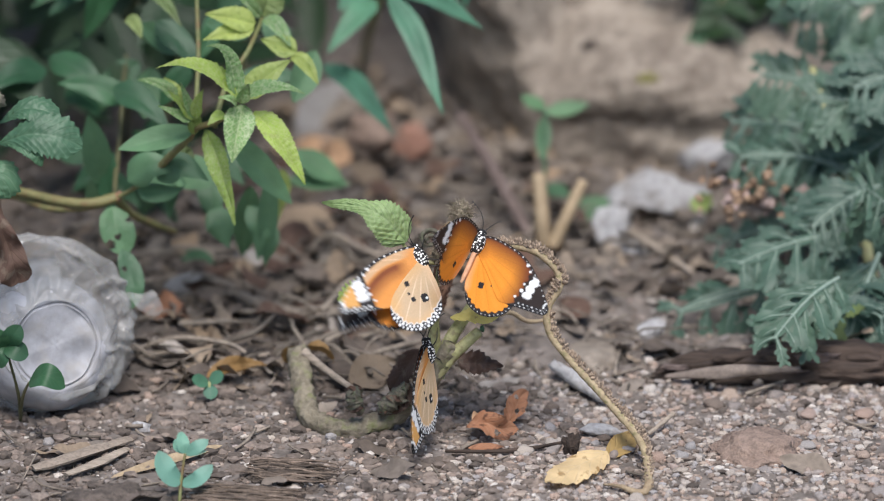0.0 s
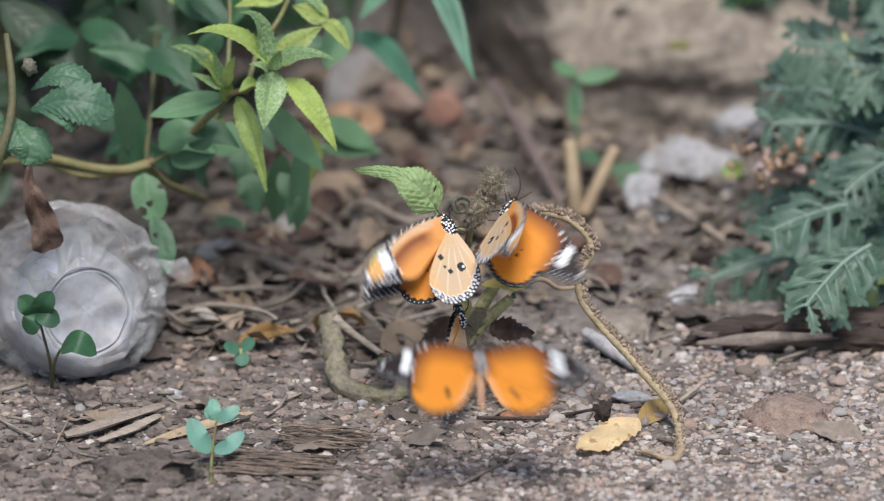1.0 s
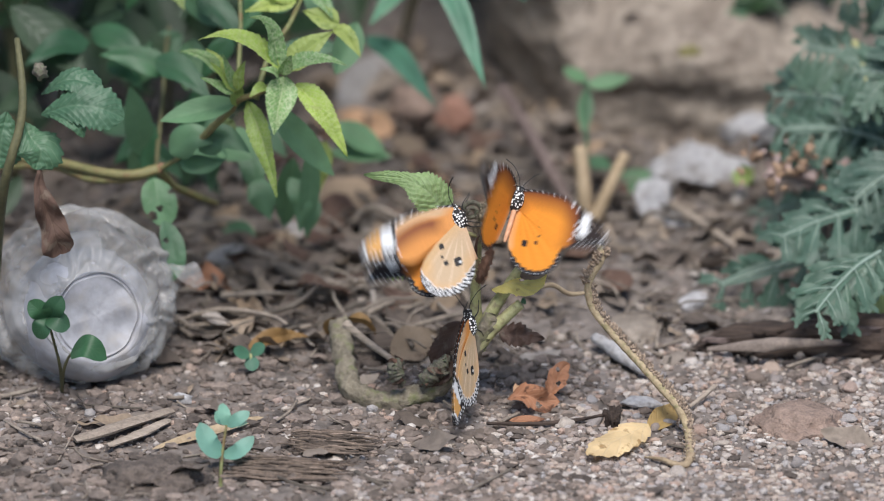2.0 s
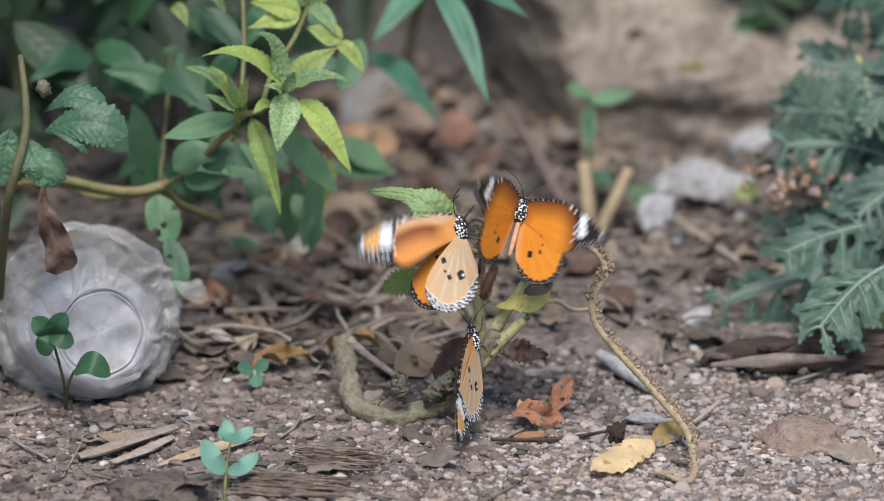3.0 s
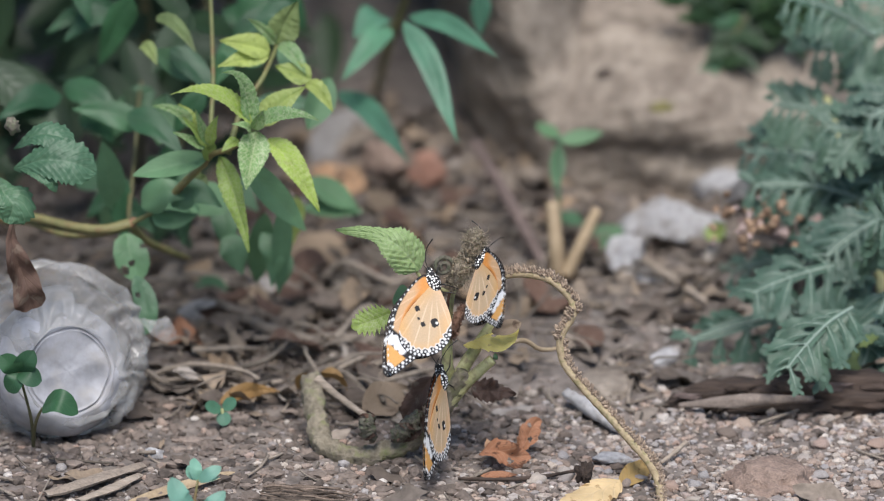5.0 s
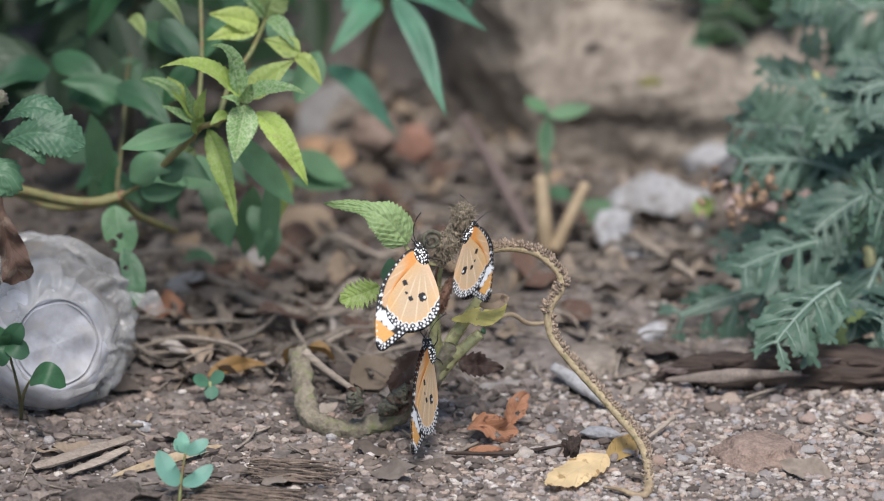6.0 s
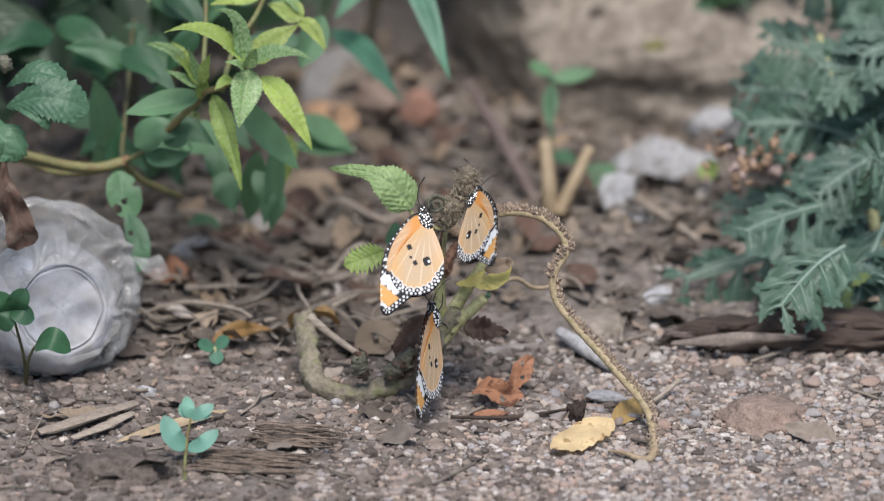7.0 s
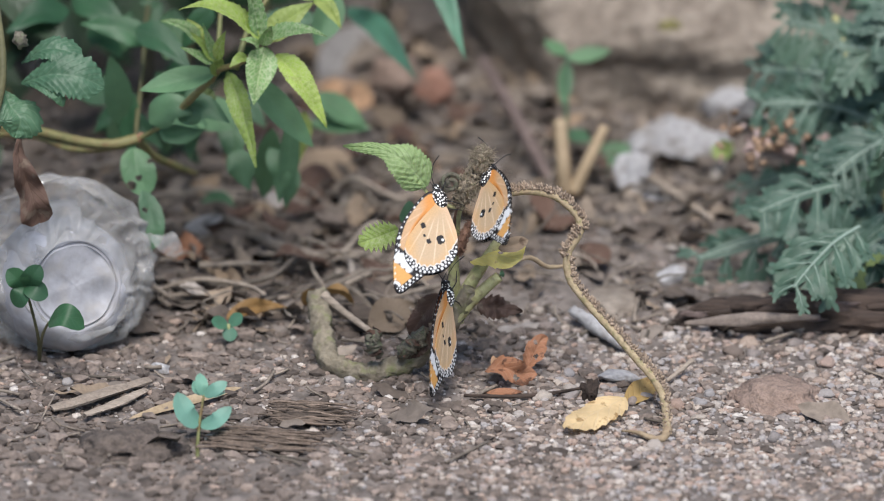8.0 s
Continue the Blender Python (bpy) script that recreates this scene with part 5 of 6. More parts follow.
part("withered_leaf", blade([(-0.1799, -0.004, 0.1045), (-0.1788, -0.01, 0.0945), (-0.1743, -0.012, 0.0807), (-0.1723, -0.01, 0.0683)], 0.0125, (0.2, -0.9, 0.2), [(0, 0.2), (0.2, 0.5), (0.5, 0.85), (0.85, 1.0), (0.95, 0.9), (1, 0.6)], 0.6, 0, 0, 0.0004, 6, 0.06, 0.45, 0.6, 0.7, 50, 14), BROWN_LEAF, roundleaf, "withered brown hanging leaf")


# ---------------------------------------------------------------- small sprouts
def sprout(base, leaves, mat, label, stalk):
    th = thing("sprout", base, label, "sprout")
    part("stem", tube(stalk, [0.0009, 0.0007, 0.0006], 6), GREEN_STEM, th)
    for b, t, w in leaves:
        part("leaf", leaf(b, t, w, (0.0, -0.75, 0.65), 0.05, 0.2, 16, 6, wide=0.55, blunt=0.9), mat, th)


def seedling_pair():
    th = thing("sprout", (-0.105, -0.0903, 0.0), "tiny blue-green sprout with paired leaves on soil", "sprout")
    part("stem", tube([(-0.105, -0.0903, 0.0), (-0.1053, -0.075, 0.0007), (-0.1047, -0.07, 0.008), (-0.1032, -0.066, 0.0171)], [0.0009, 0.0008, 0.0007, 0.0005], 7), SHRUB_STEM, th, "reddish green thread-like stem")
    for pts, w, face in (
        ([(-0.1045, -0.07, 0.007), (-0.1098, -0.074, 0.0119), (-0.1137, -0.07, 0.0198)], 0.0092, (0.4, -0.8, 0.5)),
        ([(-0.1045, -0.07, 0.0065), (-0.0984, -0.075, 0.0095), (-0.092, -0.072, 0.0147)], 0.0068, (-0.1, -0.75, 0.7)),
        ([(-0.1032, -0.066, 0.0171), (-0.1041, -0.066, 0.0215), (-0.1047, -0.062, 0.025)], 0.0055, (0.4, -0.9, 0.2)),
        ([(-0.1032, -0.066, 0.0171), (-0.1061, -0.062, 0.018), (-0.1073, -0.06, 0.0211)], 0.0045, (0.5, -0.8, 0.2)),
        ([(-0.103, -0.066, 0.0171), (-0.0986, -0.068, 0.0204), (-0.0939, -0.066, 0.023)], 0.0056, (-0.2, -0.8, 0.6)),
        ([(-0.1028, -0.066, 0.0166), (-0.0988, -0.069, 0.0183), (-0.0945, -0.068, 0.0192)], 0.0022, (0, -0.6, 0.8)),
    ):
        part("leaf", blade(pts, w, face, OVAL, 0.12, n=24, m=8), PALE_BLUE, th)


seedling_pair()
sprout((-0.0963, 0.0416, 0), (((-0.0965, 0.035, 0.0088), (-0.1033, 0.03, 0.0127), 0.006), ((-0.096, 0.035, 0.0083), (-0.0953, 0.03, 0.0037), 0.006), ((-0.096, 0.035, 0.0088), (-0.0906, 0.035, 0.0138), 0.0055)), BLUE_LEAF, "tiny green clover sprout", [(-0.0963, 0.0416, 0), (-0.0961, 0.035, 0.0063), (-0.0963, 0.035, 0.0093)])
clump = thing("sprout", (-0.1735, 0.0147, 0.0), "small clover-like sprout with rounded dark green leaves", "sprout")
part("stem", tube([(-0.1735, 0.0147, 0.0), (-0.1735, 0.0, 0.018), (-0.1778, -0.008, 0.0412)], [0.0008, 0.0007, 0.0005], 6), DIM_STEM, clump)
part("stem", tube([(-0.1735, 0.0147, 0.0), (-0.1717, 0.0, 0.0156), (-0.1686, -0.006, 0.0248)], [0.0008, 0.0007, 0.0005], 6), DIM_STEM, clump)
for pts, w, face in (([(-0.1778, -0.008, 0.0412), (-0.1809, -0.011, 0.0455), (-0.185, -0.01, 0.0492)], 0.0088, (-0.40, -0.85, 0.5)), ([(-0.1778, -0.008, 0.0412), (-0.1748, -0.011, 0.0465), (-0.1714, -0.01, 0.0513)], 0.0088, (0.33, -0.85, 0.5)), ([(-0.1778, -0.008, 0.0412), (-0.1735, -0.011, 0.0406), (-0.1684, -0.01, 0.0381)], 0.0088, (0.50, -0.85, 0.5)), ([(-0.1778, -0.008, 0.0412), (-0.1796, -0.011, 0.0385), (-0.1821, -0.01, 0.0333)], 0.0088, (-0.23, -0.85, 0.5)), ([(-0.1686, -0.006, 0.0248), (-0.1612, -0.014, 0.0309), (-0.1536, -0.012, 0.0248)], 0.0105, (0.1, -0.7, 0.7))):
    part("leaf", blade(pts, w, face, OVAL, 0.15, n=24, m=8, wave=0.01), DARK_LEAF, clump)


# ---------------------------------------------------------------- feathery grey-green plant
def cut_leaf(base, tip, width, face, seed, pairs=7):
    """A deeply cut leaf: paired drooping lobes along a pale rib, each lobe cut again at its end; returns the blade and the rib."""
    b, t = V3(base), V3(tip)
    length = np.linalg.norm(t - b)
    rng = np.random.RandomState(seed)
    sag = np.array((0, 0, -0.07 * length))
    line = spline([b, b * 0.65 + t * 0.35 - sag * 0.8, b * 0.3 + t * 0.7 - sag * 0.5, t + sag * 0.4], 12)
    vs, fs, uvs, ribs = [], [], [], []
    n0 = 0

    def add(r):
        nonlocal n0
        vs.append(r[0])
        fs.extend(tuple(i + n0 for i in q) for q in r[1])
        uvs.extend(r[2])
        n0 += len(r[0])

    lobe = [(0, 0.25), (0.25, 0.4), (0.5, 0.75), (0.72, 1.0), (0.88, 0.75), (1, 0.15)]
    add(blade(line[::6], width * 0.14, face, [(0, 0.5), (0.5, 1), (0.85, 1.2), (1, 0.3)], 0.1, n=14, m=4))
    for i in range(pairs):
        u = 0.12 + 0.85 * i / (pairs - 1)
        k = u * (len(line) - 1)
        p = line[int(k)]
        axis = line[min(int(k) + 1, len(line) - 1)] - line[max(int(k) - 1, 0)]
        axis /= np.linalg.norm(axis)
        nrm = V3(face) - axis * (V3(face) @ axis)
        nrm /= np.linalg.norm(nrm)
        side = np.cross(axis, nrm)
        half = 0.56 * width * math.sin(math.pi * (0.2 + 0.68 * u)) ** 0.7
        for sgn in (-1, 1):
            d = side * sgn * rng.uniform(0.7, 1.0) + axis * rng.uniform(0.35, 0.85) + nrm * rng.uniform(-0.4, 0.3) + np.array((0, 0, -0.25))
            d /= np.linalg.norm(d)
            L = half * rng.uniform(0.85, 1.25)
            hang = np.array((0, 0, -rng.uniform(0.1, 0.3) * L))
            mid = [p, p + d * L * 0.55, p + d * L + hang]
            tilt = nrm + side * rng.uniform(-0.4, 0.4)
            add(blade(mid, L * 0.40, tilt, lobe, rng.uniform(-0.2, 0.5), wave=0.03, n=10, m=4, seed=seed + i))
            for at in (0.38, 0.62, 0.82):
                for s2 in (-1, 1):
                    e = d + np.cross(tilt, d) / np.linalg.norm(tilt) * rng.uniform(0.7, 1.1) * s2
                    e /= np.linalg.norm(e)
                    q = p + d * L * at + hang * at * at
                    add(blade([q, q + e * L * 0.18, q + e * L * rng.uniform(0.27, 0.38) + hang * 0.15], L * 0.17, tilt, lobe, 0.2, n=5, m=2))
            ribs.append(tube([p + nrm * 0.0003, p + d * L * 0.5 + nrm * 0.0005, p + d * L * 0.8 + hang * 0.6 + nrm * 0.0004], [0.00032, 0.0002, 0.0001], 5, 2))
    midrib = join([tube(line[::4] + V3(face) * 0.0004, np.linspace(0.0009, 0.0003, len(line[::4])), 6, 2)] + ribs)
    return (np.concatenate(vs), fs, uvs), midrib


feathery = thing("feathery_plant", (0.1848, 0.1113, 0), "bushy plant with deeply cut grey-green leaves", "plant")
stem(feathery, [(0.1848, 0.1113, 0), (0.1793, 0.16, 0.0331), (0.1677, 0.18, 0.0643), (0.1585, 0.2, 0.0906)], [0.0028, 0.0025, 0.002, 0.0014], GREEN_STEM)
stem(feathery, [(0.1943, 0.1113, 0), (0.2004, 0.15, 0.0367), (0.1964, 0.18, 0.077)], [0.0028, 0.0025, 0.002], GREEN_STEM)
FEATHERS = []
for b, t, w in ((
    ((0.1802, 0.13, 0.0393), (0.1244, 0.1, 0.0391), 0.030),
    ((0.1853, 0.13, 0.0185), (0.0992, 0.12, 0.0108), 0.036),
    ((0.1775, 0.12, 0.0298), (0.1388, 0.09, -0.0021), 0.034),
    ((0.184, 0.11, 0.0385), (0.169, 0.08, 0.0067), 0.03),
    ((0.1722, 0.17, 0.055), (0.127, 0.165, 0.0637), 0.024),
    ((0.1725, 0.18, 0.0643), (0.1239, 0.2, 0.0673), 0.026),
    ((0.1851, 0.14, 0.058), (0.1558, 0.12, 0.0475), 0.03),
    ((0.1635, 0.2, 0.0803), (0.1368, 0.2, 0.088), 0.026),
    ((0.1856, 0.16, 0.0839), (0.1568, 0.16, 0.0915), 0.03),
    ((0.1938, 0.12, 0.0475), (0.1759, 0.1, 0.0723), 0.03),
    ((0.2029, 0.1, 0.0144), (0.1828, 0.08, 0.0218), 0.034),
    ((0.177, 0.15, 0.0009), (0.1215, 0.14, -0.0082), 0.026),
    ((0.1828, 0.18, 0.0259), (0.1179, 0.19, 0.0158), 0.022),
    ((0.207, 0.2, 0.0829), (0.173, 0.2, 0.0906), 0.03),
    ((0.1654, 0.075, 0.0404), (0.1371, 0.038, 0.0283), 0.027),
    ((0.2077, 0.2, 0.0444), (0.1783, 0.2, 0.0599), 0.03),
)):
    FEATHERS.append((b, t, w))
_r = np.random.RandomState(77)
for i in range(24):
    # more leaves in the depth of the plant
    b = np.array((_r.uniform(0.168, 0.25), _r.uniform(0.15, 0.3), _r.uniform(0.01, 0.12)))
    d = np.array((_r.uniform(-1, 0.5), _r.uniform(-0.7, 0.2), _r.uniform(-0.5, 0.4)))
    FEATHERS.append((b, b + d / np.linalg.norm(d) * _r.uniform(0.035, 0.055), _r.uniform(0.026, 0.034)))
for i, (b, t, w) in enumerate(FEATHERS):
    cut, midrib = cut_leaf(b, t, w * 1.12, (-0.1, -0.75, 0.65), 30 + i)
    part("midrib", midrib, RIB, part("leaf", cut, GREY_LEAF, feathery), "pale grey-green midrib with side ribs")
part("leaf", leaf((0.1687, 0.08, 0.0218), (0.1617, 0.075, 0.0036), 0.010, n=40, m=6, lobes=0.5, wide=0.6), OLIVE_LEAF, feathery, "small yellow-green lobed leaf")
part("leaf", leaf((0.1687, 0.08, 0.0218), (0.1766, 0.075, 0.0275), 0.007, n=30, m=6, lobes=0.4), OLIVE_LEAF, feathery, "small yellow-green lobed leaf")

flowers = thing("dry_flower_cluster", (0.1484, 0.1558, 0), "cluster of small tan dried flower heads", "flower")
part("stem", tube([(0.1484, 0.1558, 0), (0.1464, 0.15, 0.0367), (0.1438, 0.15, 0.0519)], [0.001, 0.001, 0.0008], 6), TWIG, flowers)
_r = np.random.RandomState(3)
for i in range(70):
    p = V3((0.132, 0.158, 0.0479)) + np.clip(_r.normal(size=3), -1.8, 1.8) * np.array((0.0125, 0.01, 0.0055))
    part("flower_head", stone(p, np.array((0.0022, 0.0022, 0.002)) * _r.uniform(0.5, 1.6), 2, 0.6, seed=i), TAN_FLOWER if i % 3 else PINK_FLOWER, flowers)


# ---------------------------------------------------------------- butterflies
MM = 0.001
FORE = np.array([(0.5, 3.5), (4.5, 6.2), (12.4, 2.8), (20.3, -3.2), (26.4, -13), (29.9, -22), (30.4, -26), (28.5, -27.6), (24, -26.4), (19, -24.8), (14, -23.2), (10, -21), (5.5, -11), (0.5, -1)])
HIND = np.array([(0.5, 1.0), (6, -0.6), (13.4, -4.4), (19.6, -9), (22.4, -14.5), (21.2, -20.5), (17, -24.2), (11.5, -25.4), (6.8, -24.4), (2.6, -21.3), (0, -15.4), (-0.6, -7.5)])
ORANGE, DEEP, TAN, INK, CHALK, SOOT = (0.84, 0.31, 0.026), (0.12, 0.017, 0.004), (0.61, 0.455, 0.29), (0.010, 0.009, 0.012), (0.86, 0.87, 0.88), (0.018, 0.009, 0.007)


def near(p, line):
    """Distance to a line of points and the length along it."""
    best, along, run = np.full(len(p), 1e9), np.zeros(len(p)), 0.0
    for a, b in zip(line[:-1], line[1:]):
        ab = b - a
        ll = np.linalg.norm(ab)
        s = np.clip(((p - a) @ ab) / (ll * ll + 1e-12), 0, 1)
        d = np.linalg.norm(p - a - s[:, None] * ab, axis=1)
        m = d < best
        best[m], along[m] = d[m], run + s[m] * ll
        run += ll
    return best, along


def step(x, lo, hi):
    return np.clip((x - lo) / (hi - lo), 0, 1)


def lay(col, w, c):
    return col * (1 - w[:, None]) + np.array(c) * w[:, None]


def beads(d, s, row, radius, gap, shift=0.0):
    """Round dots in a row at a distance from the margin."""
    q = ((s + shift) % gap) - gap / 2
    radius = radius * (0.9 + 0.25 * np.sin((s + shift - q) * 1.37 + row * 3))
    return 1 - step(np.hypot(d - row, q), radius - 0.12, radius + 0.12)


def wing_colours(p, kind, upper):
    outline = spline(FORE if kind == "fore" else HIND, 8, True)
    if kind == "fore":
        costa, margin = outline[0:41], outline[44:82]
    else:
        costa, margin = outline[0:26], outline[28:80]
    dc, sc = near(p, costa)
    dm, sm = near(p, margin)
    col = np.tile(np.array(ORANGE if upper else TAN, float), (len(p), 1))
    root = np.array((1.0, 1.0))
    ang = np.degrees(np.arctan2(p[:, 1] - root[1], p[:, 0] - root[0]))
    far = np.hypot(*(p - root).T)
    # veins fan out from the root
    v = np.abs(((ang + 4) % 13) - 6.5)
    line = (1 - step(v * far * 0.01745, 0.1, 0.25 if upper else 0.38)) * step(far, 6, 11)
    col = lay(col, line * (0.22 if upper else 0.55), (0.42, 0.11, 0.012) if upper else (0.88, 0.72, 0.52))
    if kind == "fore":
        a, n, t = np.array((25.2, -11.5)), np.array((0.887, -0.461)), np.array((-0.461, -0.887))
        sd, along = (p - a) @ n, (p - a) @ t
        if upper:
            col = lay(col, (1 - step(dc, 0.5, 9.0)) ** 0.9 * 0.95, DEEP)
            col = lay(col, step(sd, -10.0, -2.5) ** 1.3 * 0.85, DEEP)
            col = lay(col, 1 - step(dc, 0.7, 1.7), SOOT)
            col = lay(col, step(sd + 0.5 * np.sin(along * 1.7), -3.0, -2.4), SOOT)
        else:
            col = lay(col, 0.25 + 0.6 * (1 - step(far, 5, 9)) + 0.65 * step(dc, 4.0, 5.0) * step(far, 5, 9), (0.76, 0.29, 0.04))
            col = lay(col, step(dc, 4.6, 6.2) * (1 - step(dc, 7.0, 13.0)) * step(far, 6, 11) * 0.9, (0.16, 0.025, 0.005))
            col = lay(col, step(sd, -3.0, -2.6) * (1 - step(sd, 2.5, 2.9)), INK)
            col = lay(col, 1 - step(dc, 0.8 + 0.7 * step(sc, 14, 24), 1.2 + 0.7 * step(sc, 14, 24)), INK)
            col = lay(col, step(sd, 2.6, 3.1), (0.76, 0.40, 0.12))
        edge = (2.4 if upper else 2.6) * step(sm.max() - sm, 0, 5.0)
        col = lay(col, 1 - step(dm, edge - 0.2, edge + 0.2), INK)
        blob = (2.1 if upper else 2.6) * (0.62 + 0.38 * np.abs(np.cos(along * math.pi / 2.9)))
        band = (1 - step(np.abs(sd - 0.5 - 0.15 * np.sin(along)), blob - 0.25, blob + 0.05)) * step(along, 0.2, 0.8) * (1 - step(along, 9.6, 10.4))
        col = lay(col, band, CHALK)
        col = lay(col, beads(dm, sm, 0.75, 0.26 if upper else 0.42, 1.9) * step(edge, 1.0, 1.6), CHALK)
        col = lay(col, beads(dm, sm, 1.9, 0.3 if upper else 0.55, 1.9, 0.95) * (1 if not upper else step(sd, -3, -2)) * step(edge, 1.8, 2.3), CHALK)
        for x, y, r in ((21.5, -6.5, 0.75), (22.6, -9.3, 0.6), (19.5, -17.3, 0.8), (20.5, -14.6, 0.5), (17.0, -19.8, 0.55)):
            col = lay(col, 1 - step(np.hypot(p[:, 0] - x, p[:, 1] - y), r - 0.15, r + 0.1), CHALK)
        col = lay(col, beads(dc, sc, 0.6, 0.24 if upper else 0.38, 2.4) * (step(sc, 6, 10) if not upper else 1), CHALK)
    else:
        if upper:
            col = lay(col, (1 - step(dc, 0.0, 3.0)) * 0.5, DEEP)
        else:
            col = lay(col, (1 - step(dm, 2.5, 6.5)) * 0.4, (0.77, 0.43, 0.13))
            col = lay(col, (1 - step(dc, 0.0, 5.0)) * 0.45, (0.77, 0.42, 0.12))
        edge = (1.9 if upper else 2.7) + 0.35 * np.cos(sm * 2 * math.pi / 3.4)
        edge = edge * step(sm, 0, 5.0) * step(sm.max() - sm, 0, 5.0)
        if not upper:
            col = lay(col, (1 - step(dm, edge + 0.3, edge + 0.8)) * 0.8, CHALK)
        col = lay(col, 1 - step(dm, edge - 0.15, edge + 0.15), INK)
        col = lay(col, beads(dm, sm, 0.7, 0.22 if upper else 0.58, 1.9) * step(edge, 1.0, 1.6), CHALK)
        if not upper:
            col = lay(col, beads(dm, sm, 1.95, 0.66, 1.9, 0.95) * step(edge, 2.0, 2.4), CHALK)
        for x, y, r in ((11.0, -5.6, 0.95), (12.0, -9.6, 0.5), (11.2, -12.4, 0.85), (6.6, -13.6, 1.5)):
            k = 0.75 if upper else 1.0
            square = (((p[:, 0] - x) ** 4 + ((p[:, 1] - y) * 0.85) ** 4)) ** 0.25
            col = lay(col, 1 - step(square + 0.12 * np.sin(p[:, 0] * 5) * np.sin(p[:, 1] * 4), r * k - 0.12, r * k + 0.12), INK)
            if not upper and r > 1.2:
                col = lay(col, 1 - step(np.hypot(p[:, 0] - x + 0.75, p[:, 1] - y + 0.4), 0.4, 0.7), CHALK)
        inner, _ = near(p, outline[80:97])
        col = lay(col, (1 - step(inner, 0.5, 3.5)) * 0.4, (0.85, 0.6, 0.4))
    return col


def wing_mesh(kind, mirror):
    """A wing of two thin layers, upper and under, joined at the rim; slightly arched."""
    outline = spline(FORE if kind == "fore" else HIND, 20, True)
    hub = np.array((14.0, -10.0) if kind == "fore" else (9.0, -11.0))
    rings = 54
    n = len(outline)
    flat = np.concatenate([hub[None]] + [hub + (outline - hub) * (i / rings) for i in range(1, rings + 1)])
    faces = [(0, 1 + j, 1 + (j + 1) % n) for j in range(n)]
    for i in range(rings - 1):
        for j in range(n):
            q = (j + 1) % n
            faces.append((1 + i * n + j, 1 + (i + 1) * n + j, 1 + (i + 1) * n + q, 1 + i * n + q))
    arch = 0.2 * np.sin(np.clip(flat[:, 0] / 30, 0, 1) * math.pi) - 0.0012 * (flat[:, 1] + 10) ** 2 + (0.28 if kind == "fore" else 0.0)
    ang = np.degrees(np.arctan2(flat[:, 1] - 1, flat[:, 0] - 1))
    arch = arch + 0.035 * np.cos((ang + 4) / 11 * 2 * math.pi) * np.clip(np.hypot(*flat.T) / 20, 0, 1)
    back = flat[:, 1] * 1.064 - flat[:, 0] * 0.147  # wings at rest sweep back
    out = flat[:, 0] * (-1.08 if mirror else 1.08)
    top = np.stack([out, back, arch + 0.06], 1) * MM
    low = np.stack([out, back, arch - 0.06], 1) * MM
    k = len(flat)
    rim = [(k - n + j, k - n + (j + 1) % n, 2 * k - n + (j + 1) % n, 2 * k - n + j) for j in range(n)]
    under = [tuple(i + k for i in f[::-1]) for f in faces]
    fs = [f[::-1] for f in faces] if not mirror else list(faces)
    under = [f[::-1] for f in under] if not mirror else under
    cols = np.concatenate([wing_colours(flat, kind, True), wing_colours(flat, kind, False)])
    return mesh_of(kind + "wing", np.concatenate([top, low]), fs + under + rim, WING, None, True, cols)


WINGS = {(k, m): wing_mesh(k, m) for k in ("fore", "hind") for m in (False, True)}


def body_meshes():
    v, f = ico(3)
    out = {"thorax": (mesh_of("thorax", v * np.array((3.0, 5.0, 3.1)) * MM + np.array((0, 2.2, 0.2)) * MM, f, DOTTED), "black thorax with white dots"),
           "head": (mesh_of("head", v * np.array((1.7, 1.6, 1.5)) * MM + np.array((0, 7.3, -0.2)) * MM, f, DOTTED), "")}
    seg = [(0, -1, 0.6), (0, -5, 0.9), (0, -9, 0.9), (0, -13, 0.8), (0, -16, 0.7)]
    tv, tf = tube(np.array(seg) * MM, np.array([1.0, 1.0, 1.0, 0.9, 0.5]) * MM, 12, 8)
    out["abdomen"] = (mesh_of("abdomen", tv, tf, PEACH), "peach-coloured abdomen")
    for s in (-1, 1):
        pts = np.array([(0.6 * s, 8.6, 0.3), (2.4 * s, 12, 0.6), (5.2 * s, 15.5, -0.8), (8.2 * s, 17.6, -3.4)]) * MM
        av, af = tube(pts, np.array([0.2, 0.16, 0.16, 0.3]) * MM, 6, 6)
        out["antenna", s] = (mesh_of("antenna", av, af, BLACK), "thin black antenna")
        ev, ef = ico(2)
        out["eye", s] = (mesh_of("eye", ev * 0.75 * MM + np.array((1.3 * s, 7.9, 0.1)) * MM, ef, BLACK), "")
        for i, (y0, y1, z1) in enumerate(((4.2, 9.5, -6.5), (0.5, -3.0, -6.5))):
            pts = np.array([(1.2 * s, y0, -1.6), (3.2 * s, (y0 + y1) / 2, -3.0), (2.6 * s, y1, z1), (2.2 * s, y1 + (1.5 if i == 0 else -1.2), z1 - 1.8)]) * MM
            lv, lf = tube(pts, np.array([0.3, 0.24, 0.18, 0.12]) * MM, 6, 5)
            out["leg", s, i] = (mesh_of("leg", lv, lf, BLACK), "")
    return out


BODY = body_meshes()


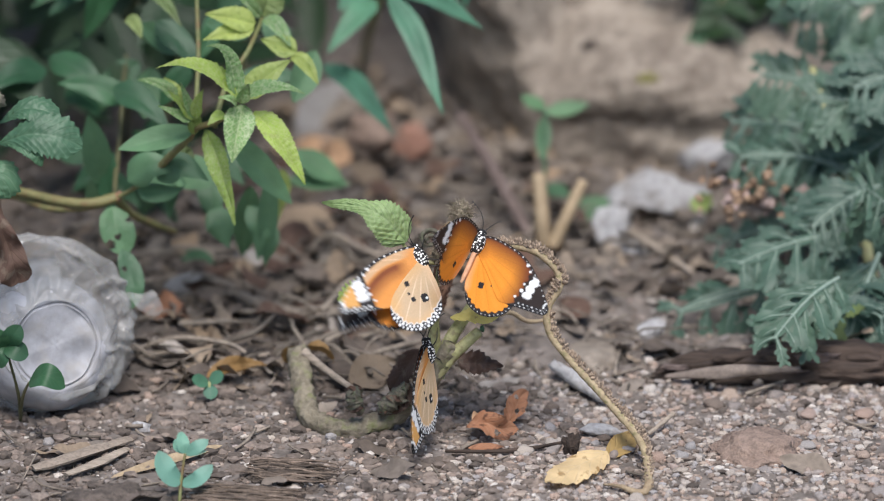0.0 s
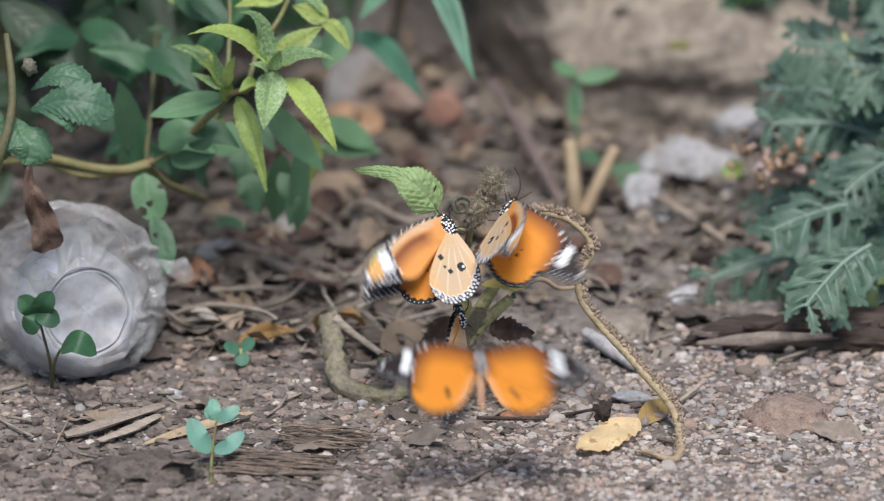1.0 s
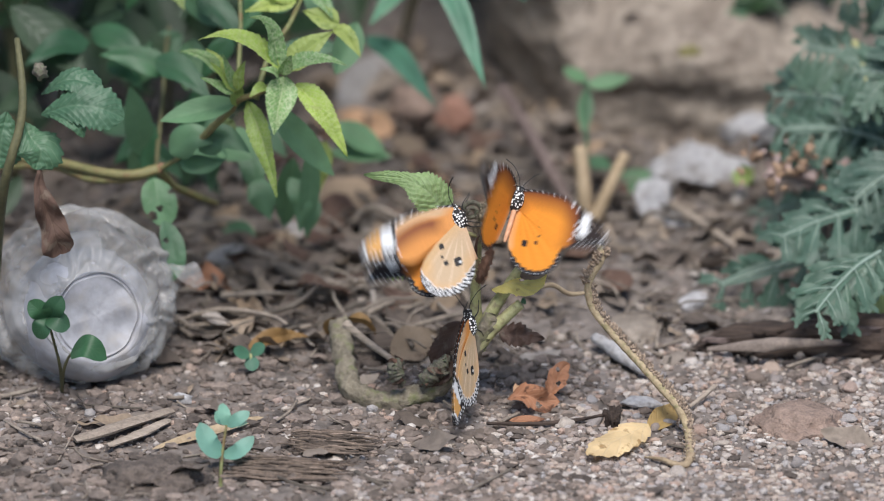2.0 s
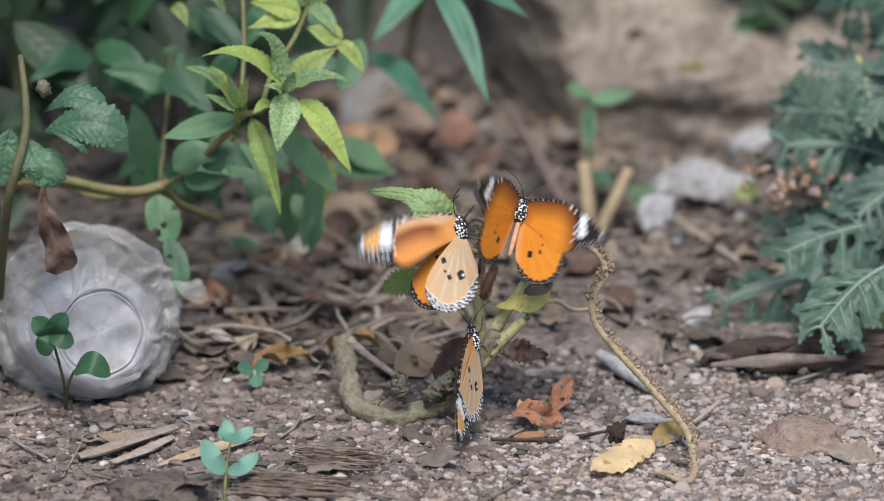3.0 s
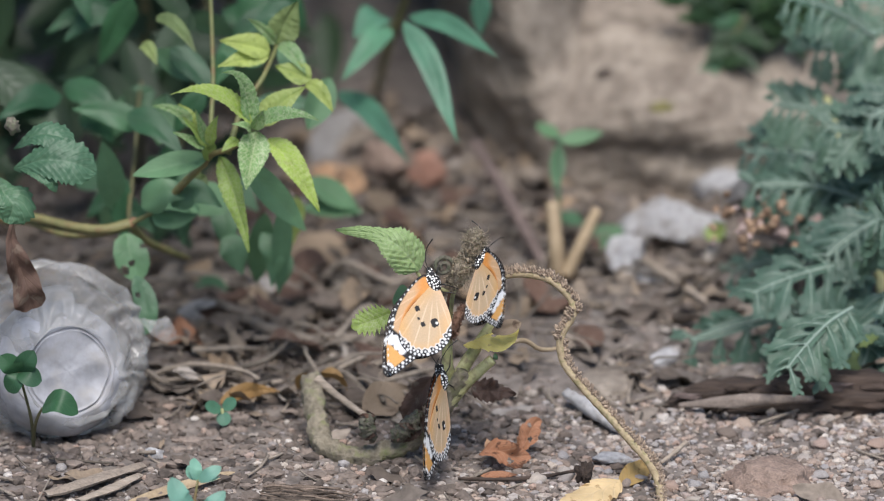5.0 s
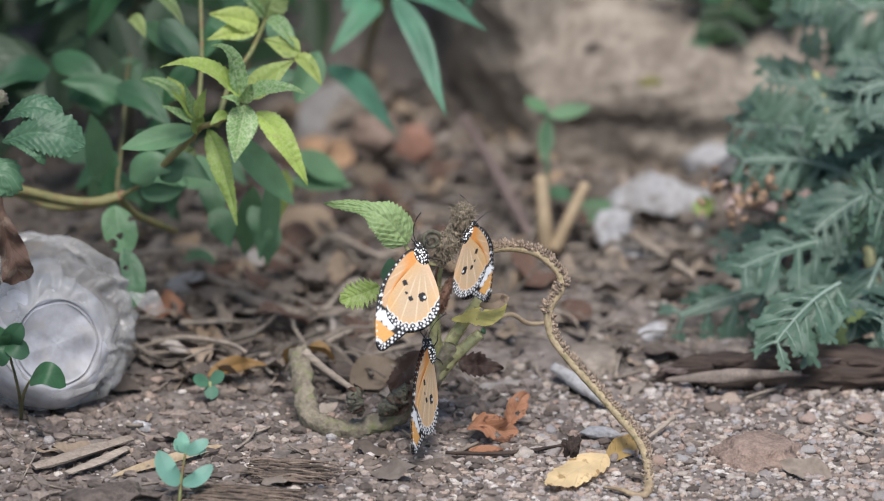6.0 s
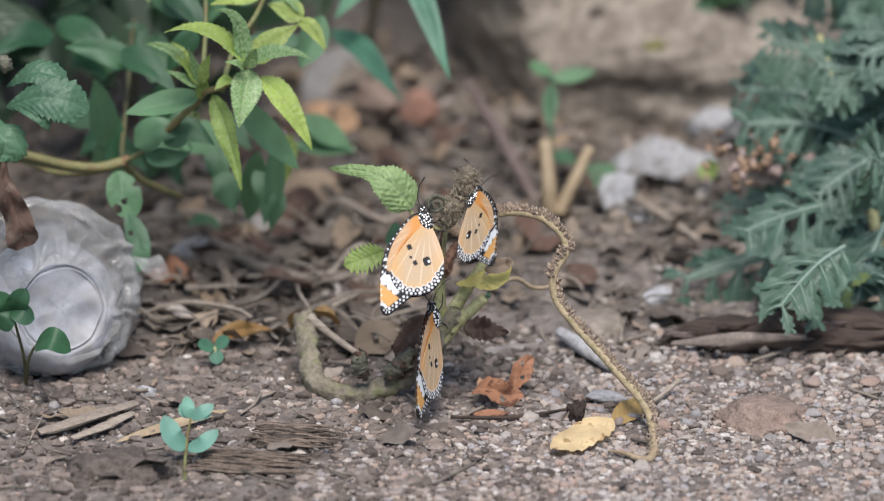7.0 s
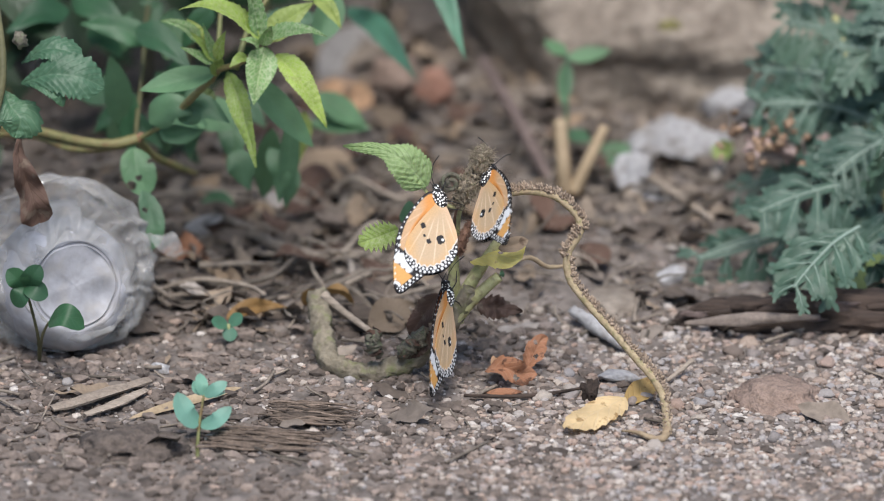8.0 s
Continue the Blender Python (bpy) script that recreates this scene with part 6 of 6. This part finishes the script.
def butterfly(label):
    th = new("butterfly")
    th.empty_display_size = 0.01
    tagged(th, label, "butterfly", "orange butterflies on the plant")
    for key, (me, note) in BODY.items():
        ob = new(key if isinstance(key, str) else key[0], me)
        ob.parent = th
        tagged(ob, note)
    wings = {}
    for kind in ("fore", "hind"):
        for mirror in (False, True):
            ob = new(kind + "wing", WINGS[kind, mirror])
            ob.parent = th
            wings[kind, mirror] = ob
    return th, wings


def perch(point, lean, turn, side, away=20.0):
    """Pose of a butterfly, head up: lean in degrees to the right as seen, dorsal side to the given side (-1 left, 1 right) and turned towards the viewer; away: its head tips from the viewer."""
    r, u, c = Vector((1, 0, 0)), Vector((0, math.sin(radians(20)), math.cos(radians(20)))), Vector((0, -math.cos(radians(20)), math.sin(radians(20))))
    a, q, w = radians(lean), radians(turn), radians(away)
    rise = r * math.sin(a) + u * math.cos(a)
    fwd, to = rise * math.cos(w) - c * math.sin(w), c * math.cos(w) + rise * math.sin(w)
    flat = (r * math.cos(a) - u * math.sin(a)) * side
    dors = flat * math.cos(q) + to * math.sin(q)
    m = Matrix((fwd.cross(dors), fwd, dors)).transposed().to_4x4()
    m.translation = point
    return m


def wing_pose(kind, mirror, spread, fore, hind):
    """Wing in its butterfly's space; spread: degrees from shut (0) to flat (90); fore, hind: degrees forward of rest."""
    s = -1 if mirror else 1
    turn = fore if kind == "fore" else hind
    return pose(1.15 * MM * s, 0, -0.6 * MM, 0, -s * (90 - spread), 0) @ pose(0, 0, 0, 0, 0, s * turn)


def flap(wings, rows):
    """Rows: seconds, spread, sweep."""
    for (kind, mirror), ob in wings.items():
        walk(ob, [(t, wing_pose(kind, mirror, a, b, b * 0.7)) for t, a, b in rows])


def flutter(wings, near_side, rows):
    """Rows end with the far wings' and the near wings' spread and sweeps, and with the degrees that the sweep gains in 40 ms each way."""
    for (kind, mirror), ob in wings.items():
        keys = []
        for t, *_, far, close, rush in rows:
            spread, fore, hind = close if mirror is near_side else far
            for side in (-1, 0, 1) if rush else (0,):
                keys.append((t + 0.04 * side, wing_pose(kind, mirror, max(spread + 0.6 * rush * side, -1.2), fore + rush * side, hind + 0.4 * rush * side)))
        walk(ob, keys)


big, big_wings = butterfly("orange butterfly with black and white wing tips on seed head")
right, right_wings = butterfly("orange butterfly clinging to a woolly seed head")
low, low_wings = butterfly("orange butterfly hanging below with wings shut")
flyer, flyer_wings = butterfly("orange butterfly in flight with wings spread")


# ---------------------------------------------------------------- gravel, pebbles and litter
def clear(x, y):
    """Spots where a leaf or stone lies and no loose bit covers it."""
    return any((x - a) ** 2 + (y - b) ** 2 < r * r for a, b, _, r in KEPT)


KEPT = [(*(0.0544, -0.0369, 0), 0.016), (*(0.0726, -0.0194, 0), 0.013), (*(0.0199, -0.0003, 0), 0.012), (*(0.0186, -0.0162, 0), 0.008), (*(0.129, -0.0194, 0), 0.014), (*(-0.0287, 0.0029, 0), 0.01)]


def litter():
    rng = np.random.RandomState(7)
    pieces = []
    v1, f1 = ico(1)
    for i in range(13000):
        x, y = rng.uniform(-0.25, 0.25), (rng.uniform(-0.13, 0.4) if i % 3 == 0 else rng.uniform(-0.13, 0.07))
        if x < 0.0 and rng.rand() < 0.45:
            continue
        if noise.noise(Vector((x * 9, y * 9, 1.5))) < -0.25 and rng.rand() < 0.7 or (y > 0.08 and rng.rand() < 0.5):
            continue
        s = 0.0006 + 0.0014 * rng.rand() ** 2.5
        v = v1 * (1 + rng.uniform(-0.25, 0.25, (len(v1), 1))) * np.array((rng.uniform(0.8, 1.4), rng.uniform(0.8, 1.3), rng.uniform(0.5, 0.9))) * s
        pieces.append((v + np.array((x, y, gz(x, y) + s * 0.25)), f1))
    for i in range(4600):
        # coarser stones, packed where the soil is bare
        x, y = rng.uniform(-0.06, 0.24), rng.uniform(-0.14, 0.075)
        if rng.rand() > step(x + 0.35 * noise.noise(Vector((x * 14, y * 14, 5.5))) * 0.2 - 0.6 * (y + 0.05), -0.06, 0.05) + 0.12:
            continue
        s = 0.0008 + 0.0015 * rng.rand() ** 2
        v = v1 * (1 + rng.uniform(-0.22, 0.22, (len(v1), 1))) * np.array((rng.uniform(0.8, 1.4), rng.uniform(0.8, 1.3), rng.uniform(0.55, 0.9))) * s
        pieces.append((v + np.array((x, y, gz(x, y) + s * 0.3)), f1))
    part("gravel", join(pieces), GRAVEL, ground, "fine mixed gravel", smooth=False, kind="stuff")
    clods = []
    for i in range(6500):
        x, y = (rng.uniform(-0.25, 0.25), rng.uniform(-0.13, 0.42)) if i % 2 else (rng.uniform(-0.22, 0.04), rng.uniform(-0.14, 0.07))
        s = 0.0007 + 0.0028 * rng.rand() ** 3
        v = v1 * (1 + rng.uniform(-0.35, 0.35, (len(v1), 1))) * np.array((rng.uniform(0.8, 1.5), rng.uniform(0.8, 1.3), rng.uniform(0.5, 0.8))) * s
        clods.append((v + np.array((x, y, gz(x, y) + s * 0.2)), f1))
    part("soil_crumbs", join(clods), CRUMB, ground, "crumbs of dry brown soil", smooth=False, kind="stuff")
    bits = []
    for i in range(1900):
        x, y = rng.uniform(-0.25, 0.25), rng.uniform(-0.12, 0.45)
        if clear(x, y) or y < 0.04 and rng.rand() < (0.85 if x > 0 else 0.5):
            continue
        a, L = rng.uniform(0, math.pi), rng.uniform(0.003, 0.016)
        d = np.array((math.cos(a), math.sin(a), 0)) * L / 2
        c = np.array((x, y, gz(x, y) + 0.0008))
        k = rng.normal(size=3) * L * 0.08
        if i % 9 == 0:
            d, c = d * 2.2, c + np.array((0, 0, 0.0015))
        bits.append(tube([c - d, c + k, c + d + np.array((0, 0, rng.uniform(0, 0.25) * L))], [rng.uniform(0.0002, 0.0006) * (1.8 if i % 9 == 0 else 1)] * 2, 5, 2))
    part("twig_litter", join(bits), TWIG_BITS, ground, "scattered bits of twig and straw", kind="stuff")
    flakes, uvs = [], []
    for _ in range(2700):
        x, y = rng.uniform(-0.25, 0.16), rng.uniform(-0.08, 0.45)
        if y < 0.045 and rng.rand() < (0.985 if x > -0.02 else 0.95) or x > 0.02 and y < 0.15 and rng.rand() < 0.7 or clear(x, y):
            continue
        a, L = rng.uniform(0, 2 * math.pi), 0.004 + 0.022 * rng.rand() ** 2
        c = V3((x, y, gz(x, y) + 0.001))
        v, f, uv = leaf(c, c + np.array((math.cos(a), math.sin(a), rng.uniform(-0.05, 0.6))) * L, L * rng.uniform(0.25, 0.6), (rng.normal() * 0.4, rng.normal() * 0.4, 1), 0.05, rng.uniform(-0.5, 0.6), 8, 4, wave=0.05, seed=rng.randint(999))
        v[:, 2] = np.maximum(v[:, 2], gz(x, y) + 0.0004)
        flakes.append((v, f))
        uvs += uv
    v, f = join(flakes)
    part("leaf_litter", (v, f, uvs), LITTER, ground, "crumbled brown leaf litter", kind="stuff")
    shapes = [mesh_of("pebble", *stone((0, 0, 0), (1, 1, 1), 2, 0.2, 1.2, s), PEBBLE) for s in range(9)]
    for i in range(280):
        x, y = rng.uniform(-0.2, 0.22), rng.uniform(-0.1, 0.2)
        if rng.rand() < 0.5:
            x, y = rng.uniform(0.02, 0.22), rng.uniform(-0.1, 0.12)
        s = 0.0014 + 0.0026 * rng.rand() ** 2.5
        if i % 3 == 0:
            x, y, s = rng.uniform(0.03, 0.21), rng.uniform(-0.03, 0.055), 0.0019 + 0.0026 * rng.rand() ** 2
        ob = new("pebble", shapes[i % 9])
        ob.parent = ground
        ob.matrix_basis = Matrix.LocRotScale((x, y, gz(x, y) + s * 0.3), Euler((0, 0, rng.uniform(0, 6.28))), (s * rng.uniform(0.9, 1.5), s * rng.uniform(0.8, 1.2), s * rng.uniform(0.55, 0.9)))


def litter_stuff():
    k = Nodes("mixed_leaf_litter")
    rnd = k.n("ShaderNodeNewGeometry").outputs["Random Per Island"]
    col = k.ramp(rnd, [(0, (0.075, 0.058, 0.047)), (0.35, (0.15, 0.12, 0.098)), (0.6, (0.22, 0.185, 0.155)), (0.84, (0.25, 0.185, 0.125)), (1, (0.33, 0.295, 0.265))])
    f = k.noise(k.coord(), 300, 5)
    k.l(k.mix(0.6, col, k.ramp(f, [(0.3, (0.5, 0.5, 0.5)), (0.7, (1.3, 1.3, 1.3))]), "MULTIPLY"), k.b.inputs["Base Color"])
    k.b.inputs["Roughness"].default_value = 0.85
    k.bump(f, 0.0005)
    return k.m


LITTER = litter_stuff()
litter()


def dry_tangle():
    """Dry stems and twigs that lie crossed over one another among the dead leaves."""
    rng = np.random.RandomState(41)
    pieces = []
    for i in range(190):
        x, y = (rng.uniform(-0.15, 0.0), rng.uniform(0.055, 0.24)) if i % 3 else (rng.uniform(-0.06, 0.11), rng.uniform(0.09, 0.31))
        if math.hypot(x + 0.155, y - 0.03) < 0.055:
            continue
        a, L = rng.uniform(-0.9, 0.9) + (math.pi / 2 if rng.rand() < 0.25 else 0), rng.uniform(0.018, 0.06)
        d = np.array((math.cos(a), math.sin(a), 0)) * L / 2
        r = 0.0004 + 0.0011 * rng.rand() ** 2.2
        h0, h1 = rng.uniform(0.001, 0.010, 2) if rng.rand() < 0.6 else (0.001, rng.uniform(0.004, 0.016))
        c = np.array((x, y, gz(x, y)))
        k = rng.normal(size=(2, 3)) * L * np.array((0.05, 0.08, 0.05))
        pts = [c - d + (0, 0, h0), c - d * 0.3 + k[0] + (0, 0, h0 * 0.7 + h1 * 0.3 + 0.002), c + d * 0.4 + k[1] + (0, 0, h0 * 0.3 + h1 * 0.7 + 0.001), c + d + (0, 0, h1)]
        pieces.append(tube(pts, [r, r * 0.95, r * 0.85, r * 0.6], 6, 4, 0.12, i))
    part("dry_stems", join(pieces), TWIG_BITS, ground, "crossed dry grey-brown stems among the litter", kind="stuff")


dry_tangle()


def litter_leaves():
    """Single dead leaves, curled and crumpled, that stand out from the litter."""
    rng = np.random.RandomState(17)
    kinds = ((TAN_LEAF, "curled tan dead leaf among the litter"), (GREY_LITTER, "curled grey dead leaf among the litter"), (BROWN_LEAF, "crumpled dark brown dead leaf among the litter"), (PEACH_LITTER, "curled peach-brown dead leaf among the litter"))
    for i in range(70):
        x, y = (rng.uniform(-0.14, -0.01), rng.uniform(0.095, 0.34)) if i % 4 else (rng.uniform(-0.02, 0.07), rng.uniform(0.14, 0.31))
        if math.hypot(x + 0.155, y - 0.03) < 0.06 or math.hypot(x - 0.09, y - 0.265) < 0.035 or math.hypot(x - 0.074, y - 0.228) < 0.016:
            continue
        a, L = rng.uniform(0, 2 * math.pi), rng.uniform(0.012, 0.026)
        d = np.array((math.cos(a), math.sin(a), 0.0)) * L
        c = np.array((x, y, gz(x, y) + rng.uniform(0.002, 0.006)))
        mat, label = kinds[int(rng.choice(4, p=(0.5, 0.03, 0.45, 0.02)))]
        v, f, uv = blade([c, c + d * 0.5 + (0, 0, L * rng.uniform(0.0, 0.3)), c + d + (0, 0, L * rng.uniform(0, 0.4))], L * rng.uniform(0.35, 0.6), (rng.normal() * 0.5, rng.normal() * 0.5 - 0.3, 0.8), LANCE if i % 2 else OVAL, rng.uniform(-0.5, 0.7), 0, 0, 0.0003, 8, 0.04, 0.13, rng.uniform(-1, 1), rng.uniform(0, 0.8), 18, 8, (), i)
        low = [gz(p[0], p[1]) for p in v]
        v[:, 2] = np.maximum(v[:, 2], np.array(low) + 0.0004)
        solid("dead_leaf", (v, f, uv), mat, label, "leaf", "dead leaves in the litter")


litter_leaves()


# ---------------------------------------------------------------- what moves
def motions():
    # seconds, place, lean, turn, away; far wings: spread, sweep of fore, of hind; near wings: the same; how fast the wings sweep by
    rest = ((-1, 0, 0), (-1.2, 0, 0), 0)
    a = [(0.0, (-0.0076, -0.006, 0.0769), -29, 20, 18, (6, 32, 23), (8, 35, 4), 0), (0.04, (-0.0076, -0.006, 0.0769), -29, 19, 17, (14, 24, 17), (14, 27, 4), 0), (0.1, (-0.0073, -0.006, 0.0769), -30, 16, 12, (22, 28, 20), (24, 31, 4), 10), (0.2, (-0.0071, -0.006, 0.0766), -32, 11, 5, (44, 29, 21), (56, 14, 4), 0),
         (0.3, (-0.0071, -0.006, 0.0769), -34, 11, 8, (52, 34, 24), (62, 16, 5), 8), (0.4, (-0.0073, -0.006, 0.0771), -37, 10, 11, (60, 40, 29), (68, 18, 6), 0), (0.5, (-0.0076, -0.006, 0.0774), -40, 10, 13, (60, 42, 30), (66, 18, 7), 4), (0.6, (-0.008, -0.006, 0.0769), -36, 13, 20, (20, 32, 23), (22, 35, 6), 18),
         (0.7, (-0.0087, -0.006, 0.0761), -33, 13, 24, (6, 25, 18), (10, 36, 4), 4), (0.8, (-0.0087, -0.006, 0.0761), -28, 16, 20, (4, 14, 10), (4, 18, 2), 2), (0.9, (-0.0087, -0.006, 0.0761), -28, 16, 20, (4, 16, 12), (4, 20, 2), 12), (1.0, (-0.0087, -0.006, 0.0761), -35, 14, 17, (12, 42, 28), (10, 42, -2), 9),
         (1.1, (-0.0085, -0.006, 0.0766), -34, 15, 17, (13, 42, 30), (14, 45, 8), 20), (1.2, (-0.0082, -0.006, 0.0774), -32, 16, 18, (13, 46, 33), (14, 49, 10), 10), (1.3, (-0.0078, -0.006, 0.0783), -32, 18, 18, (10, 44, 32), (12, 47, 10), 8), (1.4, (-0.0073, -0.006, 0.0791), -30, 20, 20, (12, 50, 36), (14, 53, 10), 16),
         (1.5, (-0.0069, -0.006, 0.0795), -29, 24, 20, (50, 58, 36), (56, 18, 8), 14), (1.6, (-0.0073, -0.006, 0.0803), -27, 18, 18, (14, 50, 36), (14, 53, 10), 18), (1.7, (-0.0078, -0.006, 0.0808), -27, 14, 17, (20, 52, 37), (12, 60, 10), 10)]
    a += [(1.7 + 0.1 * i, (-0.0087, -0.006, 0.0815), -25, 9, 15, ((22, 54, 27), (10, 40, 20))[i % 2], ((13, 60, 10), (7, 48, 7))[i % 2], 12) for i in range(1, 11)]
    a += [(2.8, (-0.0096, -0.006, 0.0822), -23, 5, 14, (22, 55, 40), (18, 56, 12), 14), (2.9, (-0.0098, -0.006, 0.0825), -23, 3, 13, (24, 56, 40), (19, 57, 12), 18), (3.0, (-0.0103, -0.006, 0.0837), -15, 4, 9, (18, 52, 10), (14, 50, -6), 10), (3.1, (-0.0098, -0.006, 0.0825), -20, 10, 12, (13, 48, 35), (12, 50, 7), 18),
          (3.2, (-0.0092, -0.006, 0.0813), -22, 18, 14, (6, 43, 31), (8, 45, 6), 12), (3.3, (-0.0087, -0.006, 0.0793), -20, 20, 18, (4, 20, 14), (5, 16, 2), 16), (3.4, (-0.0085, -0.006, 0.0782), -22, 22, 20, *rest), (4.5, (-0.0082, -0.006, 0.0782), -22, 22, 20, *rest), (4.6, (-0.0082, -0.006, 0.0782), -22, 21, 20, (8, 14, 10), (5, 16, 2), 8),
          (4.7, (-0.0082, -0.006, 0.0782), -22, 22, 20, *rest), (5.1, (-0.0082, -0.006, 0.0782), -22, 22, 20, (8, 10, 7), (5, 7, 2), 5), (5.2, (-0.0082, -0.006, 0.0782), -22, 22, 20, *rest), (8.0, (-0.0085, -0.006, 0.0782), -22, 22, 20, *rest)]
    walk(big, [(t, perch(p, lean, q, -1, w)) for t, p, lean, q, w, *_ in a])
    flutter(big_wings, False, a)
    shut = ((-1, 0, 0), (-1, 0, 0), 0)
    b = [(0.0, (0.0135, -0.004, 0.0822), 24, 60, 19, (30, 20, 6), (52, 24, 14), 0), (0.1, (0.0135, -0.004, 0.0822), 24, 60, 19, (32, 21, 6), (52, 24, 14), 0), (0.2, (0.0135, -0.004, 0.0822), 24, 60, 19, (30, 20, 6), (52, 24, 14), 0), (0.3, (0.0135, -0.004, 0.0822), 24, 60, 19, (31, 21, 6), (52, 24, 14), 0),
         (0.4, (0.0135, -0.004, 0.0825), 24, 58, 18, (28, 19, 7), (47, 22, 12), 4), (0.5, (0.0135, -0.004, 0.0839), 23, 51, 13, (14, 18, 11), (20, 10, 3), 6), (0.6, (0.0128, -0.004, 0.0832), 27, 50, 15, (8, 16, 10), (9, 9, 4), 6), (0.7, (0.0119, -0.004, 0.0825), 31, 48, 18, (5, 19, 9), (4, 15, 5), 0),
         (0.8, (0.0119, -0.004, 0.0825), 31, 49, 18, (4, 12, 5), (3, 9, 4), 0), (0.9, (0.0124, -0.004, 0.0825), 32, 48, 18, (5, 18, 7), (4, 12, 5), 6), (1.0, (0.0128, -0.004, 0.0825), 36, 45, 17, (20, 34, 10), (27, 16, 5), 10), (1.1, (0.013, -0.004, 0.0832), 33, 48, 17, (16, 30, 12), (20, 14, 5), 16),
         (1.2, (0.0133, -0.004, 0.0839), 28, 54, 18, (22, 30, 10), (16, 14, 6), 16), (1.3, (0.0137, -0.004, 0.0847), 25, 58, 18, (18, 27, 8), (13, 14, 6), 16), (1.4, (0.014, -0.004, 0.0854), 22, 66, 19, (38, 26, 3), (44, 38, 14), 10), (1.5, (0.014, -0.004, 0.0859), 20, 70, 19, (36, 28, 2), (47, 43, 17), 10),
         (1.6, (0.0133, -0.004, 0.0869), 20, 58, 17, (14, 25, 7), (10, 15, 5), 18), (1.7, (0.013, -0.004, 0.0873), 18, 64, 17, (30, 28, 6), (32, 30, 10), 12)]
    b += [(1.7 + 0.1 * i, (0.0126, -0.004, 0.0888), 17, (56, 66)[i % 2], 15, ((14, 24, 7), (38, 34, 5))[i % 2], ((11, 13, 4), (44, 42, 13))[i % 2], 12) for i in range(1, 11)]
    b += [(2.8, (0.0119, -0.004, 0.0903), 14, 56, 15, (14, 24, 8), (12, 14, 4), 16), (2.9, (0.0119, -0.004, 0.0908), 13, 55, 15, (14, 22, 6), (12, 12, 3), 18), (3.0, (0.0128, -0.004, 0.0905), 15, 72, 9, (32, 40, 9), (43, 46, 17), 8), (3.1, (0.0126, -0.004, 0.0903), 15, 58, 13, (14, 25, 8), (12, 12, 3), 18),
          (3.2, (0.0133, -0.004, 0.0895), 16, 68, 19, (40, 38, 5), (48, 42, 12), 6), (3.3, (0.0135, -0.004, 0.0893), 16, 68, 21, (42, 39, 3), (49, 39, 9), 8), (3.4, (0.013, -0.004, 0.0891), 18, 66, 15, (18, 36, 10), (12, 14, 4), 16), (3.5, (0.0124, -0.004, 0.0888), 18, 67, 10, (12, 42, 12), (8, 9, -1), 2),
          (3.6, (0.0108, -0.004, 0.0874), 17, 64, 18, (2, 12, 3), (6, 6, 0), 0), (3.7, (0.0100, -0.004, 0.0866), 17, 63, 21, *shut), (5.0, (0.0100, -0.004, 0.0866), 17, 63, 21, *shut), (8.0, (0.0097, -0.004, 0.0866), 17, 63, 21, *shut)]
    walk(right, [(t, perch(p, lean, q, 1, w)) for t, p, lean, q, w, *_ in b])
    flutter(right_wings, True, b)
    walk(low, [(0, perch((-0.0053, -0.01, 0.0368), -8, 69, -1, -8)), (8, perch((-0.0055, -0.01, 0.0373), -8, 69, -1, -8))])
    flap(low_wings, [(0, -1.4, 0), (4, -1.0, 0), (8, -1.4, 0)])
    # the flyer comes in low from the front, circles over the plant and leaves upwards
    way = [(0.0, (0.15, -1.0, 0.08), 0, 85), (0.4, (0.10, -0.6, 0.06), 0, 85), (0.7, (0.03, -0.25, 0.04), 0, 80), (0.8, (0.0156, -0.16, 0.0366), 5, 80), (0.9, (0.0156, -0.13, 0.0342), 0, 82), (1.0, (0.0029, -0.1, 0.0517), 0, 88),
           (1.1, (-0.0099, -0.08, 0.0733), -8, 88), (1.2, (-0.0085, -0.07, 0.1196), -35, 88), (1.3, (0.0121, -0.06, 0.1203), -20, 85), (1.4, (0.0069, -0.06, 0.1384), 12, 82), (1.5, (-0.013, -0.06, 0.1614), -1, 88), (1.6, (-0.0357, -0.05, 0.1615), 30, 60),
           (1.7, (-0.0548, -0.05, 0.1529), 40, 60), (2.0, (-0.06, -0.1, 0.26), 10, 70), (2.4, (0.02, -0.1, 0.3), -10, 80), (2.7, (0.03, -0.06, 0.22), 0, 85), (2.8, (0.0136, -0.05, 0.1896), 0, 86), (2.9, (0.0214, -0.05, 0.199), 5, 86),
           (3.1, (0.08, -0.05, 0.3), 15, 80), (3.6, (0.3, -0.1, 0.6), 30, 70), (5.0, (1.5, -0.6, 1.5), 40, 70), (8.0, (3.0, 0.4, 2.2), 40, 70)]
    walk(flyer, [(t, perch(p, lean, turn, 1, 12)) for t, p, lean, turn in way])
    flap(flyer_wings, [(round(0.05 * i - 0.025, 3) if i else 0, (76 if i % 2 == 0 else 50), (46 if i % 2 == 0 else 36)) for i in range(0, 71)] + [(5, 70, 30), (8, 70, 30)])


motions()
